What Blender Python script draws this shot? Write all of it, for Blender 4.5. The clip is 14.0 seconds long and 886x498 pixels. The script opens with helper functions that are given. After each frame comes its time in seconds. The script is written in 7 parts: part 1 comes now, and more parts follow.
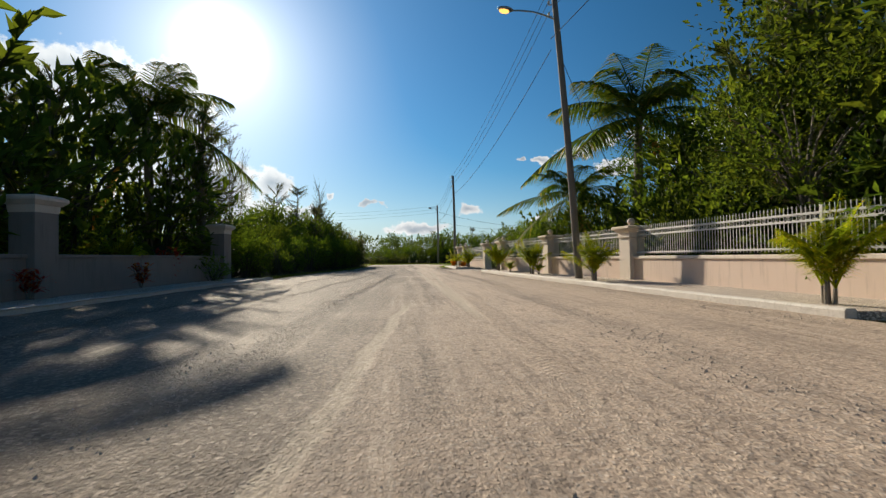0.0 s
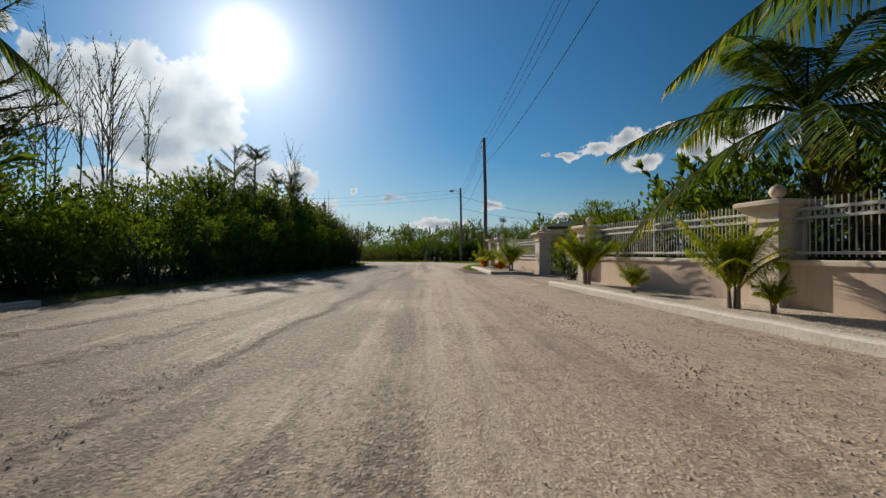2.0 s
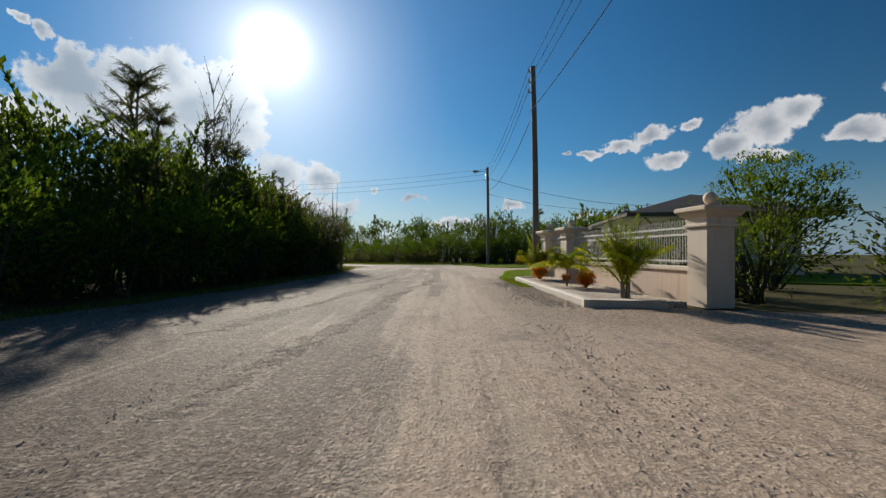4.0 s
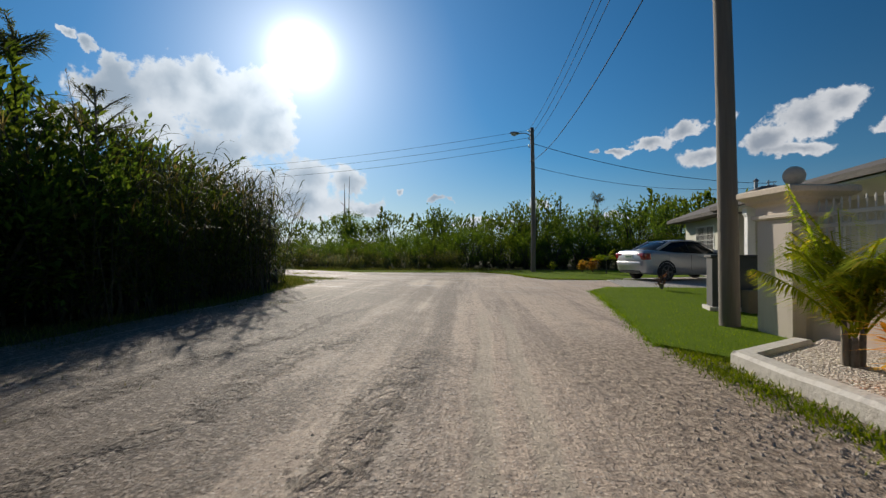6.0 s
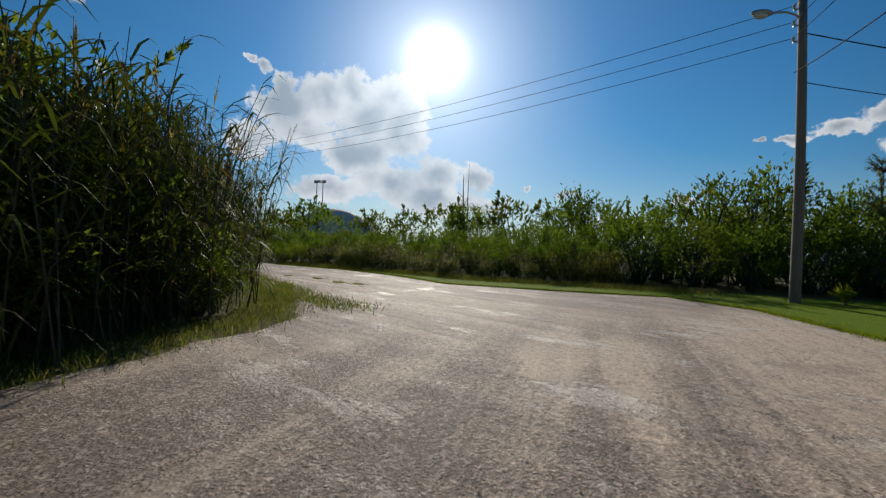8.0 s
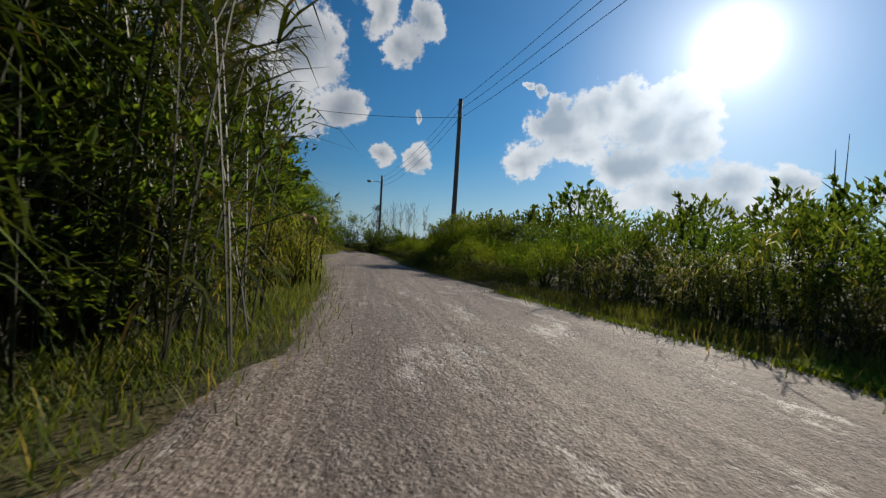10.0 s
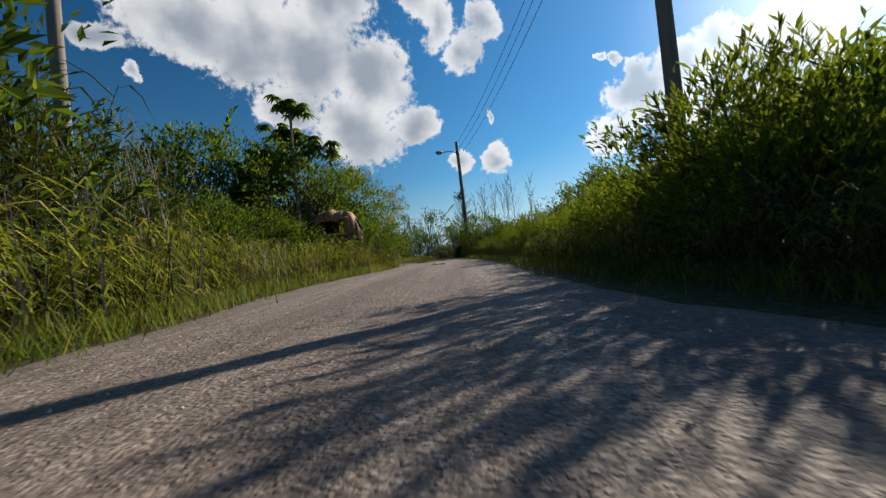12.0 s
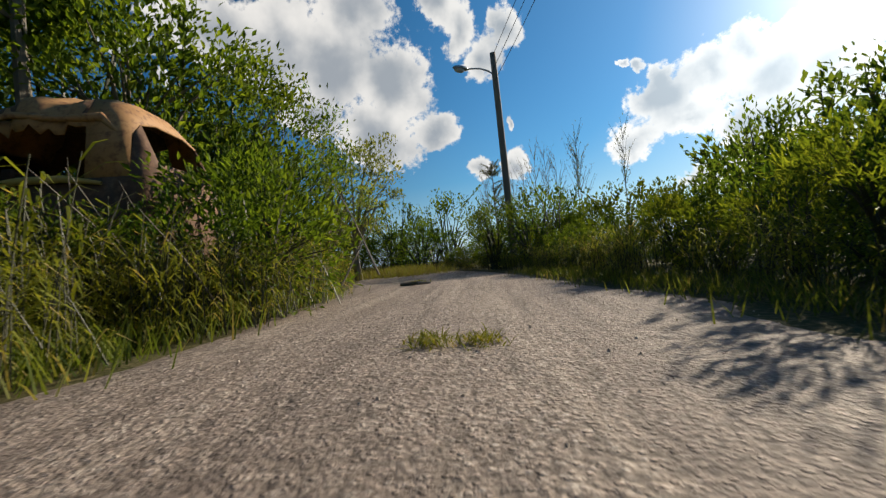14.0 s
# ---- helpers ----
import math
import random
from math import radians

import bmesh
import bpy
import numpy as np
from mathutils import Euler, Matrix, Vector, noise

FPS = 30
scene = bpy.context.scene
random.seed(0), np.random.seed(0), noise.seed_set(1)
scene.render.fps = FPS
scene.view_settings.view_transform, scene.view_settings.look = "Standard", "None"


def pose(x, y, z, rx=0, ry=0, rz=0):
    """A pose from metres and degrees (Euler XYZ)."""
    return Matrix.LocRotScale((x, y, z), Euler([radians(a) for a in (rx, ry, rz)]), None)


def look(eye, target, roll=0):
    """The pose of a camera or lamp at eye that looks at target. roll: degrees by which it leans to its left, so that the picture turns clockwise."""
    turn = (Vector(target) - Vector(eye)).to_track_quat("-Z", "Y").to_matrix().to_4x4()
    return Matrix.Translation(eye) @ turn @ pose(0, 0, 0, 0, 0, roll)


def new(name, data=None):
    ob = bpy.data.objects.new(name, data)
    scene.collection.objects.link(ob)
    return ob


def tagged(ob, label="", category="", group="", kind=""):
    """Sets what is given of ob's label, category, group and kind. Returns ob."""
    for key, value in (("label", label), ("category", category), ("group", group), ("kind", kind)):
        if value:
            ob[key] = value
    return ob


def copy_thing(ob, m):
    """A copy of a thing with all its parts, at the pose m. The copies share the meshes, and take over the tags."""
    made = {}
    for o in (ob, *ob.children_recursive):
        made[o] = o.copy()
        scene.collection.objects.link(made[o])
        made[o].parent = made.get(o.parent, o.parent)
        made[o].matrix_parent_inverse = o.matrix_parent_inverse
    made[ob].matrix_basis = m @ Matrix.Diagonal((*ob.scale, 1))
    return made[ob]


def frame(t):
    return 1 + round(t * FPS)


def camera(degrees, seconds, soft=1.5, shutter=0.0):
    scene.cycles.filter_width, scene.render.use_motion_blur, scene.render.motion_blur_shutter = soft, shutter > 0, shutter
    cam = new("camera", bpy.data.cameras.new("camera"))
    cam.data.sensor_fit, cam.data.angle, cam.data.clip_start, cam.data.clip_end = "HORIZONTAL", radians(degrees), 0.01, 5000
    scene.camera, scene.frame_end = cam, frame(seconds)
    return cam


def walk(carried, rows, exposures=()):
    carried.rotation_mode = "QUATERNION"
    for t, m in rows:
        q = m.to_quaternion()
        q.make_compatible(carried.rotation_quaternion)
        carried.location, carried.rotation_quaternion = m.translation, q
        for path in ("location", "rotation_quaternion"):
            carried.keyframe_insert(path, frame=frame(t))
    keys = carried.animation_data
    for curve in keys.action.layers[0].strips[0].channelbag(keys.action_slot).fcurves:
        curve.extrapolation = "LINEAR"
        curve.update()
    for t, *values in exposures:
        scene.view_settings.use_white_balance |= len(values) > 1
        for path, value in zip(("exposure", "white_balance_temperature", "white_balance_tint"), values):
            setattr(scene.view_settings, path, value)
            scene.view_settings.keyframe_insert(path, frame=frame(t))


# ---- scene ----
# ---- camera ----
cam = camera(92.0, 14.0, soft=1.35, shutter=0.05)

PATH = [
    (0, (1.317, 6.54, 0.886), (1.21, 8.537, 0.925), -0.8),
    (0.5, (1.127, 9.669, 0.875), (0.982, 11.664, 0.909), -0.2),
    (1, (0.895, 12.903, 0.9), (0.741, 14.896, 0.925), -0.1),
    (1.5, (0.706, 15.981, 0.895), (0.529, 17.973, 0.919), -0.1),
    (2, (0.411, 18.757, 0.942), (0.203, 20.746, 0.962), 0.1),
    (4.5, (-1.222, 32.684, 0.995), (-1.543, 34.658, 1.014), 0.0),
    (5, (-1.605, 35.611, 1.0), (-1.951, 37.581, 1.021), -0.2),
    (5.5, (-2.018, 38.346, 1.028), (-2.394, 40.311, 1.048), -0.0),
    (6, (-2.442, 40.981, 1.062), (-2.859, 42.937, 1.081), 0.0),
    (6.5, (-2.936, 43.38, 1.066), (-3.425, 45.319, 1.091), -0.4),
    (7, (-3.59, 45.56, 1.1), (-4.172, 47.473, 1.123), -0.4),
    (7.5, (-4.386, 48.296, 1.067), (-5.099, 50.164, 1.08), 0.7),
    (8, (-5.273, 50.884, 1.166), (-6.232, 52.639, 1.162), 1.9),
    (8.5, (-6.828, 53.791, 1.203), (-8.166, 55.277, 1.182), 6.1),
    (9, (-9.746, 57.203, 1.093), (-11.351, 58.396, 1.079), 7.9),
    (9.2, (-10.99, 58.299, 1.06), (-12.653, 59.41, 1.045), 8.0),
    (9.9, (-15.9, 61.3, 0.85), (-17.67, 62.23, 0.85), 5.0),
    (10.6, (-20.7, 63.85, 0.6), (-22.59, 64.5, 0.62), -1.0),
    (11.3, (-25.3, 65.380, 0.38), (-27.246, 65.840, 0.43), -3.6),
    (11.5, (-26.521, 65.650, 0.37), (-28.461, 66.135, 0.396), -4.7),
    (12, (-29.837, 66.267, 0.395), (-31.776, 66.754, 0.414), -5.8),
    (12.5, (-32.942, 66.988, 0.387), (-34.884, 67.469, 0.408), -5.8),
    (13, (-35.894, 67.747, 0.392), (-37.836, 68.225, 0.422), -4.9),
    (13.5, (-39.097, 68.562, 0.391), (-41.049, 69.000, 0.43), -5.0),
    (14, (-42.399, 69.283, 0.441), (-44.356, 69.692, 0.495), -4.8),
]
walk(cam, [(t, look(eye, target, roll)) for t, eye, target, roll in PATH],
     exposures=[(0, 0.42, 7050, 10), (0.6, 0.22, 6950, 10), (1.2, 0.1, 6950, 10), (2, 0.05, 6850, 10), (4.5, 0.04, 6550, 10), (7.8, 0.03, 6450, 10), (8.5, -0.1, 6450, 10), (9.2, -0.05, 6500, 10),
                (11.5, 0.42, 6550, 10), (12.2, 0.62, 6600, 10), (12.6, 0.72, 6700, 10), (13.2, 0.64, 6850, 10), (13.5, 0.6, 6950, 10), (14, 0.63, 7100, 10)])

# ---- sky, clouds and sun ----
SUN_AZ, SUN_EL = 30.4, 23.8          # degrees to the left of +y, degrees up
SUN_WAY = Vector((-math.sin(radians(SUN_AZ)) * math.cos(radians(SUN_EL)),
                  math.cos(radians(SUN_AZ)) * math.cos(radians(SUN_EL)),
                  math.sin(radians(SUN_EL))))

# each cloud: lobes of (bearing to the left, elevation, half width, half height), in degrees
CLOUD_BIG = [(35.5, 19.5, 3.6, 2.8), (40.5, 20, 3.2, 2.6), (33.2, 14, 2.4, 2.8), (50, 19.3, 2, 1.9), (50, 17, 4, 2.8), (44.5, 18.5, 4.2, 3.2), (39.5, 17.5, 4.5, 4.2), (35, 15, 4, 3.6),
             (47, 14, 5.5, 2.6), (40, 11.5, 5, 3), (33.5, 17, 2.5, 2.5), (53.5, 12.5, 3, 2.6)]
CLOUD_LOW = [(30, 9.5, 3.6, 2.6), (24.5, 9.2, 2.6, 1.8), (36, 8, 5, 2.6), (30, 6.3, 7, 2), (44, 7, 6, 2),
             (22, 6.2, 3, 1.2), (52.6, 20.9, 0.9, 0.8), (54, 21.5, 0.6, 0.6)]
CLOUD_RIGHT = [(-8, 12.2, 0.8, 0.5), (-11, 11.7, 1.6, 0.7), (-14.3, 12.6, 2, 1), (-17, 13.7, 1.6, 1.2),
               (-20.3, 14.4, 1.5, 0.6), (-19.5, 10.7, 3, 1.1), (-25, 12, 2.2, 1.3), (-28, 13.7, 3, 2),
               (-31, 15, 2.6, 1.6), (-27.5, 10.8, 3, 0.8), (-36, 12, 3, 1.2), (-42, 15, 4, 2)]
CLOUD_FAR = [(17.4, 8.3, 0.6, 0.5), (12.5, 7, 1.3, 0.5), (6.4, 4.2, 5, 1), (-0.6, 6.6, 1.9, 1.1), (-9.5, 5, 2, 0.6)]
CLOUD_WEST = [(105, 28, 8, 3.6), (97.5, 27, 6, 6), (90, 25.5, 7, 6), (82.5, 23, 5, 5.6), (86, 16.5, 6, 5),
              (78, 17, 3.6, 2.6), (88, 31, 6, 4), (113, 25, 3, 1.4), (109.5, 22.6, 1, 1), (94, 19, 4, 3)]
CLOUD_TUFT = [(74, 28.5, 3, 3.4), (70, 25, 2.8, 3), (67, 28, 2.2, 2.4), (77, 31, 3, 3), (67, 12.2, 1.9, 2.4),
              (72, 12, 2.4, 1.6), (67.5, 17, 0.7, 1)]
CLOUD_BACK = [(140, 20, 12, 5), (165, 14, 9, 4), (-80, 18, 12, 5), (-120, 22, 14, 6), (-160, 15, 10, 4)]


class Nodes:
    """Short hand for building a node tree."""

    def __init__(self, tree):
        self.tree = tree
        tree.nodes.clear()

    def add(self, kind):
        return self.tree.nodes.new(kind)

    def link(self, a, b):
        self.tree.links.new(a, b)

    def put(self, socket, value):
        if isinstance(value, bpy.types.NodeSocket):
            self.link(value, socket)
        else:
            socket.default_value = value

    def math(self, operation, a, b=None, c=None, clamp=False):
        node = self.add("ShaderNodeMath")
        node.operation, node.use_clamp = operation, clamp
        for i, value in enumerate((a, b, c)):
            if value is not None:
                self.put(node.inputs[i], value)
        return node.outputs[0]

    def vec(self, operation, a, b=None):
        node = self.add("ShaderNodeVectorMath")
        node.operation = operation
        self.put(node.inputs[0], a)
        if b is not None:
            self.put(node.inputs[1], b)
        return node.outputs["Value"] if operation in ("LENGTH", "DOT_PRODUCT", "DISTANCE") else node.outputs[0]

    def noise(self, vector, scale, detail=4, rough=0.55, out="Fac"):
        node = self.add("ShaderNodeTexNoise")
        self.put(node.inputs["Vector"], vector)
        node.inputs["Scale"].default_value = scale
        node.inputs["Detail"].default_value = detail
        node.inputs["Roughness"].default_value = rough
        return node.outputs[out]

    def voronoi(self, vector, scale, out="Distance", feature="F1"):
        node = self.add("ShaderNodeTexVoronoi")
        node.feature = feature
        self.put(node.inputs["Vector"], vector)
        node.inputs["Scale"].default_value = scale
        return node.outputs[out]

    def ramp(self, fac, *stops):
        node = self.add("ShaderNodeValToRGB")
        self.put(node.inputs[0], fac)
        while len(node.color_ramp.elements) < len(stops):
            node.color_ramp.elements.new(0.5)
        for e, (at, col) in zip(node.color_ramp.elements, stops):
            e.position = at
            e.color = (*col, 1) if len(col) == 3 else col
        return node.outputs[0]

    def mix(self, fac, a, b, blend="MIX"):
        node = self.add("ShaderNodeMix")
        node.data_type, node.blend_type = "RGBA", blend
        self.put(node.inputs[0], fac)
        for socket, value in ((node.inputs[6], a), (node.inputs[7], b)):
            self.put(socket, (*value, 1) if isinstance(value, tuple) and len(value) == 3 else value)
        return node.outputs[2]

    def smooth(self, value, low, high, to_low=0.0, to_high=1.0):
        node = self.add("ShaderNodeMapRange")
        node.interpolation_type = "SMOOTHSTEP"
        for i, v in enumerate((value, low, high, to_low, to_high)):
            self.put(node.inputs[i], v)
        return node.outputs[0]


def build_world():
    world = bpy.data.worlds.new("sky")
    scene.world = world
    world.use_nodes = True
    n = Nodes(world.node_tree)
    way = n.vec("NORMALIZE", n.add("ShaderNodeTexCoord").outputs["Generated"])
    sky = n.add("ShaderNodeTexSky")
    sky.sky_type, sky.sun_disc = "NISHITA", False
    sky.sun_elevation, sky.sun_rotation = radians(SUN_EL), radians(-SUN_AZ)
    sky.altitude, sky.air_density, sky.dust_density, sky.ozone_density = 0.0, 1.0, 0.25, 3.0
    hue = n.add("ShaderNodeHueSaturation")
    hue.inputs["Saturation"].default_value = 1.8
    hue.inputs["Hue"].default_value = 0.501
    hue.inputs["Value"].default_value = 1.17
    n.link(sky.outputs[0], hue.inputs["Color"])
    base = n.vec("MULTIPLY", hue.outputs[0], (SKY_STRENGTH,) * 3)

    parts = n.add("ShaderNodeSeparateXYZ")
    n.link(way, parts.inputs[0])
    x, y, z = parts.outputs
    bearing = n.math("MULTIPLY", n.math("ARCTAN2", n.math("MULTIPLY", x, -1.0), y), 180 / math.pi)
    rise = n.math("MULTIPLY", n.math("ARCSINE", z), 180 / math.pi)
    haze = n.math("MULTIPLY", n.math("EXPONENT", n.math("DIVIDE", n.math("MAXIMUM", rise, 0.0), -8.5)), 0.85)
    base = n.mix(haze, base, HAZE)
    spot = n.add("ShaderNodeCombineXYZ")
    n.link(bearing, spot.inputs[0])
    n.link(rise, spot.inputs[1])
    lumps = n.add("ShaderNodeTexNoise")
    n.link(spot.outputs[0], lumps.inputs["Vector"])
    lumps.inputs["Scale"].default_value = 0.42
    lumps.inputs["Detail"].default_value = 7
    lumps.inputs["Roughness"].default_value = 0.58
    shift = n.vec("MULTIPLY", n.vec("SUBTRACT", lumps.outputs["Color"], (0.5, 0.5, 0.5)), (3.0, 2.6, 0))
    sway = n.noise(spot.outputs[0], 0.11, 3, 0.5, "Color")
    shift = n.vec("ADD", shift, n.vec("MULTIPLY", n.vec("SUBTRACT", sway, (0.5, 0.5, 0.5)), (6.0, 4.0, 0)))
    moved = n.vec("ADD", spot.outputs[0], shift)
    density = None
    for lobes in (CLOUD_BIG, CLOUD_LOW, CLOUD_RIGHT, CLOUD_FAR, CLOUD_WEST, CLOUD_TUFT, CLOUD_BACK):
        for a, e, w, h in lobes:
            off = n.vec("MULTIPLY", n.vec("SUBTRACT", moved, (a, e, 0)), (1 / w, 1 / h, 0))
            lobe = n.math("SUBTRACT", 1.0, n.vec("LENGTH", off))
            density = lobe if density is None else n.math("SMOOTH_MAX", density, lobe, 0.45)
    fine = n.noise(spot.outputs[0], 1.1, 8, 0.62)
    thick = n.math("ADD", density, n.math("MULTIPLY", n.math("SUBTRACT", fine, 0.5), 0.85))
    cover = n.smooth(thick, -0.02, 0.26)
    body = n.noise(n.vec("ADD", spot.outputs[0], (0.0, 2.0, 0.0)), 0.17, 4, 0.45)
    grey = n.smooth(n.math("ADD", n.math("MULTIPLY", n.math("SUBTRACT", body, 0.5), 1.5), n.math("MULTIPLY", density, 0.7)), -0.1, 0.75)
    lit = n.mix(grey, CLOUD_WHITE, CLOUD_GREY)
    # the clouds over the second road stand further from the light
    lit = n.vec("SCALE", lit)
    n.put(lit.node.inputs["Scale"], n.smooth(bearing, 52.0, 72.0, 1.0, 0.82))
    toward = n.vec("DOT_PRODUCT", way, tuple(SUN_WAY))
    angle = n.math("MULTIPLY", n.math("ARCCOSINE", n.math("MINIMUM", toward, 1.0)), 180 / math.pi)
    near = n.smooth(angle, 8.0, 30.0, 0.96, 1.0)
    lit = n.vec("SCALE", lit)
    n.put(lit.node.inputs["Scale"], near)
    base = n.vec("SCALE", base)
    n.put(base.node.inputs["Scale"], n.smooth(angle, 34.0, 66.0, 1.0, 0.7))
    col = n.mix(cover, base, lit)
    # the bright aureole round the sun
    core = n.math("MULTIPLY", n.math("EXPONENT", n.math("MULTIPLY", n.math("POWER", n.math("DIVIDE", angle, 2.6), 2.0), -1.0)), 1.7)
    halo = n.math("MULTIPLY", n.math("EXPONENT", n.math("DIVIDE", angle, -5.2)), 0.78)
    glow = n.vec("SCALE", (1.0, 0.97, 0.93))
    n.put(glow.node.inputs["Scale"], n.math("ADD", core, halo))
    wide = n.vec("SCALE", (0.5, 0.86, 1.15))
    n.put(wide.node.inputs["Scale"], n.math("MULTIPLY", n.math("EXPONENT", n.math("DIVIDE", angle, -19.0)), 0.31))
    total = n.vec("ADD", n.vec("ADD", col, wide), glow)
    back = n.add("ShaderNodeBackground")
    n.link(total, back.inputs[0])
    back.inputs[1].default_value = 1.0
    n.link(back.outputs[0], n.add("ShaderNodeOutputWorld").inputs[0])


SKY_STRENGTH = 0.05
CLOUD_WHITE, CLOUD_GREY = (0.63, 0.64, 0.66), (0.25, 0.285, 0.34)
HAZE = (0.26, 0.4, 0.56)
build_world()

sun_data = bpy.data.lights.new("sun", "SUN")
sun_data.energy, sun_data.angle, sun_data.color = 4.6, radians(0.6), (1.0, 0.915, 0.775)
sun = new("sun", sun_data)
sun.matrix_world = look((0, 0, 30), Vector((0, 0, 30)) - SUN_WAY)

# ---- materials ----


def material(name, build, rough=0.6, metal=0.0, bump=None, spec=0.5, **extra):
    """build(n, pos) gives the base colour socket, and may give a height socket too."""
    m = bpy.data.materials.new(name)
    m.use_nodes = True
    n = Nodes(m.node_tree)
    bsdf = n.add("ShaderNodeBsdfPrincipled")
    out = n.add("ShaderNodeOutputMaterial")
    n.link(bsdf.outputs[0], out.inputs[0])
    pos = n.add("ShaderNodeTexCoord").outputs["Object"]
    made = build(n, pos)
    height = None
    if isinstance(made, tuple) and len(made) == 3 and isinstance(made[0], bpy.types.NodeSocket):
        made, height, rough = made
    elif isinstance(made, tuple) and len(made) == 2:
        made, height = made
    col = made
    n.put(bsdf.inputs["Base Color"], col)
    n.put(bsdf.inputs["Roughness"], rough)
    bsdf.inputs["Metallic"].default_value = metal
    bsdf.inputs["Specular IOR Level"].default_value = spec
    for key, value in extra.items():
        n.put(bsdf.inputs[key.replace("_", " ")], value)
    if height is not None and bump:
        node = n.add("ShaderNodeBump")
        node.inputs["Strength"].default_value, node.inputs["Distance"].default_value = bump
        n.link(height, node.inputs["Height"])
        n.link(node.outputs[0], bsdf.inputs["Normal"])
    return m


def world_pos(n):
    return n.add("ShaderNodeNewGeometry").outputs["Position"]


def road_look(n, pos):
    p = world_pos(n)
    # along the first road, then bending to the second one
    along = n.add("ShaderNodeMapping")
    along.inputs["Rotation"].default_value = (0, 0, radians(-9))
    n.link(p, along.inputs[0])
    long = n.vec("MULTIPLY", along.outputs[0], (1.0, 0.045, 1.0))
    turned = n.add("ShaderNodeMapping")
    turned.inputs["Rotation"].default_value = (0, 0, radians(-74))
    n.link(p, turned.inputs[0])
    long_b = n.vec("MULTIPLY", turned.outputs[0], (1.0, 0.045, 1.0))
    parts = n.add("ShaderNodeSeparateXYZ")
    n.link(p, parts.inputs[0])
    turning = n.math("SUBTRACT", parts.outputs[0], n.math("MULTIPLY", n.math("SUBTRACT", parts.outputs[1], 52.0), 0.6))
    second = n.smooth(turning, -8.0, -12.5)
    streak_a = n.noise(long, 1.5, 5, 0.6)
    streak_b = n.noise(long_b, 1.5, 5, 0.6)
    mixed = n.add("ShaderNodeMix")
    mixed.data_type = "FLOAT"
    n.put(mixed.inputs[0], second)
    n.put(mixed.inputs[2], streak_a)
    n.put(mixed.inputs[3], streak_b)
    streak = mixed.outputs[0]
    patch = n.noise(p, 0.35, 5, 0.6)
    grain = n.noise(p, 75, 5, 0.75)
    drawn_a, drawn_b = n.vec("MULTIPLY", along.outputs[0], (1.0, 0.6, 1.0)), n.vec("MULTIPLY", turned.outputs[0], (1.0, 0.75, 1.0))
    drawn = n.add("ShaderNodeMix")
    drawn.data_type = "VECTOR"
    n.put(drawn.inputs[0], n.math("GREATER_THAN", second, 0.5))
    n.put(drawn.inputs[4], drawn_a)
    n.put(drawn.inputs[5], drawn_b)
    clods = n.noise(drawn.outputs[1], 21, 6, 0.7)
    lumps = n.noise(drawn.outputs[1], 5.0, 5, 0.64)
    stones = n.voronoi(p, 46, "Distance")
    stone_tone = n.voronoi(p, 46, "Color")
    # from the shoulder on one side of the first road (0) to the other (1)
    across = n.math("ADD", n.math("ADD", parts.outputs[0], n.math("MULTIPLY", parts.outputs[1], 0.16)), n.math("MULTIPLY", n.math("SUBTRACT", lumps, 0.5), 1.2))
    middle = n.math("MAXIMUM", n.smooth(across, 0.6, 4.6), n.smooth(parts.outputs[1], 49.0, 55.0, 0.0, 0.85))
    mixture = n.math("ADD", n.math("MULTIPLY", grain, 0.55), n.math("MULTIPLY", clods, 0.45))
    sand = n.mix(n.smooth(mixture, 0.34, 0.62), (0.44, 0.32, 0.235), (0.79, 0.62, 0.475))
    sand = n.mix(n.smooth(patch, 0.42, 0.62, 0.0, 0.35), sand, (0.45, 0.345, 0.27))
    gravel = n.mix(n.smooth(mixture, 0.36, 0.64), (0.098, 0.067, 0.047), (0.46, 0.342, 0.25))
    grey = n.mix(n.smooth(mixture, 0.34, 0.66), (0.115, 0.086, 0.073), (0.43, 0.34, 0.285))
    gravel = n.mix(second, gravel, grey)
    tone = n.add("ShaderNodeSeparateColor")
    n.link(stone_tone, tone.inputs[0])
    pebble = n.smooth(stones, 0.5, 0.3)
    gravel = n.mix(n.math("MULTIPLY", n.math("MULTIPLY", n.smooth(tone.outputs[0], 0.5, 0.95), pebble), n.math("SUBTRACT", 0.9, n.math("MULTIPLY", second, 0.4))), gravel, (0.58, 0.52, 0.46))
    gravel = n.mix(n.math("MULTIPLY", n.math("MULTIPLY", n.smooth(tone.outputs[1], 0.6, 0.9), pebble), 0.7), gravel, (0.07, 0.055, 0.048))
    gravel = n.mix(n.smooth(stones, 0.5, 0.8, 0.0, 0.5), gravel, (0.06, 0.047, 0.04))
    low, high = n.smooth(parts.outputs[1], 12.0, 32.0, 0.31, 0.44), n.smooth(parts.outputs[1], 12.0, 32.0, 0.52, 0.66)
    swept = n.math("ADD", n.math("ADD", streak, n.math("MULTIPLY", n.math("SUBTRACT", patch, 0.5), 0.7)), n.math("ADD", n.math("MULTIPLY", n.math("SUBTRACT", middle, 0.6), 0.32), n.smooth(across, 3.9, 5.0, 0.0, 0.14)))
    sandy = n.smooth(n.math("ADD", swept, n.math("MULTIPLY", n.math("SUBTRACT", clods, 0.5), 0.35)), low, high)
    heap = n.math("MULTIPLY", n.smooth(across, 4.7, 5.6), n.math("MULTIPLY", n.smooth(parts.outputs[1], 35.0, 37.5), n.smooth(parts.outputs[1], 47.5, 45.5)))
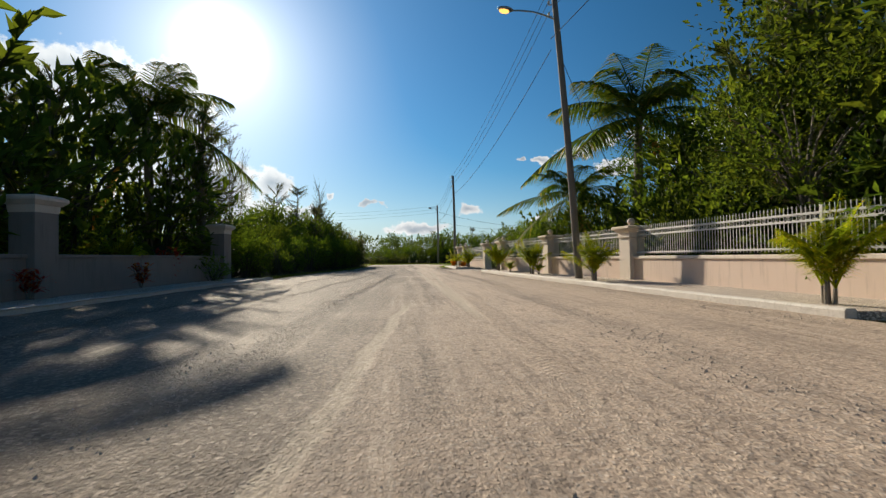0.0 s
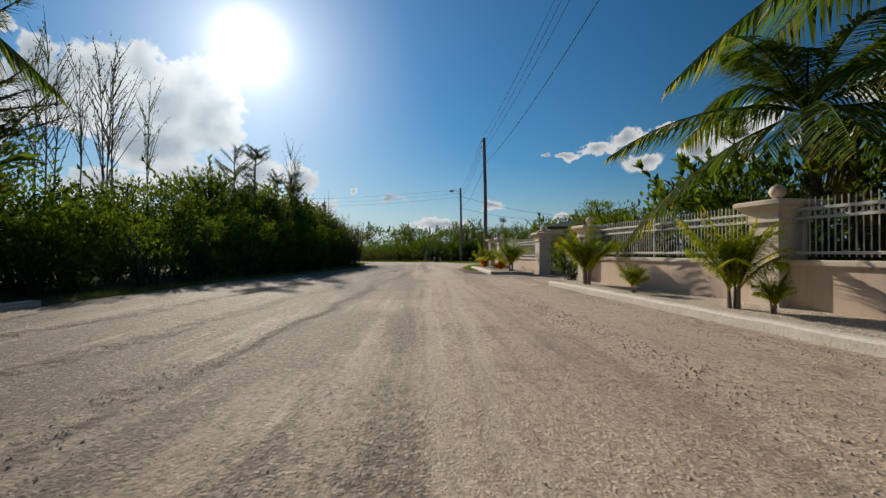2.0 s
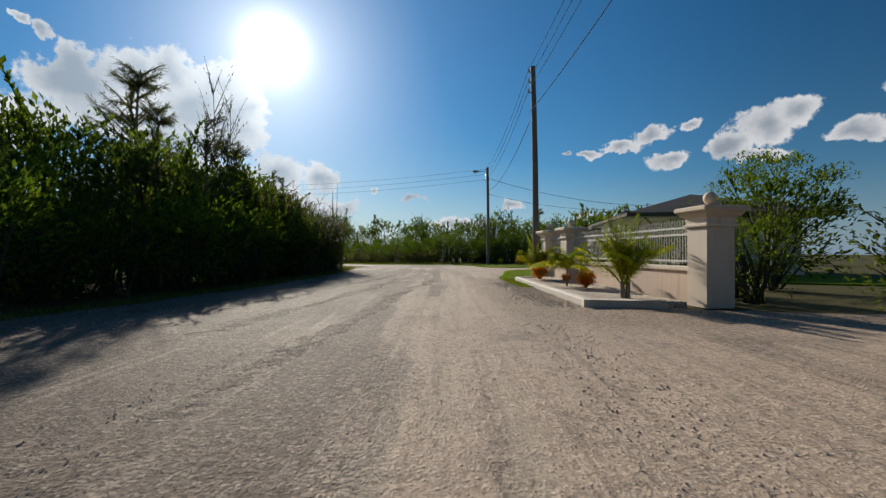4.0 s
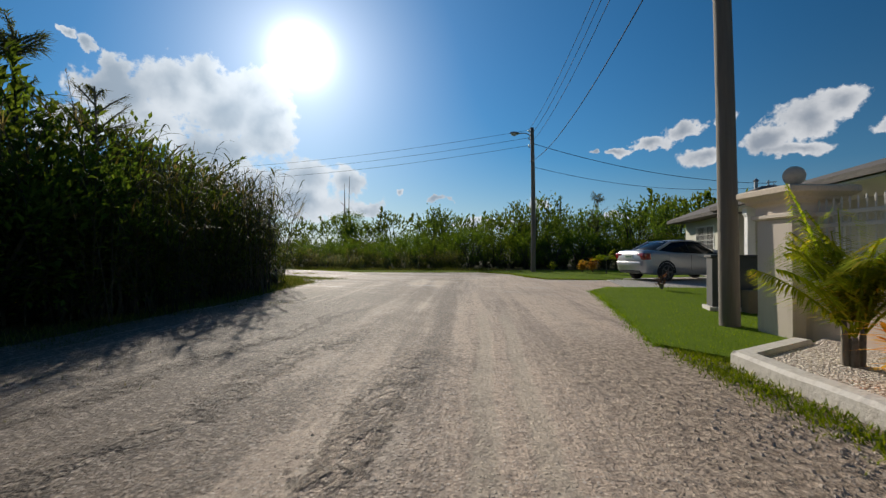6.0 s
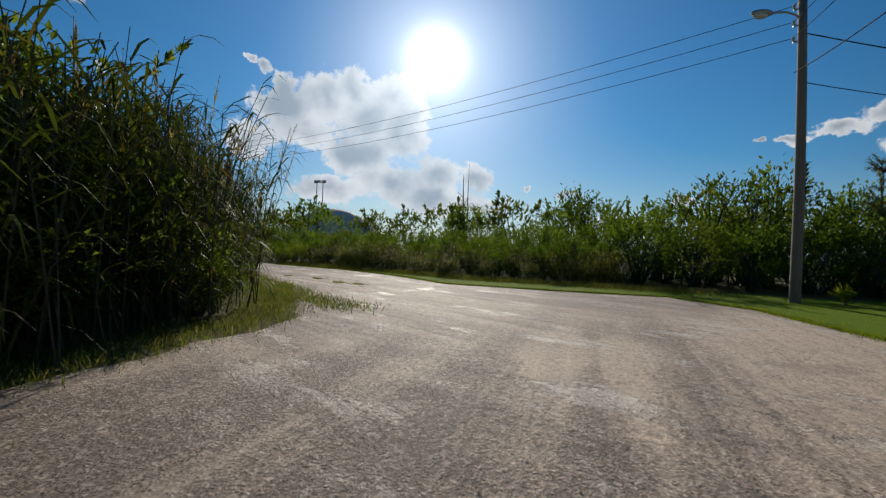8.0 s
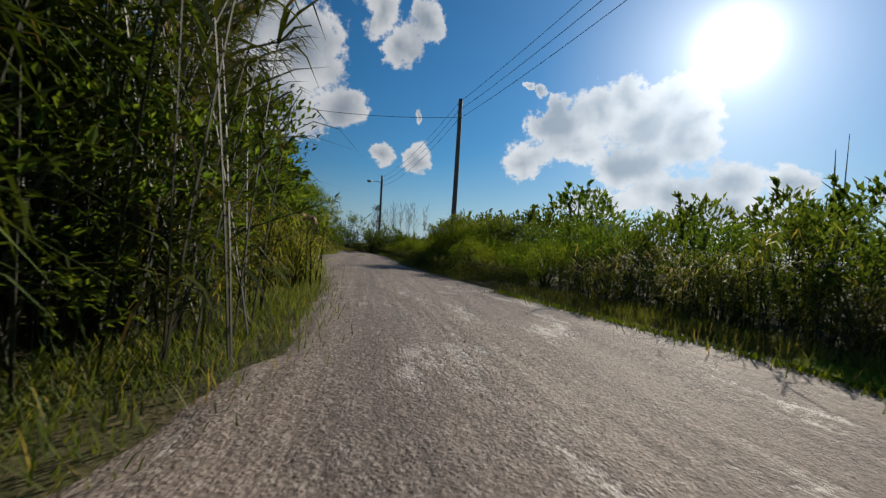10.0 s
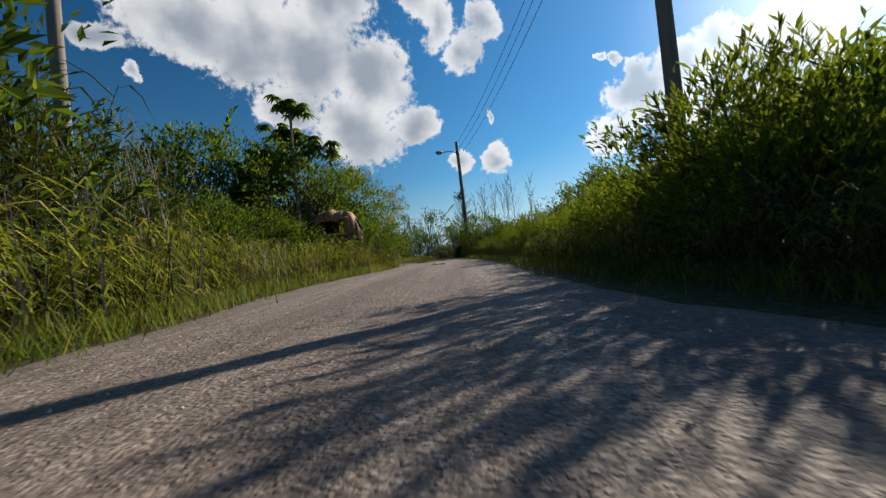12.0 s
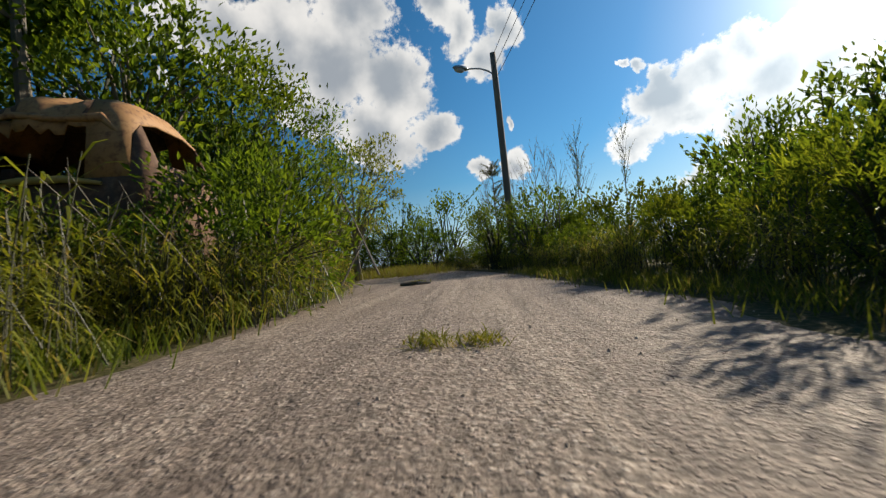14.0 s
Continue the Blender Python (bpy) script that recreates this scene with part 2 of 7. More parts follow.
    sandy = n.math("MULTIPLY", sandy, n.math("SUBTRACT", 1.0, n.math("MULTIPLY", heap, 0.35)))
    sandy = n.math("MULTIPLY", sandy, n.smooth(parts.outputs[0], -13.0, -24.0, 0.92, 0.3))
    sand = n.mix(n.math("MULTIPLY", n.math("MULTIPLY", n.smooth(tone.outputs[0], 0.55, 0.9), pebble), 0.65), sand, (0.74, 0.65, 0.56))
    sand = n.mix(n.math("MULTIPLY", n.math("MULTIPLY", n.smooth(tone.outputs[1], 0.62, 0.88), pebble), 0.6), sand, (0.16, 0.122, 0.095))
    sandy = n.math("MULTIPLY", sandy, n.math("SUBTRACT", 1.0, n.math("MULTIPLY", second, 0.55)))
    col = n.mix(n.math("MULTIPLY", sandy, 0.85), gravel, sand)
    # darker gravel on the shoulder, with the thicket's shade put into its colour
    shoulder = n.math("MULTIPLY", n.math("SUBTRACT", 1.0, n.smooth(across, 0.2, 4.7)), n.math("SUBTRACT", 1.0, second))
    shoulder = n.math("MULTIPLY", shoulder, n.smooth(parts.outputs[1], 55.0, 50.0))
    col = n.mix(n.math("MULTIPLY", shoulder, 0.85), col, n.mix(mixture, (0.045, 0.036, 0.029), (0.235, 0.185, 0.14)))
    col = n.mix(n.smooth(streak, 0.5, 0.36, 0.0, n.math("ADD", 0.28, n.math("MULTIPLY", second, 0.3))), col, n.mix(mixture, (0.07, 0.055, 0.046), (0.27, 0.215, 0.175)))
    col = n.mix(n.smooth(streak, 0.58, 0.68, 0.0, 0.3), col, (0.52, 0.43, 0.34))
    fine_a, fine_b = n.noise(long, 6.5, 3, 0.6), n.noise(long_b, 6.5, 3, 0.6)
    lines = n.add("ShaderNodeMix")
    lines.data_type = "FLOAT"
    n.put(lines.inputs[0], second)
    n.put(lines.inputs[2], fine_a)
    n.put(lines.inputs[3], fine_b)
    col = n.mix(n.smooth(lines.outputs[0], 0.47, 0.33, 0.0, n.smooth(lumps, 0.4, 0.6, 0.12, 0.38)), col, (0.12, 0.093, 0.075))
    col = n.mix(n.smooth(lines.outputs[0], 0.56, 0.7, 0.0, n.smooth(patch, 0.4, 0.62, 0.15, 0.45)), col, (0.66, 0.55, 0.44))
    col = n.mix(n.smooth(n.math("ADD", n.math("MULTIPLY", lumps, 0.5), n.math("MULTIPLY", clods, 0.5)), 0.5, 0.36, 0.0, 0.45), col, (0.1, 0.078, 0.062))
    stain = n.smooth(n.noise(p, 0.9, 4, 0.65), 0.54, 0.72)
    col = n.mix(n.math("MULTIPLY", stain, 0.4), col, (0.14, 0.11, 0.09))
    col = n.mix(n.math("MULTIPLY", second, n.smooth(lines.outputs[0], 0.48, 0.36, 0.0, 0.3)), col, (0.1, 0.078, 0.066))
    rough_part = n.math("SUBTRACT", 1.0, n.math("MULTIPLY", sandy, 0.55))
    h = n.math("ADD", n.math("MULTIPLY", n.math("SUBTRACT", 0.6, stones), 0.006), n.math("MULTIPLY", clods, n.math("SUBTRACT", n.math("ADD", 0.023, n.math("MULTIPLY", heap, 0.03)), n.math("MULTIPLY", second, 0.009))))
    h = n.math("ADD", n.math("MULTIPLY", h, rough_part), n.math("MULTIPLY", grain, 0.0035))
    h = n.math("ADD", h, n.math("MULTIPLY", lumps, 0.02))
    h = n.math("ADD", h, n.math("MULTIPLY", streak, 0.02))
    h = n.math("ADD", h, n.math("MULTIPLY", lines.outputs[0], n.math("MULTIPLY", second, 0.011)))
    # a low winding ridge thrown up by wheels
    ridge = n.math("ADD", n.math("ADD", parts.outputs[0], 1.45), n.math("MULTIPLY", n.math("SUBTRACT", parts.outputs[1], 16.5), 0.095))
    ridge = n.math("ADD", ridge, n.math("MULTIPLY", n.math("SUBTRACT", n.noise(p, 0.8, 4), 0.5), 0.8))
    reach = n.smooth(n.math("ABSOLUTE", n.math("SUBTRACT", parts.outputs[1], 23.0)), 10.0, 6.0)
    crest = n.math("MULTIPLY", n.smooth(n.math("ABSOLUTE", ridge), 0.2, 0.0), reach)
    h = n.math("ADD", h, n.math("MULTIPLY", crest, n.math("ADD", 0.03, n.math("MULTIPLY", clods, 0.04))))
    # dark strip on the side away from the sun: the ridge's shade as colour
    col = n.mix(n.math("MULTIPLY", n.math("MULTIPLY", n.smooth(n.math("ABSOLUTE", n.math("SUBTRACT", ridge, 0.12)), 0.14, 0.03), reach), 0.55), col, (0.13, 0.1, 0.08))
    # the cleated track of a heavy tyre, and two smooth wheel tracks
    side = n.math("ADD", n.math("SUBTRACT", parts.outputs[0], 1.62), n.math("MULTIPLY", n.math("SUBTRACT", parts.outputs[1], 14.0), 0.1))
    band = n.math("MULTIPLY", n.smooth(n.math("ADD", n.math("ABSOLUTE", side), n.math("MULTIPLY", n.math("SUBTRACT", clods, 0.5), 0.12)), 0.19, 0.12), n.smooth(n.math("ABSOLUTE", n.math("SUBTRACT", parts.outputs[1], 13.0)), 3.6, 2.6))
    chevron = n.math("ADD", n.math("MULTIPLY", parts.outputs[1], 84.0), n.math("MULTIPLY", n.math("ABSOLUTE", side), 60.0))
    cleats = n.smooth(n.math("SINE", n.math("ADD", chevron, n.math("MULTIPLY", patch, 2.0))), -0.2, 0.5)
    h = n.math("ADD", h, n.math("MULTIPLY", n.math("MULTIPLY", cleats, band), n.math("MULTIPLY", clods, 0.02)))
    for x0, y0, lean, y1, y2 in ((0.35, 20.0, 0.16, 12.0, 34.0), (0.62, 20.0, 0.12, 12.0, 34.0), (-2.3, 40.0, 0.12, 35.0, 50.0), (-1.95, 40.0, 0.12, 35.0, 50.0), (0.42, 10.0, 0.05, 4.0, 16.0)):
        off = n.math("ADD", n.math("SUBTRACT", parts.outputs[0], x0), n.math("MULTIPLY", n.math("SUBTRACT", parts.outputs[1], y0), lean))
        off = n.math("ADD", off, n.math("MULTIPLY", n.math("SUBTRACT", n.noise(p, 0.6, 3), 0.5), 0.3))
        line = n.math("MULTIPLY", n.smooth(n.math("ABSOLUTE", off), 0.12, 0.05), n.smooth(n.math("ABSOLUTE", n.math("SUBTRACT", parts.outputs[1], (y1 + y2) / 2)), (y2 - y1) / 2, (y2 - y1) / 2 - 2.5))
        col = n.mix(n.math("MULTIPLY", line, 0.6), col, (0.5, 0.42, 0.32))
        h = n.math("SUBTRACT", h, n.math("MULTIPLY", line, 0.006))
    # coarse mottling: stones the size of a fist and fine tread lines, weaker where the sand lies smooth
    cobble = n.voronoi(n.vec("ADD", p, n.vec("MULTIPLY", n.noise(p, 9.0, 3, 0.6, "Color"), (0.05, 0.05, 0.0))), 36.0, "Color")
    shade = n.add("ShaderNodeSeparateColor")
    n.link(cobble, shade.inputs[0])
    rough_part = n.math("SUBTRACT", 1.0, n.math("MULTIPLY", sandy, 0.6))
    col = n.mix(n.math("MULTIPLY", n.smooth(shade.outputs[0], 0.62, 0.95), n.math("MULTIPLY", rough_part, 0.36)), col, (0.6, 0.51, 0.43))
    col = n.mix(n.math("MULTIPLY", n.smooth(shade.outputs[1], 0.55, 0.95), n.math("MULTIPLY", rough_part, 0.42)), col, (0.1, 0.076, 0.06))
    # warm brown earth thrown up along the kerb
    col = n.mix(n.math("MULTIPLY", heap, 0.8), col, n.mix(n.smooth(clods, 0.36, 0.64), (0.17, 0.122, 0.085), (0.62, 0.48, 0.36)))
    # damp brown bands in the wheel tracks of the second road
    wide_band = n.noise(n.vec("MULTIPLY", turned.outputs[0], (1.0, 0.06, 1.0)), 1.15, 4, 0.6)
    earth = n.mix(mixture, (0.075, 0.055, 0.047), (0.25, 0.185, 0.155))
    col = n.mix(n.math("MULTIPLY", n.math("MULTIPLY", second, n.smooth(wide_band, 0.54, 0.42)), 0.5), col, earth)
    # fallen leaves along its edge, with the bushes' shade put into their colour
    edge = n.math("ADD", n.math("ADD", parts.outputs[1], n.math("MULTIPLY", parts.outputs[0], 0.26)), n.math("MULTIPLY", n.math("SUBTRACT", lumps, 0.5), 1.4))
    litter_shade = n.math("MULTIPLY", n.smooth(edge, 58.75, 59.75), n.smooth(parts.outputs[0], -25.0, -29.0))
    col = n.mix(n.math("MULTIPLY", litter_shade, 0.65), col, earth)
    # bare patches of pale packed marl round the junction
    bare = n.math("MULTIPLY", n.smooth(parts.outputs[1], 50.0, 56.0), n.smooth(parts.outputs[0], -30.0, -21.0))
    blot = n.noise(n.vec("MULTIPLY", turned.outputs[0], (1.0, 0.35, 1.0)), 1.7, 6, 0.66)
    bare = n.math("MULTIPLY", bare, n.smooth(n.math("ADD", blot, n.math("MULTIPLY", n.math("SUBTRACT", clods, 0.5), 0.3)), 0.53, 0.64))
    col = n.mix(n.math("MULTIPLY", bare, 0.5), col, n.mix(mixture, (0.44, 0.385, 0.33), (0.74, 0.68, 0.61)))
    h = n.math("ADD", h, n.math("MULTIPLY", bare, -0.012))
    # low broken ridges of coarse earth beside the wheel tracks
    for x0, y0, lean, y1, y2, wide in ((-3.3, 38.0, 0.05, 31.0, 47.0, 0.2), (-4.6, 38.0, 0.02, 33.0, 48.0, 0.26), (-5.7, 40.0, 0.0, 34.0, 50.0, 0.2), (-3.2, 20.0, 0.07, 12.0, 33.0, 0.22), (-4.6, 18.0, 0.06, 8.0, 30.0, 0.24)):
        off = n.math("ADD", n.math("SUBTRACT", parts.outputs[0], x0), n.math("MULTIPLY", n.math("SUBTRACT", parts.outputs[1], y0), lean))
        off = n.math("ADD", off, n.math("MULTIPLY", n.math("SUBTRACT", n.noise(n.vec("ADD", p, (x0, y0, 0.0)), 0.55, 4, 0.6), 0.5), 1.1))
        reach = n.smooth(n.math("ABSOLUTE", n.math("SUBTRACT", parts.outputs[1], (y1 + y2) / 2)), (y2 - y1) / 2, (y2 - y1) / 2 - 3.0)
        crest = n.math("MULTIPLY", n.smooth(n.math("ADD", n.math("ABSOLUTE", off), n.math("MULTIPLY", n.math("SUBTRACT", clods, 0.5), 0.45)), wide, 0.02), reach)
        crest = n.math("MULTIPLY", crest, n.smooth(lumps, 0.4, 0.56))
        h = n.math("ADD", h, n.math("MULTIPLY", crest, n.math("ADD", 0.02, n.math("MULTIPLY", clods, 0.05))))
        # hollows between the clods are coloured dark, so ridge shade is painted in
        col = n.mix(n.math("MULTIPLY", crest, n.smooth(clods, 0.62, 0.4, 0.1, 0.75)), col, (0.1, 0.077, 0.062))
    # sharp little stones that stand clear of the surface
    grit = n.voronoi(n.vec("MULTIPLY", drawn.outputs[1], (1.0, 1.6, 1.0)), 30.0, "Distance")
    speck = n.math("MULTIPLY", n.smooth(grit, 0.32, 0.18), n.math("SUBTRACT", 1.0, n.math("MULTIPLY", sandy, 0.55)))
    h = n.math("ADD", h, n.math("MULTIPLY", speck, 0.009))
    # the gaps round these stones are coloured dark in place of their shade
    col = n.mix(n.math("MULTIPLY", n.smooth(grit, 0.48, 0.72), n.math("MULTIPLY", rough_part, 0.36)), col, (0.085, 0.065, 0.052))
    sheen = n.math("SUBTRACT", 0.8, n.math("MULTIPLY", bare, 0.17))
    return col, h, sheen


def plain_look(*colours, scale=6.0, fine=60.0, amount=0.5):
    def build(n, pos):
        p = world_pos(n)
        a = n.noise(p, scale, 5, 0.6)
        b = n.noise(p, fine, 4, 0.6)
        col = n.mix(a, colours[0], colours[1])
        col = n.mix(n.math("MULTIPLY", n.smooth(b, 0.45, 0.75), amount), col, colours[-1])
        return col, n.math("ADD", n.math("MULTIPLY", b, 0.6), n.math("MULTIPLY", a, 0.4))
    return build


def pebble_look(dark, mid, light, scale=42.0):
    """Rounded pebbles lying close, each of its own tone, with dark gaps between them."""
    def build(n, pos):
        p = world_pos(n)
        gap = n.voronoi(p, scale, "Distance")
        tone = n.add("ShaderNodeSeparateColor")
        n.link(n.voronoi(p, scale, "Color"), tone.inputs[0])
        col = n.mix(tone.outputs[0], mid, light)
        col = n.mix(n.math("MULTIPLY", n.smooth(tone.outputs[1], 0.55, 1.0), 0.7), col, dark)
        col = n.mix(n.smooth(gap, 0.42, 0.75, 0.0, 0.75), col, tuple(v * 0.45 for v in dark))
        col = n.mix(n.smooth(n.noise(p, 2.4, 5, 0.6), 0.45, 0.7, 0.0, 0.35), col, mid)
        return col, n.math("SUBTRACT", 1.0, gap)
    return build


def leaf_material(name, dark, mid, light, dry=None, shine=0.62, clear=0.42, glow_tint=(1.25, 1.15, 0.45)):
    m = bpy.data.materials.new(name)
    m.use_nodes = True
    n = Nodes(m.node_tree)
    geo = n.add("ShaderNodeNewGeometry")
    each = geo.outputs["Random Per Island"]
    own = n.add("ShaderNodeObjectInfo").outputs["Random"]
    stops = [(0.0, dark), (0.45, mid), (0.85, light)]
    if dry:
        stops += [(0.93, dry)]
    col = n.ramp(each, *stops)
    hue = n.add("ShaderNodeHueSaturation")
    n.link(col, hue.inputs["Color"])
    n.put(hue.inputs["Hue"], n.math("ADD", 0.478, n.math("MULTIPLY", own, 0.03)))
    n.put(hue.inputs["Value"], n.math("ADD", 0.9, n.math("MULTIPLY", own, 0.45)))
    blotch = n.noise(geo.outputs["Position"], 1.7, 3, 0.6)
    col = n.mix(n.math("MULTIPLY", n.smooth(blotch, 0.4, 0.7), 0.4), hue.outputs[0], dark)
    bsdf = n.add("ShaderNodeBsdfPrincipled")
    n.link(col, bsdf.inputs["Base Color"])
    bsdf.inputs["Roughness"].default_value = shine
    bsdf.inputs["Specular IOR Level"].default_value = 0.1
    thin = n.add("ShaderNodeBsdfTranslucent")
    n.link(n.vec("MULTIPLY", col, tuple(v * 1.5 for v in glow_tint)), thin.inputs[0])
    mix = n.add("ShaderNodeMixShader")
    mix.inputs[0].default_value = clear
    n.link(bsdf.outputs[0], mix.inputs[1])
    n.link(thin.outputs[0], mix.inputs[2])
    n.link(mix.outputs[0], n.add("ShaderNodeOutputMaterial").inputs[0])
    return m


def wood_look(n, pos):
    p = n.vec("MULTIPLY", pos, (14, 14, 0.5))
    a = n.noise(p, 1.6, 6, 0.65)
    b = n.noise(pos, 0.7, 4, 0.6)
    col = n.mix(a, (0.08, 0.068, 0.054), (0.25, 0.215, 0.175))
    return n.mix(n.math("MULTIPLY", b, 0.5), col, (0.2, 0.18, 0.16)), a


def roof_look(n, pos):
    p = world_pos(n)
    parts = n.add("ShaderNodeSeparateXYZ")
    n.link(p, parts.inputs[0])
    rows = n.math("FRACT", n.math("MULTIPLY", parts.outputs[2], 14.0))
    tabs = n.voronoi(n.vec("MULTIPLY", p, (3.3, 3.3, 14.0)), 1.0, "Color")
    one = n.add("ShaderNodeSeparateColor")
    n.link(tabs, one.inputs[0])
    col = n.mix(one.outputs[0], (0.062, 0.055, 0.052), (0.115, 0.1, 0.092))
    col = n.mix(n.math("MULTIPLY", n.noise(p, 0.8, 4), 0.4), col, (0.15, 0.13, 0.115))
    col = n.mix(n.smooth(rows, 0.0, 0.12, 0.5, 0.0), col, (0.03, 0.027, 0.026))
    return col, rows


def stucco_look(base, worn, dirt):
    def build(n, pos):
        p = world_pos(n)
        a = n.noise(p, 2.2, 5, 0.65)
        runs = n.noise(n.vec("MULTIPLY", p, (5, 5, 0.5)), 1.5, 5, 0.6)
        col = n.mix(a, base, worn)
        col = n.mix(n.math("MULTIPLY", n.smooth(runs, 0.52, 0.75), 0.45), col, dirt)
        return col, n.noise(p, 90, 4, 0.6)
    return build


M = {}
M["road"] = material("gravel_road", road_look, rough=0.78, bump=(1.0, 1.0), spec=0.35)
M["soil"] = material("soil", plain_look((0.085, 0.065, 0.035), (0.055, 0.07, 0.02), (0.2, 0.155, 0.09), scale=1.6, fine=22, amount=0.8), 0.95, bump=(0.8, 0.04), spec=0.1)
M["lawn"] = material("lawn_ground", plain_look((0.075, 0.125, 0.006), (0.12, 0.19, 0.01), (0.17, 0.21, 0.02), scale=1.4, fine=30, amount=0.7), 0.95, bump=(0.8, 0.03), spec=0.05)
M["bed"] = material("bed_gravel", pebble_look((0.34, 0.265, 0.205), (0.6, 0.49, 0.4), (0.8, 0.73, 0.65)), 0.85, bump=(1.0, 0.02))
M["drive"] = material("drive_gravel", pebble_look((0.2, 0.18, 0.16), (0.42, 0.39, 0.355), (0.7, 0.67, 0.62), 30.0), 0.8, bump=(1.0, 0.03))
M["kerb"] = material("kerb_concrete", plain_look((0.52, 0.47, 0.41), (0.74, 0.7, 0.64), (0.33, 0.28, 0.23), scale=3.5, fine=22, amount=0.45), 0.8, bump=(0.7, 0.02))
M["wall"] = material("pink_stucco", stucco_look((0.62, 0.475, 0.385), (0.67, 0.53, 0.44), (0.34, 0.26, 0.2)), 0.8, bump=(0.25, 0.006))
M["pillar"] = material("cream_stucco", stucco_look((0.64, 0.545, 0.455), (0.7, 0.61, 0.53), (0.4, 0.32, 0.25)), 0.75, bump=(0.25, 0.006))
M["cap"] = material("cast_stone", plain_look((0.62, 0.5, 0.38), (0.7, 0.58, 0.46), (0.38, 0.3, 0.22), scale=4, fine=40, amount=0.4), 0.7, bump=(0.3, 0.006))
# darker than the stucco itself: the garden trees' shade is in this colour
M["wall_left"] = material("shaded_grey_stucco", stucco_look((0.2, 0.175, 0.16), (0.24, 0.215, 0.2), (0.11, 0.095, 0.085)), 0.8, bump=(0.3, 0.006))
M["iron"] = material("white_iron", plain_look((0.5, 0.49, 0.47), (0.6, 0.59, 0.57), (0.42, 0.36, 0.3), scale=9, fine=60, amount=0.25), 0.45)
M["pole"] = material("pole_wood", wood_look, 0.85, bump=(0.6, 0.02))
M["cable"] = material("cable_black", lambda n, p: (0.02, 0.02, 0.022, 1), 0.85, spec=0.1)
M["steel"] = material("galvanised_steel", plain_look((0.32, 0.33, 0.34), (0.42, 0.43, 0.44), (0.22, 0.22, 0.22)), 0.45, 0.8)
M["house"] = material("house_paint", stucco_look((0.52, 0.5, 0.42), (0.57, 0.55, 0.47), (0.36, 0.34, 0.28)), 0.75, bump=(0.2, 0.005))
M["white"] = material("white_trim", plain_look((0.74, 0.73, 0.7), (0.79, 0.78, 0.75), (0.6, 0.58, 0.54)), 0.55)
M["roof"] = material("roof_shingle", roof_look, 0.85, bump=(0.7, 0.02))
M["glass"] = material("dark_glass", lambda n, p: (0.01, 0.011, 0.013, 1), 0.12, spec=0.3)
M["paint"] = material("silver_paint", plain_look((0.5, 0.5, 0.52), (0.53, 0.53, 0.55), (0.46, 0.46, 0.48), scale=1.0, fine=300, amount=0.2), 0.36, 0.45, Coat_Weight=0.7, Coat_Roughness=0.05)
M["tyre"] = material("tyre_rubber", plain_look((0.018, 0.018, 0.019), (0.03, 0.03, 0.03), (0.05, 0.045, 0.04)), 0.8)
M["rim"] = material("alloy_rim", plain_look((0.13, 0.13, 0.135), (0.19, 0.19, 0.195), (0.08, 0.08, 0.08)), 0.45, 0.7)
M["tail"] = material("red_lamp", lambda n, p: (0.28, 0.008, 0.01, 1), 0.12, Coat_Weight=1.0)
M["plate"] = material("number_plate", lambda n, p: (0.72, 0.78, 0.68, 1), 0.4)
M["plate_bar"] = material("plate_bar", lambda n, p: (0.12, 0.24, 0.16, 1), 0.5)
M["block"] = material("dark_block", plain_look((0.075, 0.075, 0.078), (0.11, 0.108, 0.105), (0.05, 0.05, 0.05), scale=5, fine=50), 0.85, bump=(0.4, 0.01))
M["card"] = material("brown_box", plain_look((0.26, 0.19, 0.12), (0.31, 0.23, 0.15), (0.2, 0.14, 0.09)), 0.85)
M["burnt_rust"] = material("burnt_rust", plain_look((0.06, 0.03, 0.018), (0.13, 0.065, 0.035), (0.22, 0.12, 0.065), scale=3.5, fine=16, amount=0.7), 0.85, bump=(0.5, 0.02))
M["tan_rust"] = material("tan_rust", plain_look((0.3, 0.14, 0.05), (0.44, 0.25, 0.105), (0.13, 0.055, 0.028), scale=4, fine=14, amount=0.9), 0.75, bump=(0.4, 0.01))
M["dark_rust"] = material("dark_brown_rust", plain_look((0.03, 0.018, 0.012), (0.055, 0.03, 0.018), (0.08, 0.045, 0.025), scale=3, fine=25), 0.9)
M["yellow"] = material("faded_yellow", plain_look((0.55, 0.38, 0.09), (0.48, 0.3, 0.08), (0.3, 0.16, 0.06), scale=4, fine=30), 0.7)
M["bark"] = material("bark", wood_look, 0.9, bump=(0.8, 0.03))
M["palm_bark"] = material("palm_bark", plain_look((0.17, 0.145, 0.115), (0.26, 0.225, 0.18), (0.1, 0.085, 0.065), scale=4, fine=25), 0.9, bump=(0.6, 0.02))
M["stem"] = material("green_stem", plain_look((0.018, 0.022, 0.008), (0.032, 0.032, 0.012), (0.05, 0.04, 0.02), scale=8, fine=40), 0.6)
M["bush"] = leaf_material("bush_leaf", (0.028, 0.055, 0.009), (0.054, 0.095, 0.015), (0.095, 0.145, 0.02), clear=0.44)
M["bush_bright"] = leaf_material("bright_leaf", (0.038, 0.075, 0.01), (0.078, 0.13, 0.018), (0.13, 0.185, 0.026))
M["bush_dark"] = leaf_material("dark_leaf", (0.026, 0.05, 0.012), (0.05, 0.088, 0.018), (0.09, 0.135, 0.025), clear=0.52)
M["feather"] = leaf_material("feathery_leaf", (0.04, 0.068, 0.01), (0.085, 0.125, 0.018), (0.15, 0.19, 0.03), clear=0.5)
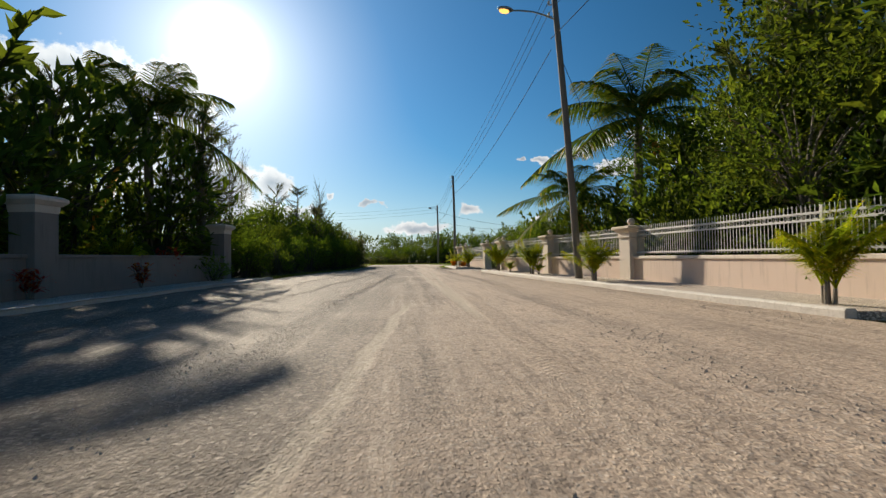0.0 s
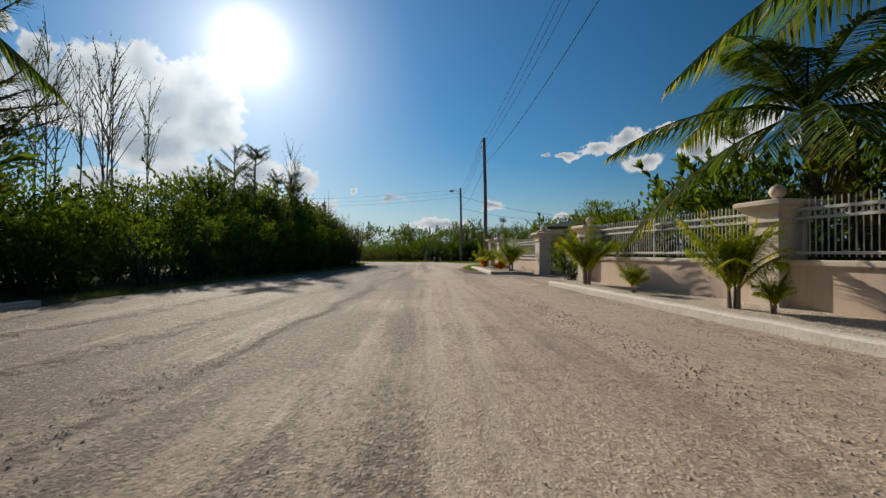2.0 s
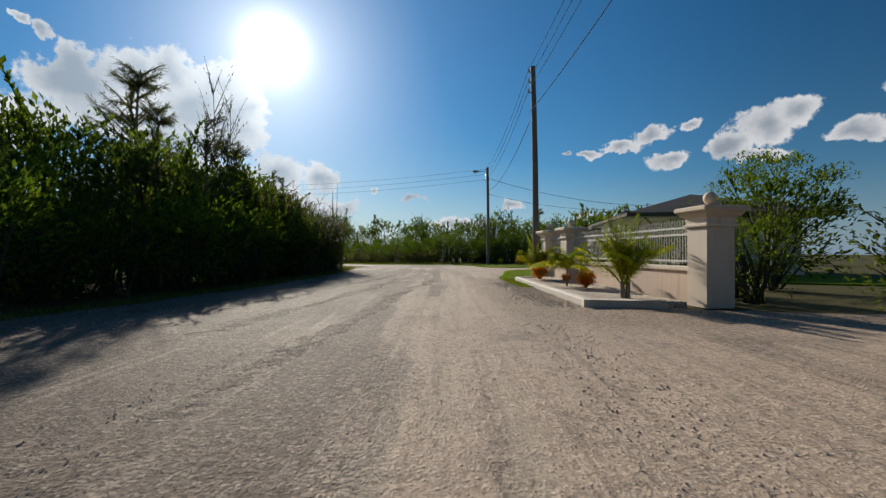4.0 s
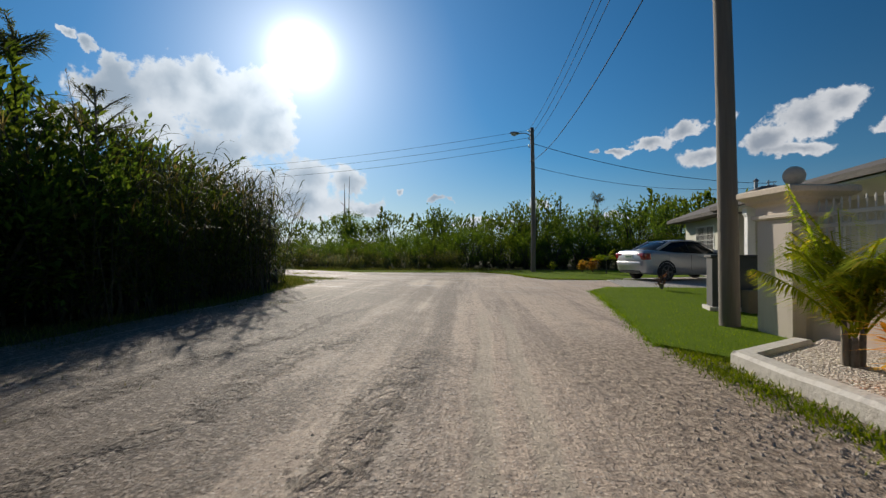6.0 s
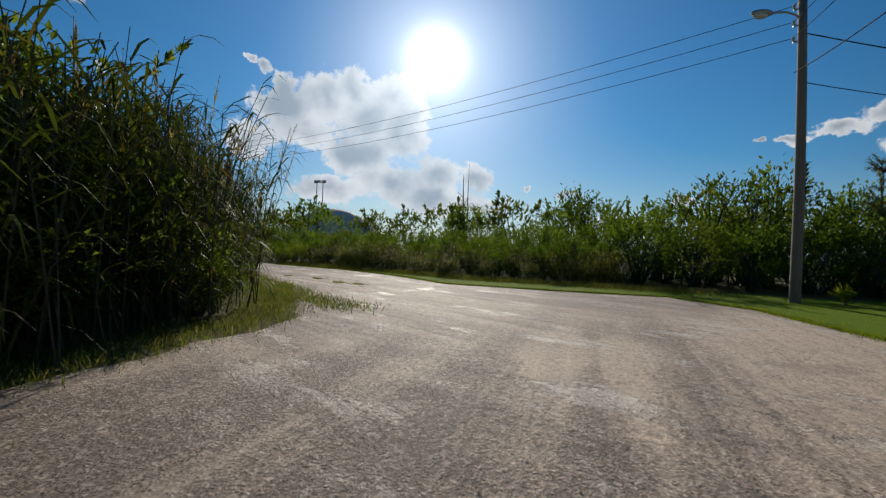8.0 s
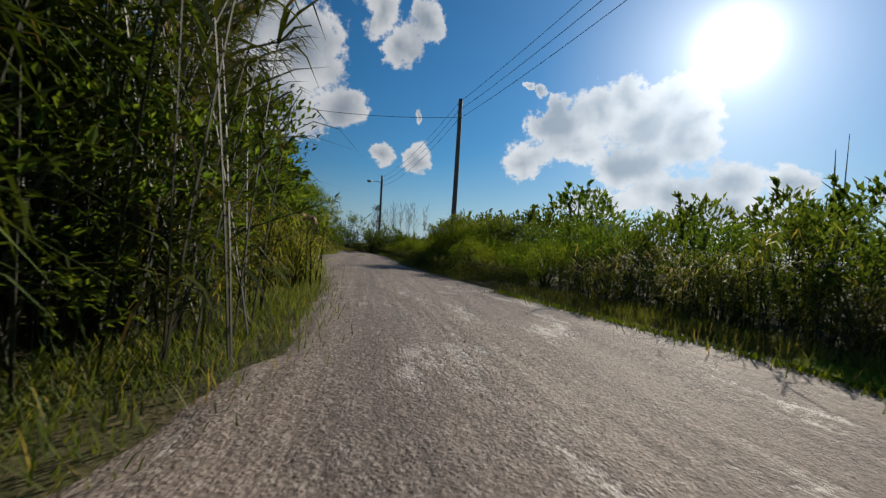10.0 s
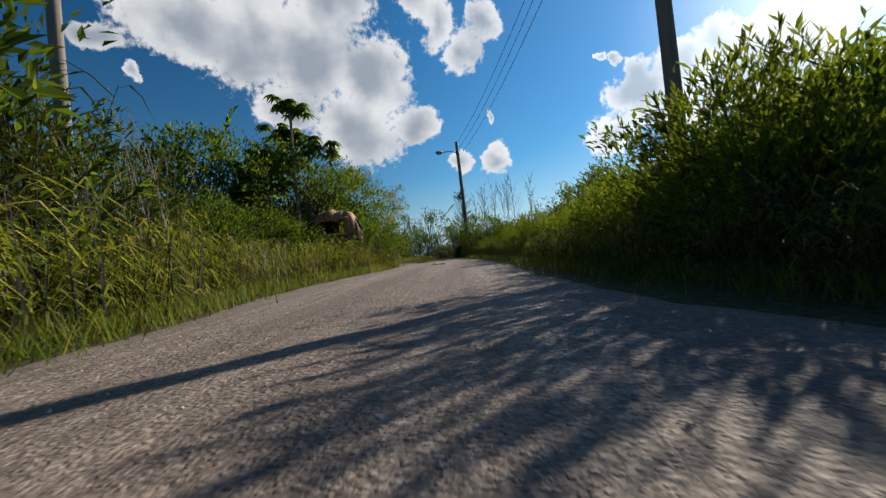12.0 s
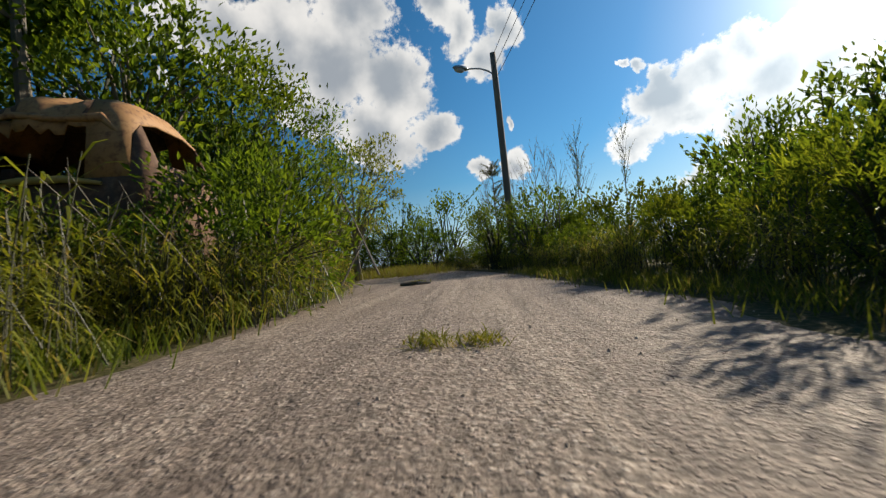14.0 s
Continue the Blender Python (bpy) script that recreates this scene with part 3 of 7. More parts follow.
M["cane"] = leaf_material("cane_leaf", (0.02, 0.034, 0.008), (0.042, 0.064, 0.013), (0.078, 0.105, 0.022), (0.13, 0.1, 0.04), clear=0.24)
M["wild"] = leaf_material("wild_grass", (0.085, 0.105, 0.02), (0.15, 0.175, 0.03), (0.215, 0.23, 0.05), (0.3, 0.24, 0.1), clear=0.46)
M["pale_leaf"] = leaf_material("pale_leaf", (0.07, 0.1, 0.03), (0.12, 0.16, 0.045), (0.2, 0.23, 0.08))
M["plume"] = leaf_material("cane_plume", (0.16, 0.13, 0.08), (0.22, 0.19, 0.11), (0.28, 0.25, 0.15))
M["needle"] = leaf_material("needle_leaf", (0.04, 0.055, 0.022), (0.07, 0.09, 0.036), (0.11, 0.125, 0.055), (0.13, 0.1, 0.06))
M["palm"] = leaf_material("palm_leaf", (0.03, 0.06, 0.012), (0.055, 0.10, 0.018), (0.10, 0.15, 0.028), (0.25, 0.2, 0.06))
M["dry_palm"] = leaf_material("dry_palm_leaf", (0.2, 0.11, 0.03), (0.28, 0.18, 0.05), (0.36, 0.25, 0.08))
M["areca"] = leaf_material("areca_leaf", (0.13, 0.19, 0.014), (0.22, 0.29, 0.02), (0.36, 0.38, 0.03), (0.48, 0.36, 0.06), clear=0.55)
M["croton"] = leaf_material("croton_leaf", (0.46, 0.2, 0.02), (0.6, 0.35, 0.03), (0.66, 0.49, 0.06), (0.28, 0.25, 0.04), glow_tint=(1.2, 0.9, 0.5))
M["golden"] = leaf_material("golden_leaf", (0.26, 0.14, 0.02), (0.38, 0.25, 0.035), (0.48, 0.36, 0.06), (0.2, 0.16, 0.03))
M["red_leaf"] = leaf_material("red_leaf", (0.2, 0.03, 0.02), (0.32, 0.06, 0.025), (0.36, 0.15, 0.04), glow_tint=(1.2, 0.8, 0.6))
M["dark_red"] = leaf_material("dark_red_leaf", (0.05, 0.02, 0.02), (0.1, 0.035, 0.03), (0.16, 0.08, 0.04))
M["grass"] = leaf_material("grass_blade", (0.042, 0.064, 0.015), (0.075, 0.1, 0.022), (0.125, 0.15, 0.038), (0.22, 0.18, 0.085))
M["lawn_blade"] = leaf_material("lawn_blade", (0.06, 0.115, 0.006), (0.105, 0.175, 0.008), (0.16, 0.22, 0.014), shine=0.8)
M["straw"] = leaf_material("straw_blade", (0.08, 0.085, 0.03), (0.14, 0.125, 0.05), (0.12, 0.15, 0.035))
M["stone"] = material("loose_stone", plain_look((0.38, 0.31, 0.25), (0.55, 0.46, 0.38), (0.62, 0.55, 0.48), scale=9, fine=80), 0.85)
lamp_glow = bpy.data.materials.new("lamp_glow")
lamp_glow.use_nodes = True
nn = Nodes(lamp_glow.node_tree)
em = nn.add("ShaderNodeEmission")
em.inputs[0].default_value, em.inputs[1].default_value = (1.0, 0.45, 0.12, 1), 1.6
nn.link(em.outputs[0], nn.add("ShaderNodeOutputMaterial").inputs[0])
M["lamp_on"] = lamp_glow
M["lamp_off"] = material("lamp_lens", lambda n, p: (0.5, 0.5, 0.48, 1), 0.25)

# ---- mesh helpers ----


def link_mesh(name, verts, faces, mat, parent=None, label="", smooth=False):
    """One mesh object from vertices and faces of three or four corners each."""
    verts = np.asarray(verts, dtype=np.float32).reshape(-1, 3)
    data = bpy.data.meshes.new(name)
    if isinstance(faces, np.ndarray):
        count, k = faces.shape
        data.vertices.add(len(verts))
        data.vertices.foreach_set("co", verts.ravel())
        data.loops.add(count * k)
        data.loops.foreach_set("vertex_index", faces.astype(np.int32).ravel())
        data.polygons.add(count)
        data.polygons.foreach_set("loop_start", np.arange(0, count * k, k, dtype=np.int32))
        data.polygons.foreach_set("use_smooth", np.full(count, smooth))
        data.update(calc_edges=True)
    else:
        data.from_pydata(verts.tolist(), [], faces)
        if smooth:
            for p in data.polygons:
                p.use_smooth = True
    data.materials.append(mat)
    ob = new(name, data)
    if parent is not None:
        ob.parent = parent
    if label:
        ob["label"] = label
    return ob


def part(name, bm, mat, parent=None, label="", smooth=False):
    data = bpy.data.meshes.new(name)
    bm.to_mesh(data)
    bm.free()
    if smooth:
        for p in data.polygons:
            p.use_smooth = True
    data.materials.append(mat)
    ob = new(name, data)
    if parent is not None:
        ob.parent = parent
    if label:
        ob["label"] = label
    return ob


def thing(name, m, label, category, group="", kind=""):
    ob = new(name)
    ob.matrix_basis = m
    return tagged(ob, label, category, group, kind)


def box(bm, x0, x1, y0, y1, z0, z1, bevel=0.0):
    made = bmesh.ops.create_cube(bm, size=1.0)["verts"]
    bmesh.ops.scale(bm, vec=(x1 - x0, y1 - y0, z1 - z0), verts=made)
    bmesh.ops.translate(bm, vec=((x0 + x1) / 2, (y0 + y1) / 2, (z0 + z1) / 2), verts=made)
    if bevel:
        edges = list({e for v in made for e in v.link_edges})
        bmesh.ops.bevel(bm, geom=edges, offset=bevel, segments=2, affect="EDGES", profile=0.6)
    return bm


def boxed(*args, **kw):
    return box(bmesh.new(), *args, **kw)


def square_lathe(rings, cx=0.0, cy=0.0):
    """A moulded square column: rings of (half width, height), from the bottom up."""
    bm = bmesh.new()
    loops = []
    for w, z in rings:
        loops.append([bm.verts.new((cx + sx * w, cy + sy * w, z)) for sx, sy in ((-1, -1), (1, -1), (1, 1), (-1, 1))])
    for a, b in zip(loops, loops[1:]):
        for i in range(4):
            bm.faces.new((a[i], a[(i + 1) % 4], b[(i + 1) % 4], b[i]))
    bm.faces.new(loops[0][::-1])
    bm.faces.new(loops[-1])
    return bm


def round_lathe(rings, sides=16, cx=0.0, cy=0.0):
    bm = bmesh.new()
    loops = []
    for r, z in rings:
        loops.append([bm.verts.new((cx + r * math.cos(2 * math.pi * i / sides), cy + r * math.sin(2 * math.pi * i / sides), z))
                      for i in range(sides)])
    for a, b in zip(loops, loops[1:]):
        for i in range(sides):
            bm.faces.new((a[i], a[(i + 1) % sides], b[(i + 1) % sides], b[i]))
    bm.faces.new(loops[0][::-1])
    bm.faces.new(loops[-1])
    return bm


def tube_arrays(points, radii, sides=6):
    """Vertices and quads of a tube along points."""
    pts = np.asarray(points, float)
    rad = np.broadcast_to(np.asarray(radii, float), (len(pts),))
    way = np.gradient(pts, axis=0)
    way /= np.linalg.norm(way, axis=1, keepdims=True) + 1e-9
    ref = np.where(np.abs(way[:, 2:3]) > 0.9, np.array([[1.0, 0, 0]]), np.array([[0, 0, 1.0]]))
    u = np.cross(way, ref)
    u /= np.linalg.norm(u, axis=1, keepdims=True) + 1e-9
    v = np.cross(way, u)
    a = np.linspace(0, 2 * math.pi, sides, endpoint=False)
    ring = u[:, None, :] * np.cos(a)[None, :, None] + v[:, None, :] * np.sin(a)[None, :, None]
    verts = (pts[:, None, :] + ring * rad[:, None, None]).reshape(-1, 3)
    faces = []
    for i in range(len(pts) - 1):
        for j in range(sides):
            k = (j + 1) % sides
            faces.append((i * sides + j, i * sides + k, (i + 1) * sides + k, (i + 1) * sides + j))
    return verts, np.array(faces)


def tubes(list_of, sides=6):
    vs, fs, n0 = [], [], 0
    for pts, rad in list_of:
        v, f = tube_arrays(pts, rad, sides)
        vs.append(v)
        fs.append(f + n0)
        n0 += len(v)
    return np.vstack(vs), np.vstack(fs)


def unit(a):
    return a / (np.linalg.norm(a, axis=-1, keepdims=True) + 1e-9)


def leaves(base, way, up, length, width, fold=0.25):
    """Folded pointed leaves, two triangles each."""
    way, side = unit(way), unit(np.cross(way, up))
    lift = unit(np.cross(side, way))
    length, width = np.broadcast_to(length, (len(base),))[:, None], np.broadcast_to(width, (len(base),))[:, None]
    mid = base + way * length * 0.45 + lift * width * fold
    v = np.stack([base, mid - side * width * 0.5, base + way * length, mid + side * width * 0.5], 1).reshape(-1, 3)
    i = np.arange(len(base))[:, None] * 4
    f = np.concatenate([i + np.array([[0, 1, 2]]), i + np.array([[0, 2, 3]])], 1).reshape(-1, 3)
    return v, f


def blades(base, way, length, width, droop, seg=3, sideways=None, start=0.55):
    """Long bent blades: strips of quads that taper to a point and hang by droop."""
    n = len(base)
    way = unit(way)
    length = np.broadcast_to(length, (n,))[:, None]
    width = np.broadcast_to(width, (n,))[:, None]
    droop = np.broadcast_to(droop, (n,))[:, None]
    side = unit(np.cross(way, np.array([[0, 0, 1.0]])) + 1e-4) if sideways is None else unit(sideways)
    rows = []
    for k in range(seg + 1):
        s = k / seg
        p = base + way * length * s - np.array([[0, 0, 1.0]]) * droop * length * s * s
        w = width * (start + (1 - start) * min(1, s * 3)) * (1 - s ** 1.6) + width * 0.04
        rows += [p - side * w * 0.5, p + side * w * 0.5]
    v = np.stack(rows, 1).reshape(-1, 3)
    per = 2 * (seg + 1)
    i = np.arange(n)[:, None] * per
    f = np.concatenate([i + np.array([[2 * k, 2 * k + 1, 2 * k + 3, 2 * k + 2]]) for k in range(seg)], 1).reshape(-1, 4)
    return v, f


def join(*pairs):
    vs, fs, n0 = [], [], 0
    for v, f in pairs:
        vs.append(v)
        fs.append(f + n0)
        n0 += len(v)
    return np.vstack(vs), np.vstack(fs)


def inside(poly, x, y):
    """Which of the points lie in the polygon."""
    hit = np.zeros(np.shape(x), bool)
    for (x0, y0), (x1, y1) in zip(poly, poly[1:] + poly[:1]):
        cross = (y0 > y) != (y1 > y)
        with np.errstate(divide="ignore", invalid="ignore"):
            hit ^= cross & (x < (x1 - x0) * (y - y0) / (y1 - y0 + 1e-12) + x0)
    return hit


def lumpy(x, y, scale, seed):
    """Smooth random relief between -1 and 1, in one or more waves."""
    r = np.random.default_rng(seed)
    total = np.zeros(np.shape(x))
    for _ in range(7):
        a, f, p = r.uniform(0, 2 * math.pi), scale * r.uniform(0.6, 1.8), r.uniform(0, 6.28)
        total += np.sin((x * math.cos(a) + y * math.sin(a)) * f + p + 0.7 * np.sin((y * math.cos(a) - x * math.sin(a)) * f * 0.6 + p * 2))
    return total / 7


# ---- ground and roads ----
LEFT_EDGE = [(-6.2, -25), (-6.4, 5), (-6.6, 13.4), (-7.5, 25.6), (-8.3, 32), (-8.0, 41), (-8.5, 45), (-9.0, 49.5), (-9.9, 53),
             (-10.4, 55.6), (-12.4, 57.5), (-15.1, 59.4), (-20, 62.2), (-26, 63.60), (-33, 64.50), (-38, 65.30), (-41.5, 66.40), (-45, 67.90),
             (-50, 69.00), (-57, 69.40), (-66, 68.40)]
RIGHT_EDGE = [(6.6, -25), (6.6, 12.4), (4.4, 21.5), (2.3, 31.8), (2.6, 33.6), (12, 34.5), (12, 37.5), (2.2, 38.2), (0.55, 38.3), (-0.6, 45.6),
              (-0.7, 46.3), (-0.55, 49), (-0.45, 53.3), (0.2, 54.7), (0.6, 55.0), (0.6, 58.6), (-1.5, 58.9), (-2.1, 59.8), (-3.2, 62.9), (-5.3, 64.9), (-8.5, 64.2),
              (-11.9, 63.7), (-15.2, 65.5), (-18.8, 66.7), (-24, 67.10), (-29, 67.60), (-35, 68.90), (-40, 70.40), (-46, 72.00), (-52, 73.00),
              (-58, 73.40), (-66, 72.40)]
ROAD = LEFT_EDGE + RIGHT_EDGE[::-1]


def build_ground():
    r = 1800.0
    rings = [0, 20, 60, 150, 400, 900, r]
    verts, faces = [(-10, 40, -0.03)], []
    for ri, rad in enumerate(rings[1:]):
        for k in range(48):
            a = 2 * math.pi * k / 48
            verts.append((-10 + rad * math.cos(a), 40 + rad * math.sin(a), -0.03))
    for k in range(48):
        faces.append((0, 1 + k, 1 + (k + 1) % 48))
    for ri in range(len(rings) - 2):
        a, b = 1 + ri * 48, 1 + (ri + 1) * 48
        for k in range(48):
            faces.append((a + k, b + k, b + (k + 1) % 48, a + (k + 1) % 48))
    tagged(link_mesh("ground", verts, faces, M["soil"]), "flat soil with scrub that reaches the horizon", "ground", kind="structure")


def road_relief(x, y):
    # ruts lie along the way of travel
    second = np.clip((-x - 8) / 9, 0, 1)
    lateral = (1 - second) * (x + 0.16 * y - 6.5) + second * (y + 0.26 * x - 59.5)
    ruts = np.exp(-((lateral - 0.3) / 0.16) ** 2) + np.exp(-((lateral + 1.3) / 0.18) ** 2) + 0.7 * np.exp(-((lateral - 2.2) / 0.2) ** 2)
    return -0.012 * ruts + 0.012 * lumpy(x, y, 1.3, 3) + 0.006 * lumpy(x, y, 5.5, 4) + 0.004 * lumpy(x, y, 16, 5)


def edge_distance(x, y):
    """How far points lie outside the road's outline (negative inside)."""
    best = np.full(np.shape(x), 1e9)
    for (x0, y0), (x1, y1) in zip(ROAD, ROAD[1:] + ROAD[:1]):
        dx, dy = x1 - x0, y1 - y0
        t = np.clip(((x - x0) * dx + (y - y0) * dy) / (dx * dx + dy * dy), 0, 1)
        best = np.minimum(best, np.hypot(x - x0 - t * dx, y - y0 - t * dy))
    return np.where(inside(ROAD, x, y), -best, best)


def build_road(step=0.15):
    """The road's sheet; its rim dips gently below the ground."""
    vs, fs, n0 = [], [], 0
    for x0, x1, y0, y1 in ((-12.0, 12.6, -25, 66.6), (-66.6, -12.0, 56, 76)):
        gx, gy = np.linspace(x0, x1, int((x1 - x0) / step) + 1), np.arange(y0, y1 + step, step)
        X, Y = np.meshgrid(gx, gy)
        wob = 0.16 * lumpy(X, Y, 3.1, 11) + 0.08 * lumpy(X, Y, 9.0, 12)
        far = edge_distance(X, Y) + wob
        keep_v = far < 0.6
        cell = keep_v[:-1, :-1] & keep_v[1:, :-1] & keep_v[:-1, 1:] & keep_v[1:, 1:]
        ids = np.arange(X.size).reshape(X.shape)
        f = np.stack([ids[:-1, :-1][cell], ids[:-1, 1:][cell], ids[1:, 1:][cell], ids[1:, :-1][cell]], 1)
        used = np.unique(f)
        back = np.zeros(X.size, int)
        back[used] = np.arange(len(used))
        Z = road_relief(X, Y) - 0.1 * np.clip((far + 0.15) / 0.5, 0, 1) ** 1.2
        v = np.stack([X.ravel(), Y.ravel(), Z.ravel()], 1)[used]
        vs.append(v)
        fs.append(back[f] + n0)
        n0 += len(v)
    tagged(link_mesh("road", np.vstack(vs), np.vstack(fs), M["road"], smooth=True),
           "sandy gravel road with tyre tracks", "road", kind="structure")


def flat_patch(name, poly, z, mat, label, category, thick=0.1):
    bm = bmesh.new()
    top = [bm.verts.new((x, y, z)) for x, y in poly]
    low = [bm.verts.new((x, y, z - thick)) for x, y in poly]
    f = bm.faces.new(top)
    if f.normal.z < 0 or sum((a.co.x * b.co.y - b.co.x * a.co.y) for a, b in zip(top, top[1:] + top[:1])) < 0:
        f.normal_flip()
    for i in range(len(top)):
        j = (i + 1) % len(top)
        bm.faces.new((top[i], top[j], low[j], low[i]))
    bmesh.ops.recalc_face_normals(bm, faces=bm.faces)
    bmesh.ops.triangulate(bm, faces=[g for g in bm.faces if len(g.verts) > 4])
    return tagged(part(name, bm, mat), label, category, kind="structure")


def kerb(name, pts, label, width=0.2, height=0.13):
    """A cast kerb along points: one slab with a rounded front edge."""
    bm = bmesh.new()
    prof = [(0, -0.05), (0.0, height - 0.03), (0.03, height), (width - 0.03, height), (width, height - 0.03), (width, -0.05)]
    pts = [Vector((x, y, 0)) for x, y in pts]
    loops = []
    for i, p in enumerate(pts):
        wear = 0.012 * float(lumpy(np.array(p.x), np.array(p.y), 6.0, 41)) + 0.006 * float(lumpy(np.array(p.x), np.array(p.y), 23.0, 42))
        d = (pts[min(i + 1, len(pts) - 1)] - pts[max(i - 1, 0)]).normalized()
        s = Vector((d.y, -d.x, 0))
        loops.append([bm.verts.new(p + s * (a + (wear if 0 < q < 3 else 0.0)) + Vector((0, 0, b + (wear if b > 0 else 0.0)))) for q, (a, b) in enumerate(prof)])
    for a, b in zip(loops, loops[1:]):
        for i in range(len(prof) - 1):
            bm.faces.new((a[i], a[i + 1], b[i + 1], b[i]))
    bm.faces.new(loops[0])
    bm.faces.new(loops[-1][::-1])
    bmesh.ops.recalc_face_normals(bm, faces=bm.faces)
    return tagged(part(name, bm, M["kerb"]), label, "kerb", kind="structure")


def subdivide(pts, step=1.0):
    out = []
    for (x0, y0), (x1, y1) in zip(pts, pts[1:]):
        k = max(1, int(math.hypot(x1 - x0, y1 - y0) / step))
        out += [(x0 + (x1 - x0) * i / k, y0 + (y1 - y0) * i / k) for i in range(k)]
    return out + [pts[-1]]


build_ground()
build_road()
KERB_1 = [(6.31, 12.5), (4.36, 21.5), (2.2, 31.7)]
KERB_2 = [(0.55, 38.3), (-0.61, 45.56)]
kerb("kerb_1", subdivide(KERB_1, 0.2), "pale concrete kerb before a planted gravel bed")
kerb("kerb_2", subdivide([(2.0, 38.24), (0.55, 38.3)]), "pale concrete kerb end of a gravel bed", width=-0.2)
kerb("kerb_3", subdivide(KERB_2, 0.2), "pale concrete kerb before a planted gravel bed")
kerb("kerb_4", subdivide([(-0.61, 45.56), (0.35, 46.45)]), "pale concrete kerb along the lawn")
kerb("kerb_5", subdivide([(-6.4, 2), (-6.6, 13.4), (-7.5, 25.6)]), "low pale kerb before a planted strip", width=-0.2, height=0.09)

WALL_1 = [(9.3, 9.0), (6.75, 20.9), (5.2, 26.4), (3.6, 32.6)]
WALL_2 = [(2.9, 38.5), (1.3, 45.1), (0.78, 47.2)]
flat_patch("bed_1", [(6.5, 12.6), (4.55, 21.5), (2.4, 31.7), (3.5, 32.9), (5.3, 26.4), (6.85, 20.9), (8.8, 12.0)], 0.09, M["bed"], "pinkish gravel planting bed", "bed", 0.15)
flat_patch("bed_2", [(0.7, 38.45), (-0.42, 45.5), (0.5, 46.35), (1.0, 46.9), (1.45, 45.1), (2.45, 38.4)], 0.09, M["bed"], "pinkish gravel planting bed", "bed", 0.15)
flat_patch("bed_3", [(-6.65, 2), (-6.85, 13.4), (-7.7, 25.5), (-9.4, 25.0), (-8.65, 16), (-7.9, 2)], 0.06, M["bed"], "strip of gravel below a wall", "bed", 0.12)
flat_patch("lawn_1", [(-0.55, 45.75), (-1.1, 46.3), (-0.95, 49), (-0.85, 53.4), (-0.2, 54.7), (1.5, 55.0), (14, 55.2), (14, 45), (0.9, 46.9), (0.45, 46.5)], 0.03, M["lawn"], "mown green lawn beside the road", "lawn")
flat_patch("lawn_2", [(-1.9, 58.6), (-2.5, 59.7), (-3.6, 62.7), (-5.4, 64.4), (-8.5, 63.7), (-11.8, 63.2), (-15, 65.0), (-18.6, 66.2), (-18.8, 66.9), (-12, 65.0),
                      (-6, 66.6), (5, 68.2), (5, 61.9), (1.0, 59.7), (0.4, 58.75)], 0.03, M["lawn"], "mown green lawn round a utility pole", "lawn")
flat_patch("driveway", [(0.3, 54.9), (0.3, 58.7), (0.9, 59.75), (5.0, 61.95), (5.45, 61.4), (5.45, 55.1)], 0.02, M["drive"], "grey gravel driveway", "driveway", 0.06)

# ---- walls, pillars and iron fences ----


def wall_run(name, pts, label, mat, z0=0.0, z1=0.76, thick=0.2, coping=True):
    bm = bmesh.new()
    cop = bmesh.new()
    for (x0, y0), (x1, y1) in zip(pts, pts[1:]):
        d = Vector((x1 - x0, y1 - y0, 0))
        ln = d.length
        m = Matrix.Translation((x0, y0, 0)) @ Matrix.Rotation(math.atan2(d.y, d.x), 4, "Z")
        one = boxed(0, ln, -thick / 2, thick / 2, z0 - 0.1, z1)
        tmp = bpy.data.meshes.new("tmp")
        one.transform(m)
        one.to_mesh(tmp)
        one.free()
        bm.from_mesh(tmp)
        bpy.data.meshes.remove(tmp)
        one = boxed(0, ln, -thick / 2 - 0.05, thick / 2 + 0.05, z1, z1 + 0.09, bevel=0.015)
        tmp = bpy.data.meshes.new("tmp")
        one.transform(m)
        one.to_mesh(tmp)
        one.free()
        cop.from_mesh(tmp)
        bpy.data.meshes.remove(tmp)
    ob = tagged(part(name, bm, mat), label, "wall", kind="structure")
    if coping:
        part("coping", cop, M["pillar"] if mat is M["wall"] else mat, ob, "pale projecting coping")
    else:
        cop.free()
    return ob


def make_pillar():
    root = thing("gate_pillar", Matrix(), "cream stucco pillar with moulded cap and stone ball", "pillar", "fence pillars")
    part("shaft", square_lathe([(0.27, 0.0), (0.27, 1.62)]), M["pillar"], root)
    part("neck_moulding", square_lathe([(0.28, 1.625), (0.32, 1.65), (0.32, 1.69), (0.285, 1.7), (0.285, 1.80), (0.30, 1.83)]), M["pillar"], root)
    part("cap", square_lathe([(0.31, 1.83), (0.36, 1.87), (0.37, 1.90), (0.425, 1.95), (0.435, 1.965), (0.435, 2.03), (0.41, 2.05), (0.12, 2.09)]), M["cap"], root, "overhanging moulded stone cap")
    ball = round_lathe([(0.08, 2.07), (0.09, 2.1), (0.05, 2.115)] + [(0.12 * math.sin(a) + 0.001, 2.235 - 0.135 * math.cos(a)) for a in np.linspace(0.35, 3.1, 12)], 18)
    part("ball", ball, M["cap"], root, "weathered stone ball finial", smooth=True)
    return root


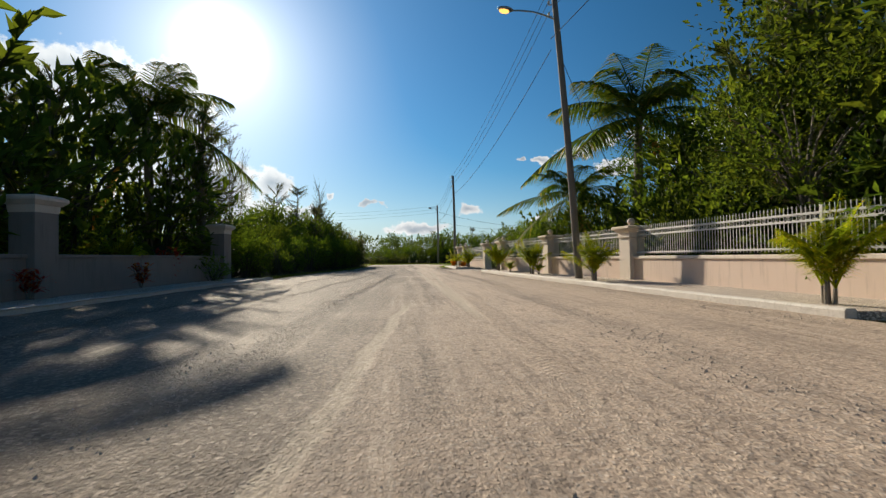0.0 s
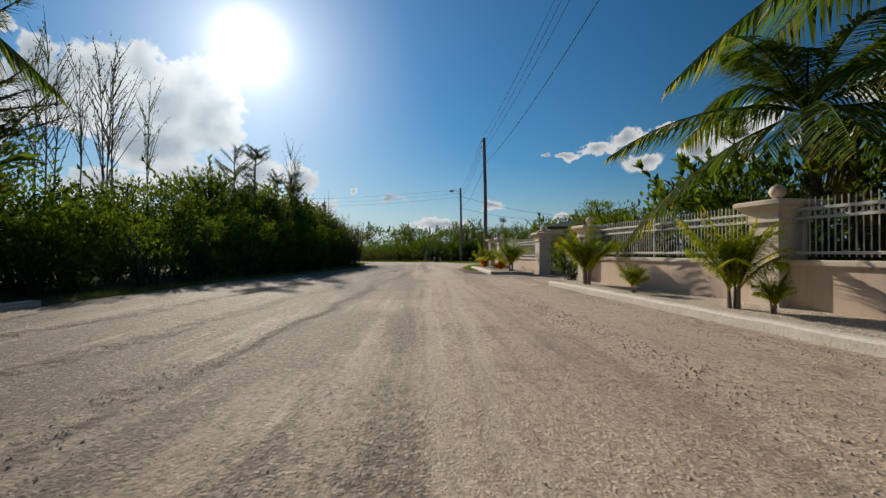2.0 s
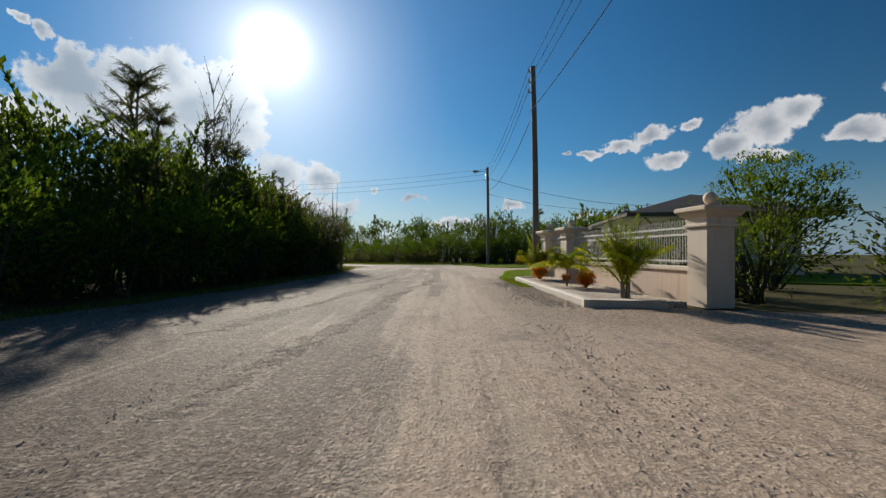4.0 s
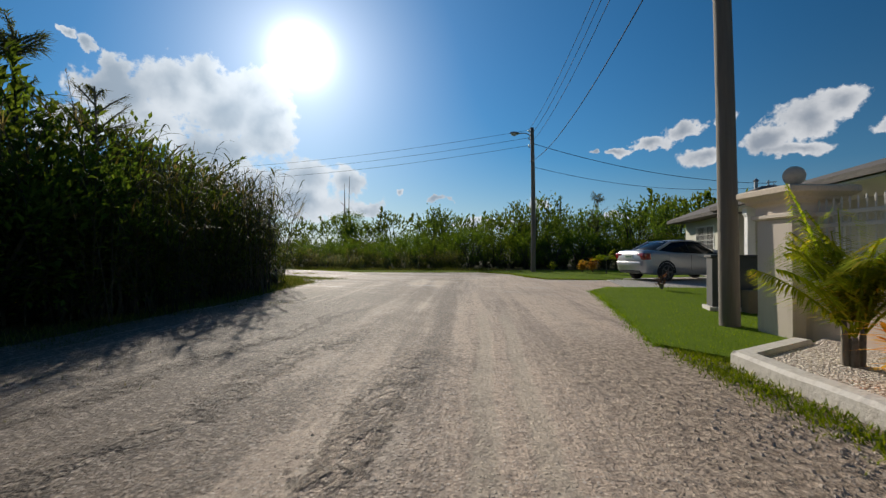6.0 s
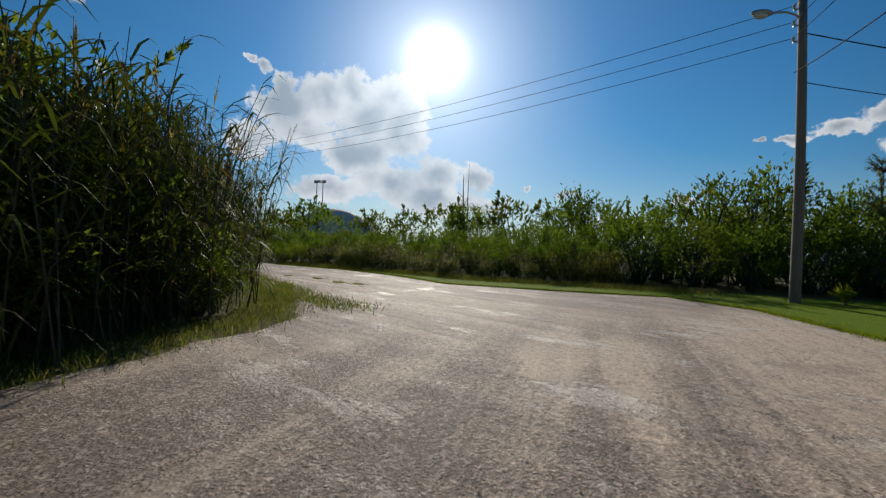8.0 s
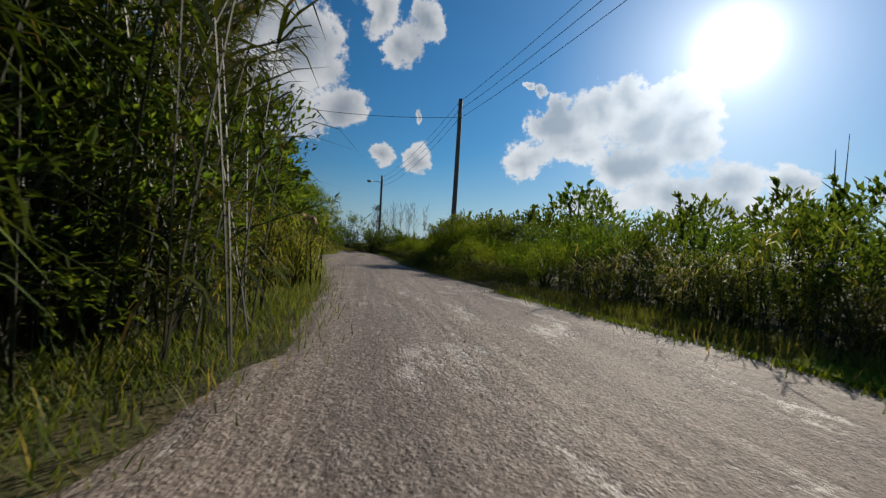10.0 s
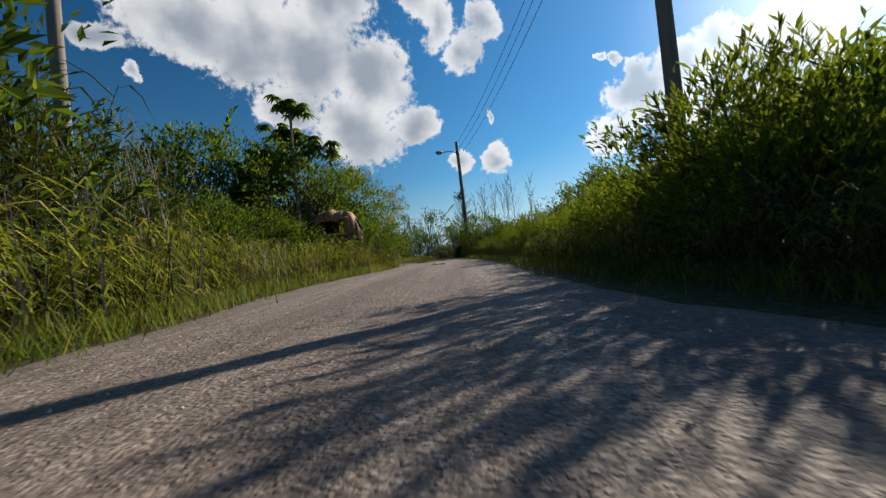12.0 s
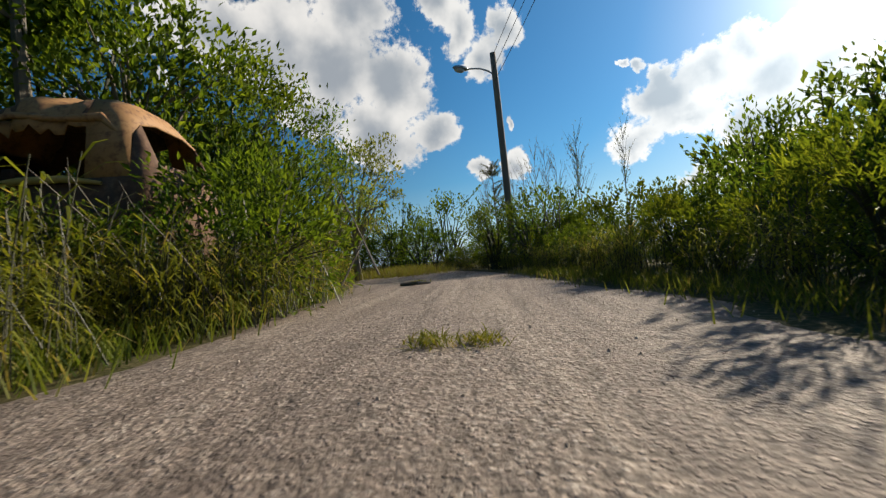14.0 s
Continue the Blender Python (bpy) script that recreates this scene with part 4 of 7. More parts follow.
def bar_mesh():
    bm = boxed(-0.0065, 0.0065, -0.0065, 0.0065, 0.0, 0.83)
    tip = round_lathe([(0.007, 0.83), (0.012, 0.845), (0.013, 0.86), (0.009, 0.89), (0.002, 0.915)], 6)
    tmp = bpy.data.meshes.new("tmp")
    tip.to_mesh(tmp)
    tip.free()
    bm.from_mesh(tmp)
    bpy.data.meshes.remove(tmp)
    data = bpy.data.meshes.new("bar")
    bm.to_mesh(data)
    bm.free()
    data.materials.append(M["iron"])
    return data


BAR = bar_mesh()


def fence_panel(a, b, z=0.9, gap=0.3):
    """Iron railing between two pillar centres."""
    d = Vector((b[0] - a[0], b[1] - a[1], 0))
    ln = d.length - 2 * gap
    root = thing("iron_fence", Matrix.Translation((a[0], a[1], z)) @ Matrix.Rotation(math.atan2(d.y, d.x), 4, "Z") @ Matrix.Translation((gap, 0, 0)),
                 "white painted iron railing with spear tips and ring band", "fence", "railing bays")
    for h, t in ((0.06, 0.022), (0.60, 0.02), (0.74, 0.022)):
        part("rail", boxed(0, ln, -0.022, 0.022, h - t, h + t, bevel=0.004), M["iron"], root)
    rings = []
    k = max(2, int(ln / 0.135))
    for i in range(k):
        cx = (i + 0.5) * ln / k
        aa = np.linspace(0, 2 * math.pi, 11)
        rings.append((np.stack([cx + 0.047 * np.cos(aa), np.zeros(11), 0.67 + 0.047 * np.sin(aa)], 1), np.full(11, 0.009)))
    v, f = tubes(rings, 4)
    link_mesh("ring_band", v, f, M["iron"], root, "row of small iron rings")
    n = max(2, int(ln / 0.09))
    for i in range(n):
        ob = new("bar", BAR)
        ob.parent = root
        ob.location = ((i + 0.5) * ln / n, 0, 0)
    if ln > 3:
        part("mid_post", boxed(ln / 2 - 0.022, ln / 2 + 0.022, -0.025, 0.025, -0.04, 0.88, bevel=0.005), M["iron"], root)
    return root


wall_run("wall_1", WALL_1, "pink stucco garden wall under an iron railing", M["wall"])
wall_run("wall_2", WALL_2, "pink stucco garden wall under an iron railing", M["wall"], z1=0.65)
PILLAR = make_pillar()
first = True
for i, p in enumerate(WALL_1 + WALL_2):
    ends = (WALL_1 if i < len(WALL_1) else WALL_2)
    j = i if i < len(WALL_1) else i - len(WALL_1)
    q = ends[j + 1] if j + 1 < len(ends) else ends[j - 1]
    m = Matrix.Translation((p[0], p[1], 0.0)) @ Matrix.Rotation(math.atan2(q[1] - p[1], q[0] - p[0]), 4, "Z") @ Matrix.Diagonal((1, 1, 0.94 if i < len(WALL_1) else 0.97, 1))
    if first:
        PILLAR.matrix_basis, first = m, False
    else:
        copy_thing(PILLAR, m)
for run in (WALL_1, WALL_2):
    for a, b in zip(run, run[1:]):
        fence_panel(a, b, 0.9 if run is WALL_1 else 0.78)

# the grey wall across the road, with capped pillars
WALL_3 = [(-7.9, 2.0), (-8.75, 16.0), (-9.5, 24.9)]
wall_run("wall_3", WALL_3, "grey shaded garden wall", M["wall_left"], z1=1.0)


def left_pillar(x, y, tilt):
    root = thing("wall_pillar", Matrix.Translation((x, y, 0)) @ Matrix.Rotation(tilt, 4, "Z"), "grey stucco wall pillar with pale flat cap", "pillar", "pillars of the grey wall")
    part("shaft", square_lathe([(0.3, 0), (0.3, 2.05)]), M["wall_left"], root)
    part("cap", square_lathe([(0.31, 2.052), (0.33, 2.22), (0.36, 2.24), (0.44, 2.33), (0.44, 2.4), (0.36, 2.45), (0.05, 2.5)]), M["pillar"], root, "pale moulded cap")


left_pillar(-8.75, 16.0, 0.05)
left_pillar(-9.5, 24.9, 0.05)
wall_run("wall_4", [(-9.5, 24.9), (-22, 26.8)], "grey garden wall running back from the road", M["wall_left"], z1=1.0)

# ---- utility poles, lamps and cables ----


def wooden_pole(base, top, label, arm=None, lit=False, hardware=True):
    root = thing("utility_pole", Matrix.Translation((base[0], base[1], 0)), label, "utility pole", "wooden utility poles")
    dx, dy, h = top[0] - base[0], top[1] - base[1], top[2]
    s = np.linspace(0, 1, 9)
    bend = np.sin(s * math.pi) * 0.04
    pts = np.stack([dx * s + bend, dy * s, -0.2 + (h + 0.2) * s], 1)
    v, f = tube_arrays(pts, np.linspace(0.135, 0.1, 9), 12)
    f = [tuple(q) for q in f.tolist()] + [tuple(range(len(v) - 12, len(v)))]
    link_mesh("shaft", v, f, M["pole"], root, "weathered grey timber shaft", smooth=True)
    tp = Vector((dx, dy, h))
    if hardware:
        for k, dz in enumerate((0.12, 0.55, 0.98)):
            ins = round_lathe([(0.03, 0), (0.045, 0.02), (0.03, 0.05), (0.05, 0.07), (0.03, 0.11), (0.02, 0.13)], 8)
            ins.transform(Matrix.Translation(tp + Vector((-0.17, 0, -dz - 0.08))))
            part("insulator", ins, M["lamp_off"], root, "pale ceramic insulator")
            part("bracket", boxed(tp.x - 0.18, tp.x - 0.06, tp.y - 0.02, tp.y + 0.02, tp.z - dz - 0.12, tp.z - dz - 0.085), M["steel"], root)
    if arm:
        ax, ay, az, drop = arm
        start = Vector((dx * 0.97, dy * 0.97, h - drop))
        end = Vector((ax - base[0], ay - base[1], az))
        mid = start.lerp(end, 0.5) + Vector((0, 0, 0.12))
        v, f = tube_arrays([start, start.lerp(mid, 0.5) + Vector((0, 0, 0.03)), mid, mid.lerp(end, 0.6) + Vector((0, 0, 0.02)), end], 0.028, 8)
        link_mesh("lamp_arm", v, f, M["steel"], root, "curved steel lamp arm", smooth=True)
        way = (end - mid)
        way.z = 0
        way.normalize()
        m = Matrix.Translation(end) @ Matrix.Rotation(math.atan2(way.y, way.x), 4, "Z")
        head = bmesh.new()
        bmesh.ops.create_uvsphere(head, u_segments=14, v_segments=8, radius=1.0)
        head.transform(Matrix.Diagonal((0.3, 0.13, 0.085, 1)))
        head.transform(m @ Matrix.Translation((0.2, 0, 0.02)))
        hd = part("lamp_head", head, M["steel"], root, "oval street lamp head", smooth=True)
        lens = bmesh.new()
        bmesh.ops.create_uvsphere(lens, u_segments=12, v_segments=8, radius=1.0)
        lens.transform(Matrix.Diagonal((0.19, 0.1, 0.09, 1)))
        lens.transform(m @ Matrix.Translation((0.25, 0, -0.045)))
        part("lens", lens, M["lamp_on"] if lit else M["lamp_off"], hd, "glowing orange lens" if lit else "clear lens", smooth=True)
    return root


POLES = [((5.24, 21.65), (4.6, 22.0, 10.6)), ((0.27, 47.77), (0.15, 48.0, 8.8)), ((-2.5, 65.3), (-2.55, 65.3, 8.05)),
         ((-35.26, 71.52), (-35.4, 71.52, 8.3)), ((-56.15, 74.60), (-56.25, 74.50, 7.45)), ((11.2, -10.0), (11.0, -10.0, 10.4)), ((-39.0, 61.7), (-38.9, 61.8, 8.6))]
wooden_pole(*POLES[0], "weathered timber utility pole with a lit street lamp", arm=(3.0, 21.4, 9.45, 1.2), lit=True)
wooden_pole(*POLES[1], "tall weathered timber utility pole beside the lawn")
wooden_pole(*POLES[2], "timber utility pole with a street lamp on the lawn", arm=(-3.3, 64.9, 7.65, 0.5))
wooden_pole(*POLES[3], "timber utility pole standing in tall grass")
wooden_pole(*POLES[4], "timber utility pole with a street lamp over the road", arm=(-55.95, 73.40, 6.72, 0.75), hardware=False)
wooden_pole(*POLES[5], "timber utility pole further back on the road")
wooden_pole(*POLES[6], "grey timber pole standing behind tall reeds", hardware=False)


def cable(a, b, sag, radius, label):
    s = np.linspace(0, 1, 25)[:, None]
    a, b = np.array(a, float), np.array(b, float)
    pts = a + (b - a) * s
    pts[:, 2] -= (sag * 4 * s * (1 - s))[:, 0]
    v, f = tube_arrays(pts, radius, 5)
    tagged(link_mesh("overhead_cable", v, f, M["cable"], smooth=True), label, "cable", "overhead cables")


def tops(i, dz, dx=-0.18):
    b, t = POLES[i]
    return (t[0] + dx, t[1], t[2] - dz)


for i, j in ((5, 0), (0, 1), (1, 2), (2, 3), (3, 4)):
    for dz in (0.12, 0.55, 0.98):
        cable(tops(i, dz), tops(j, dz), 0.55 + 0.1 * dz, 0.009, "thin bare overhead power wire")
    if j < 3:
        cable(tops(i, 2.3, -0.12), tops(j, 1.9, -0.12), 0.75, 0.013, "thick black overhead telephone cable")
cable(tops(2, 0.9, 0.1), (11.5, 70.5, 5.3), 0.5, 0.016, "black service cable to a house")
cable(tops(2, 2.2, 0.1), (11.5, 70.5, 5.1), 0.6, 0.012, "black service cable to a house")
cable(tops(6, 1.4, 0.0), tops(3, 0.9, 0.0), 0.3, 0.012, "black service cable across the road")
cable(tops(0, 2.2, 0.1), (9.8, 30.0, 4.5), 0.4, 0.012, "black service cable to a garden")

# ---- the house ----


def hip_roof(bm, x0, x1, y0, y1, z, top, ridge_axis, inset):
    """A hipped roof slab with an overhanging edge."""
    low = [bm.verts.new(p) for p in ((x0, y0, z), (x1, y0, z), (x1, y1, z), (x0, y1, z))]
    under = [bm.verts.new((v.co.x, v.co.y, z - 0.16)) for v in low]
    cx, cy = (x0 + x1) / 2, (y0 + y1) / 2
    if ridge_axis == "x":
        r = [bm.verts.new((x0 + inset, cy, top)), bm.verts.new((x1 - inset, cy, top))]
        bm.faces.new((low[0], low[1], r[1], r[0]))
        bm.faces.new((low[1], low[2], r[1]))
        bm.faces.new((low[2], low[3], r[0], r[1]))
        bm.faces.new((low[3], low[0], r[0]))
    else:
        r = [bm.verts.new((cx, y0 + inset, top)), bm.verts.new((cx, y1 - inset, top))]
        bm.faces.new((low[0], low[1], r[0]))
        bm.faces.new((low[1], low[2], r[1], r[0]))
        bm.faces.new((low[2], low[3], r[1]))
        bm.faces.new((low[3], low[0], r[0], r[1]))
    for i in range(4):
        j = (i + 1) % 4
        bm.faces.new((low[i], low[j], under[j], under[i]))
    bm.faces.new(under)
    bmesh.ops.recalc_face_normals(bm, faces=bm.faces)


def build_house():
    house = thing("house", pose(0, 0, 0), "cream single-storey house with a grey hipped shingle roof", "house")
    # walls: the wing with a window, and the body set back behind the porch
    WX = 5.75
    bm = bmesh.new()
    for x0, x1, y0, y1, z0, z1 in ((WX, WX + 0.2, 60.9, 63.1, 0, 2.74), (WX, WX + 0.2, 65.3, 66.9, 0, 2.74), (WX, WX + 0.2, 63.1, 65.3, 0, 1.25),
                                   (WX, WX + 0.2, 63.1, 65.3, 2.35, 2.74), (WX + 0.2, 12.8, 66.7, 66.9, 0, 2.74), (12.6, 12.8, 52.2, 66.7, 0, 2.74),
                                   (WX + 0.2, 7.4, 60.9, 61.1, 0, 2.74)):
        box(bm, x0, x1, y0, y1, z0, z1)
    part("wall", bm, M["house"], house)
    bm = bmesh.new()
    for x0, x1, y0, y1, z0, z1 in ((7.4, 7.6, 52.2, 57.2, 0, 2.74), (7.4, 7.6, 58.3, 60.9, 0, 2.74), (7.4, 7.6, 57.2, 58.3, 2.1, 2.74), (7.6, 12.6, 52.2, 52.4, 0, 2.74)):
        box(bm, x0, x1, y0, y1, z0, z1)
    part("porch_wall", bm, M["house"], house, "shaded cream porch wall")
    # quoins at the wing's corner
    for k in range(7):
        part("quoin", boxed(WX - 0.03, WX + 0.2, 60.87, 60.87 + (0.34 if k % 2 else 0.22), 0.05 + 0.38 * k, 0.38 + 0.38 * k, bevel=0.01), M["house"], house)
    part("floor_slab", boxed(5.62, 12.8, 52.0, 66.9, -0.05, 0.16, bevel=0.01), M["kerb"], house)
    bm = bmesh.new()
    hip_roof(bm, 4.95, 13.4, 60.5, 67.5, 2.86, 4.25, "x", 3.2)
    part("wing_roof", bm, M["roof"], house)
    bm = bmesh.new()
    hip_roof(bm, 4.85, 14.3, 51.6, 61.1, 2.98, 4.42, "y", 4.7)
    part("roof", bm, M["roof"], house)
    part("soffit_board", boxed(4.97, 5.04, 61.12, 67.48, 2.72, 2.86), M["white"], house, "white fascia board")
    part("soffit_board", boxed(4.87, 4.94, 51.62, 61.08, 2.84, 2.98), M["white"], house, "white fascia board")
    part("porch_ceiling", boxed(4.95, 7.4, 51.7, 60.9, 2.74, 2.8), M["house"], house)
    # window with white bars
    y0w, y1w, z0w, z1w = 63.1, 65.3, 1.25, 2.35
    win = part("window", boxed(WX + 0.06, WX + 0.1, y0w, y1w, z0w, z1w), M["glass"], house, "barred window with dark glass")
    for y0, y1, z0, z1 in ((y0w - 0.05, y0w + 0.05, z0w, z1w), (y1w - 0.05, y1w + 0.05, z0w, z1w), (y0w - 0.05, y1w + 0.05, z0w - 0.06, z0w + 0.03),
                           (y0w - 0.05, y1w + 0.05, z1w - 0.03, z1w + 0.05), (64.14, 64.26, z0w, z1w), (y0w, y1w, 1.66, 1.72)):
        part("frame", boxed(WX - 0.02, WX + 0.07, y0, y1, z0, z1, bevel=0.006), M["white"], win)
    for k in range(14):
        y = y0w + 0.1 + k * 0.154
        part("bar", boxed(WX - 0.05, WX - 0.03, y - 0.009, y + 0.009, z0w, z1w), M["iron"], win)
    for z in (1.5, 1.95):
        part("bar", boxed(WX - 0.047, WX - 0.033, y0w, y1w, z - 0.009, z + 0.009), M["iron"], win)
    part("sill", boxed(WX - 0.12, WX + 0.06, y0w - 0.1, y1w + 0.1, 1.1, 1.18, bevel=0.01), M["white"], win)
    small = part("window", boxed(7.36, 7.39, 59.4, 60.2, 1.4, 2.1), M["glass"], house, "small dark porch window")
    part("frame", boxed(7.33, 7.36, 59.3, 60.3, 1.32, 1.4), M["white"], small)
    part("frame", boxed(7.33, 7.36, 59.3, 60.3, 2.1, 2.18), M["white"], small)
    part("frame", boxed(7.33, 7.36, 59.3, 59.4, 1.4, 2.1), M["white"], small)
    part("frame", boxed(7.33, 7.36, 60.2, 60.3, 1.4, 2.1), M["white"], small)
    part("frame", boxed(7.33, 7.36, 59.77, 59.83, 1.4, 2.1), M["white"], small)
    door = part("door", boxed(7.45, 7.5, 57.2, 58.3, 0.16, 2.1, bevel=0.005), M["white"], house, "white panelled front door")
    for z0, z1 in ((0.35, 1.0), (1.15, 1.95)):
        for y0 in (57.32, 57.82):
            part("panel", boxed(7.43, 7.45, y0, y0 + 0.36, z0, z1, bevel=0.008), M["white"], door)
    for y in (54.6, 57.0, 58.8):
        col = part("column", square_lathe([(0.17, 0.16), (0.17, 0.3), (0.13, 0.33), (0.125, 2.4), (0.15, 2.44), (0.17, 2.5), (0.17, 2.74)], 5.35, y), M["white"], house, "white porch column")
        part("column_base", square_lathe([(0.2, 0.02), (0.2, 0.18)], 5.35, y), M["white"], col)
    # roof vent and aerial
    part("roof_vent", round_lathe([(0.08, 4.0), (0.08, 4.45), (0.14, 4.5), (0.02, 4.62)], 10, 7.9, 64.0), M["steel"], house)


build_house()
mast = thing("service_mast", pose(11.5, 70.5, 0), "thin steel service mast behind the house", "mast")
v, f = tube_arrays([(0, 0, 0), (0, 0, 2.6), (0, 0, 5.5)], 0.045, 8)
link_mesh("tube", v, f, M["steel"], mast)
v, f = tube_arrays([(0.28, 0, 0), (0.28, 0, 5.3)], 0.03, 8)
link_mesh("tube", v, f, M["steel"], mast)
for z in (5.15, 5.35):
    part("cross_piece", boxed(-0.12, 0.42, -0.03, 0.03, z, z + 0.05), M["steel"], mast)

# the low dark wall with a box at the end of the garden wall
blk = thing("meter_wall", pose(0.68, 49.5, 0, 0, 0, -5), "dark grey block wall end beside the lawn", "wall")
part("block", boxed(0, 1.5, 0, 0.35, 0.0, 0.98, bevel=0.012), M["block"], blk)
part("plinth", boxed(-0.06, 1.56, -0.08, 0.42, 0.0, 0.1, bevel=0.01), M["kerb"], blk, "pale concrete plinth")
part("cover_slab", boxed(-0.03, 1.53, -0.03, 0.38, 0.982, 1.03, bevel=0.01), M["block"], blk)
tagged(part("carton", boxed(1.1, 1.55, 49.14, 49.4, 0.04, 0.42, bevel=0.01), M["card"]), "brown box standing against a dark wall", "box")

# ---- the parked car ----


def loft(stations, ring):
    """Rings of (x, y, z) lofted along the stations; ring(s) gives half a ring from the middle below to the middle above."""
    verts, faces, k = [], [], None
    for s in stations:
        half = ring(s)
        full = [(s[0], y, z) for y, z in half] + [(s[0], -y, z) for y, z in half[-2:0:-1]]
        k = len(full)
        verts += full
    for i in range(len(stations) - 1):
        for j in range(k):
            j2 = (j + 1) % k
            faces.append((i * k + j, i * k + j2, (i + 1) * k + j2, (i + 1) * k + j))
    faces.append(tuple(range(k))[::-1])
    faces.append(tuple(range((len(stations) - 1) * k, len(stations) * k)))
    return verts, faces


def build_car(m):
    car = thing("car", m, "silver four-door saloon parked on the gravel driveway", "car")
    body = [(0.0, 0.70, 0.40, 0.86), (0.05, 0.80, 0.32, 0.99), (0.14, 0.855, 0.26, 1.05), (0.4, 0.885, 0.22, 1.06), (0.85, 0.9, 0.2, 1.04), (1.3, 0.905, 0.2, 0.99),
            (1.9, 0.91, 0.2, 0.965), (2.5, 0.91, 0.2, 0.95), (3.1, 0.905, 0.2, 0.945), (3.4, 0.895, 0.2, 0.94), (3.8, 0.88, 0.21, 0.87), (4.15, 0.84, 0.23, 0.79),
            (4.38, 0.76, 0.28, 0.70), (4.5, 0.62, 0.36, 0.6)]

    def body_ring(s):
        x, w, z0, zt = s
        h = zt - z0
        return [(0, z0), (0.86 * w, z0), (0.97 * w, z0 + 0.12 * h), (w, z0 + 0.4 * h), (0.985 * w, z0 + 0.68 * h), (0.955 * w, zt - 0.07), (0.88 * w, zt - 0.015), (0.5 * w, zt + 0.008), (0, zt + 0.015)]

    v, f = loft(body, body_ring)
    shell = link_mesh("body", v, f, M["paint"], car, "silver metallic bodywork", smooth=True)
    cabin = [(0.66, 0.70, 1.02, 0.62, 1.065), (1.0, 0.77, 0.99, 0.62, 1.25), (1.3, 0.81, 0.96, 0.6, 1.38), (1.85, 0.82, 0.95, 0.575, 1.415), (2.3, 0.82, 0.94, 0.57, 1.41),
             (2.62, 0.82, 0.93, 0.565, 1.36), (3.0, 0.8, 0.93, 0.6, 1.16), (3.42, 0.76, 0.92, 0.64, 0.945)]

    def cabin_ring(s):
        x, wb, zb, wt, zt = s
        return [(0, zb - 0.05), (wb, zb - 0.05), (wb - 0.02, zb), (0.5 * (wb + wt) + 0.03, 0.5 * (zb + zt) + 0.01), (wt, zt - 0.05), (wt - 0.09, zt - 0.01), (0, zt + 0.012)]

    v, f = loft(cabin, cabin_ring)
    link_mesh("cabin_glass", v, f, M["glass"], car, "dark tinted glass", smooth=True)
    # roof skin and pillars lie a little proud of the glass
    roof = [(1.18, 0.6, 1.345), (1.4, 0.595, 1.4), (1.85, 0.58, 1.43), (2.3, 0.575, 1.425), (2.6, 0.57, 1.385), (2.72, 0.57, 1.325)]
    vs, fs = [], []
    for x, w, z in roof:
        vs += [(x, y * w, z - 0.055 * abs(y) ** 3) for y in (-1.04, -0.8, -0.4, 0, 0.4, 0.8, 1.04)]
    for i in range(len(roof) - 1):
        for j in range(6):
            a = i * 7 + j
            fs.append((a, a + 1, a + 8, a + 7))
    link_mesh("roof_panel", vs, fs, M["paint"], car, smooth=True)
    for sgn in (-1, 1):
        for pts, r in (([(3.36, 0.72 * sgn, 0.95), (3.0, 0.685 * sgn, 1.15), (2.66, 0.6 * sgn, 1.335)], 0.03), ([(1.32, 0.6 * sgn, 1.345), (1.0, 0.665 * sgn, 1.2), (0.68, 0.69 * sgn, 1.055)], 0.05),
                       ([(1.32, 0.605 * sgn, 1.345), (1.85, 0.605 * sgn, 1.385), (2.3, 0.6 * sgn, 1.38), (2.66, 0.59 * sgn, 1.325)], 0.028),
                       ([(1.98, 0.8 * sgn, 0.965), (1.96, 0.71 * sgn, 1.19), (1.95, 0.605 * sgn, 1.37)], 0.022)):
            v, f = tube_arrays(pts, r, 8)
            link_mesh("pillar", v, f, M["paint"] if r != 0.022 else M["tyre"], car, smooth=True)
        part("mirror", boxed(3.05, 3.2, 0.88 * sgn - 0.08, 0.88 * sgn + 0.08, 0.95, 1.07, bevel=0.03), M["paint"], car, smooth=True)
        lamp = boxed(-0.03, 0.3, 0.44, 0.85, 0.72, 0.96, bevel=0.045)
        lamp.transform(Matrix.Diagonal((1, sgn, 1, 1)) @ Matrix.Translation((0.035, 0.02, 0.0)))
        bmesh.ops.recalc_face_normals(lamp, faces=lamp.faces)
        part("tail_lamp", lamp, M["tail"], car, "red tail lamp", smooth=True)
        for x in (1.35, 2.45):
            part("door_handle", boxed(x, x + 0.18, 0.9 * sgn - 0.015, 0.9 * sgn + 0.015, 0.80, 0.83, bevel=0.008), M["paint"], car)
        for x in (0.95, 3.71):
            wheel = part("wheel", round_lathe([(0.05, -0.1), (0.25, -0.1), (0.30, -0.085), (0.318, -0.06), (0.318, 0.06), (0.30, 0.085), (0.23, 0.092), (0.05, 0.08)], 28), M["tyre"], car, smooth=False)
            wheel.matrix_basis = Matrix.Translation((x, 0.83 * sgn, 0.318)) @ Matrix.Rotation(radians(-90 * sgn), 4, "X")
            rim = bmesh.new()
            for k in range(5):
                spoke = boxed(0.04, 0.215, -0.028, 0.028, 0.085, 0.105, bevel=0.008)
                spoke.transform(Matrix.Rotation(k * math.pi * 2 / 5, 4, "Z"))
                tmp = bpy.data.meshes.new("tmp")
                spoke.to_mesh(tmp)
                spoke.free()
                rim.from_mesh(tmp)
                bpy.data.meshes.remove(tmp)
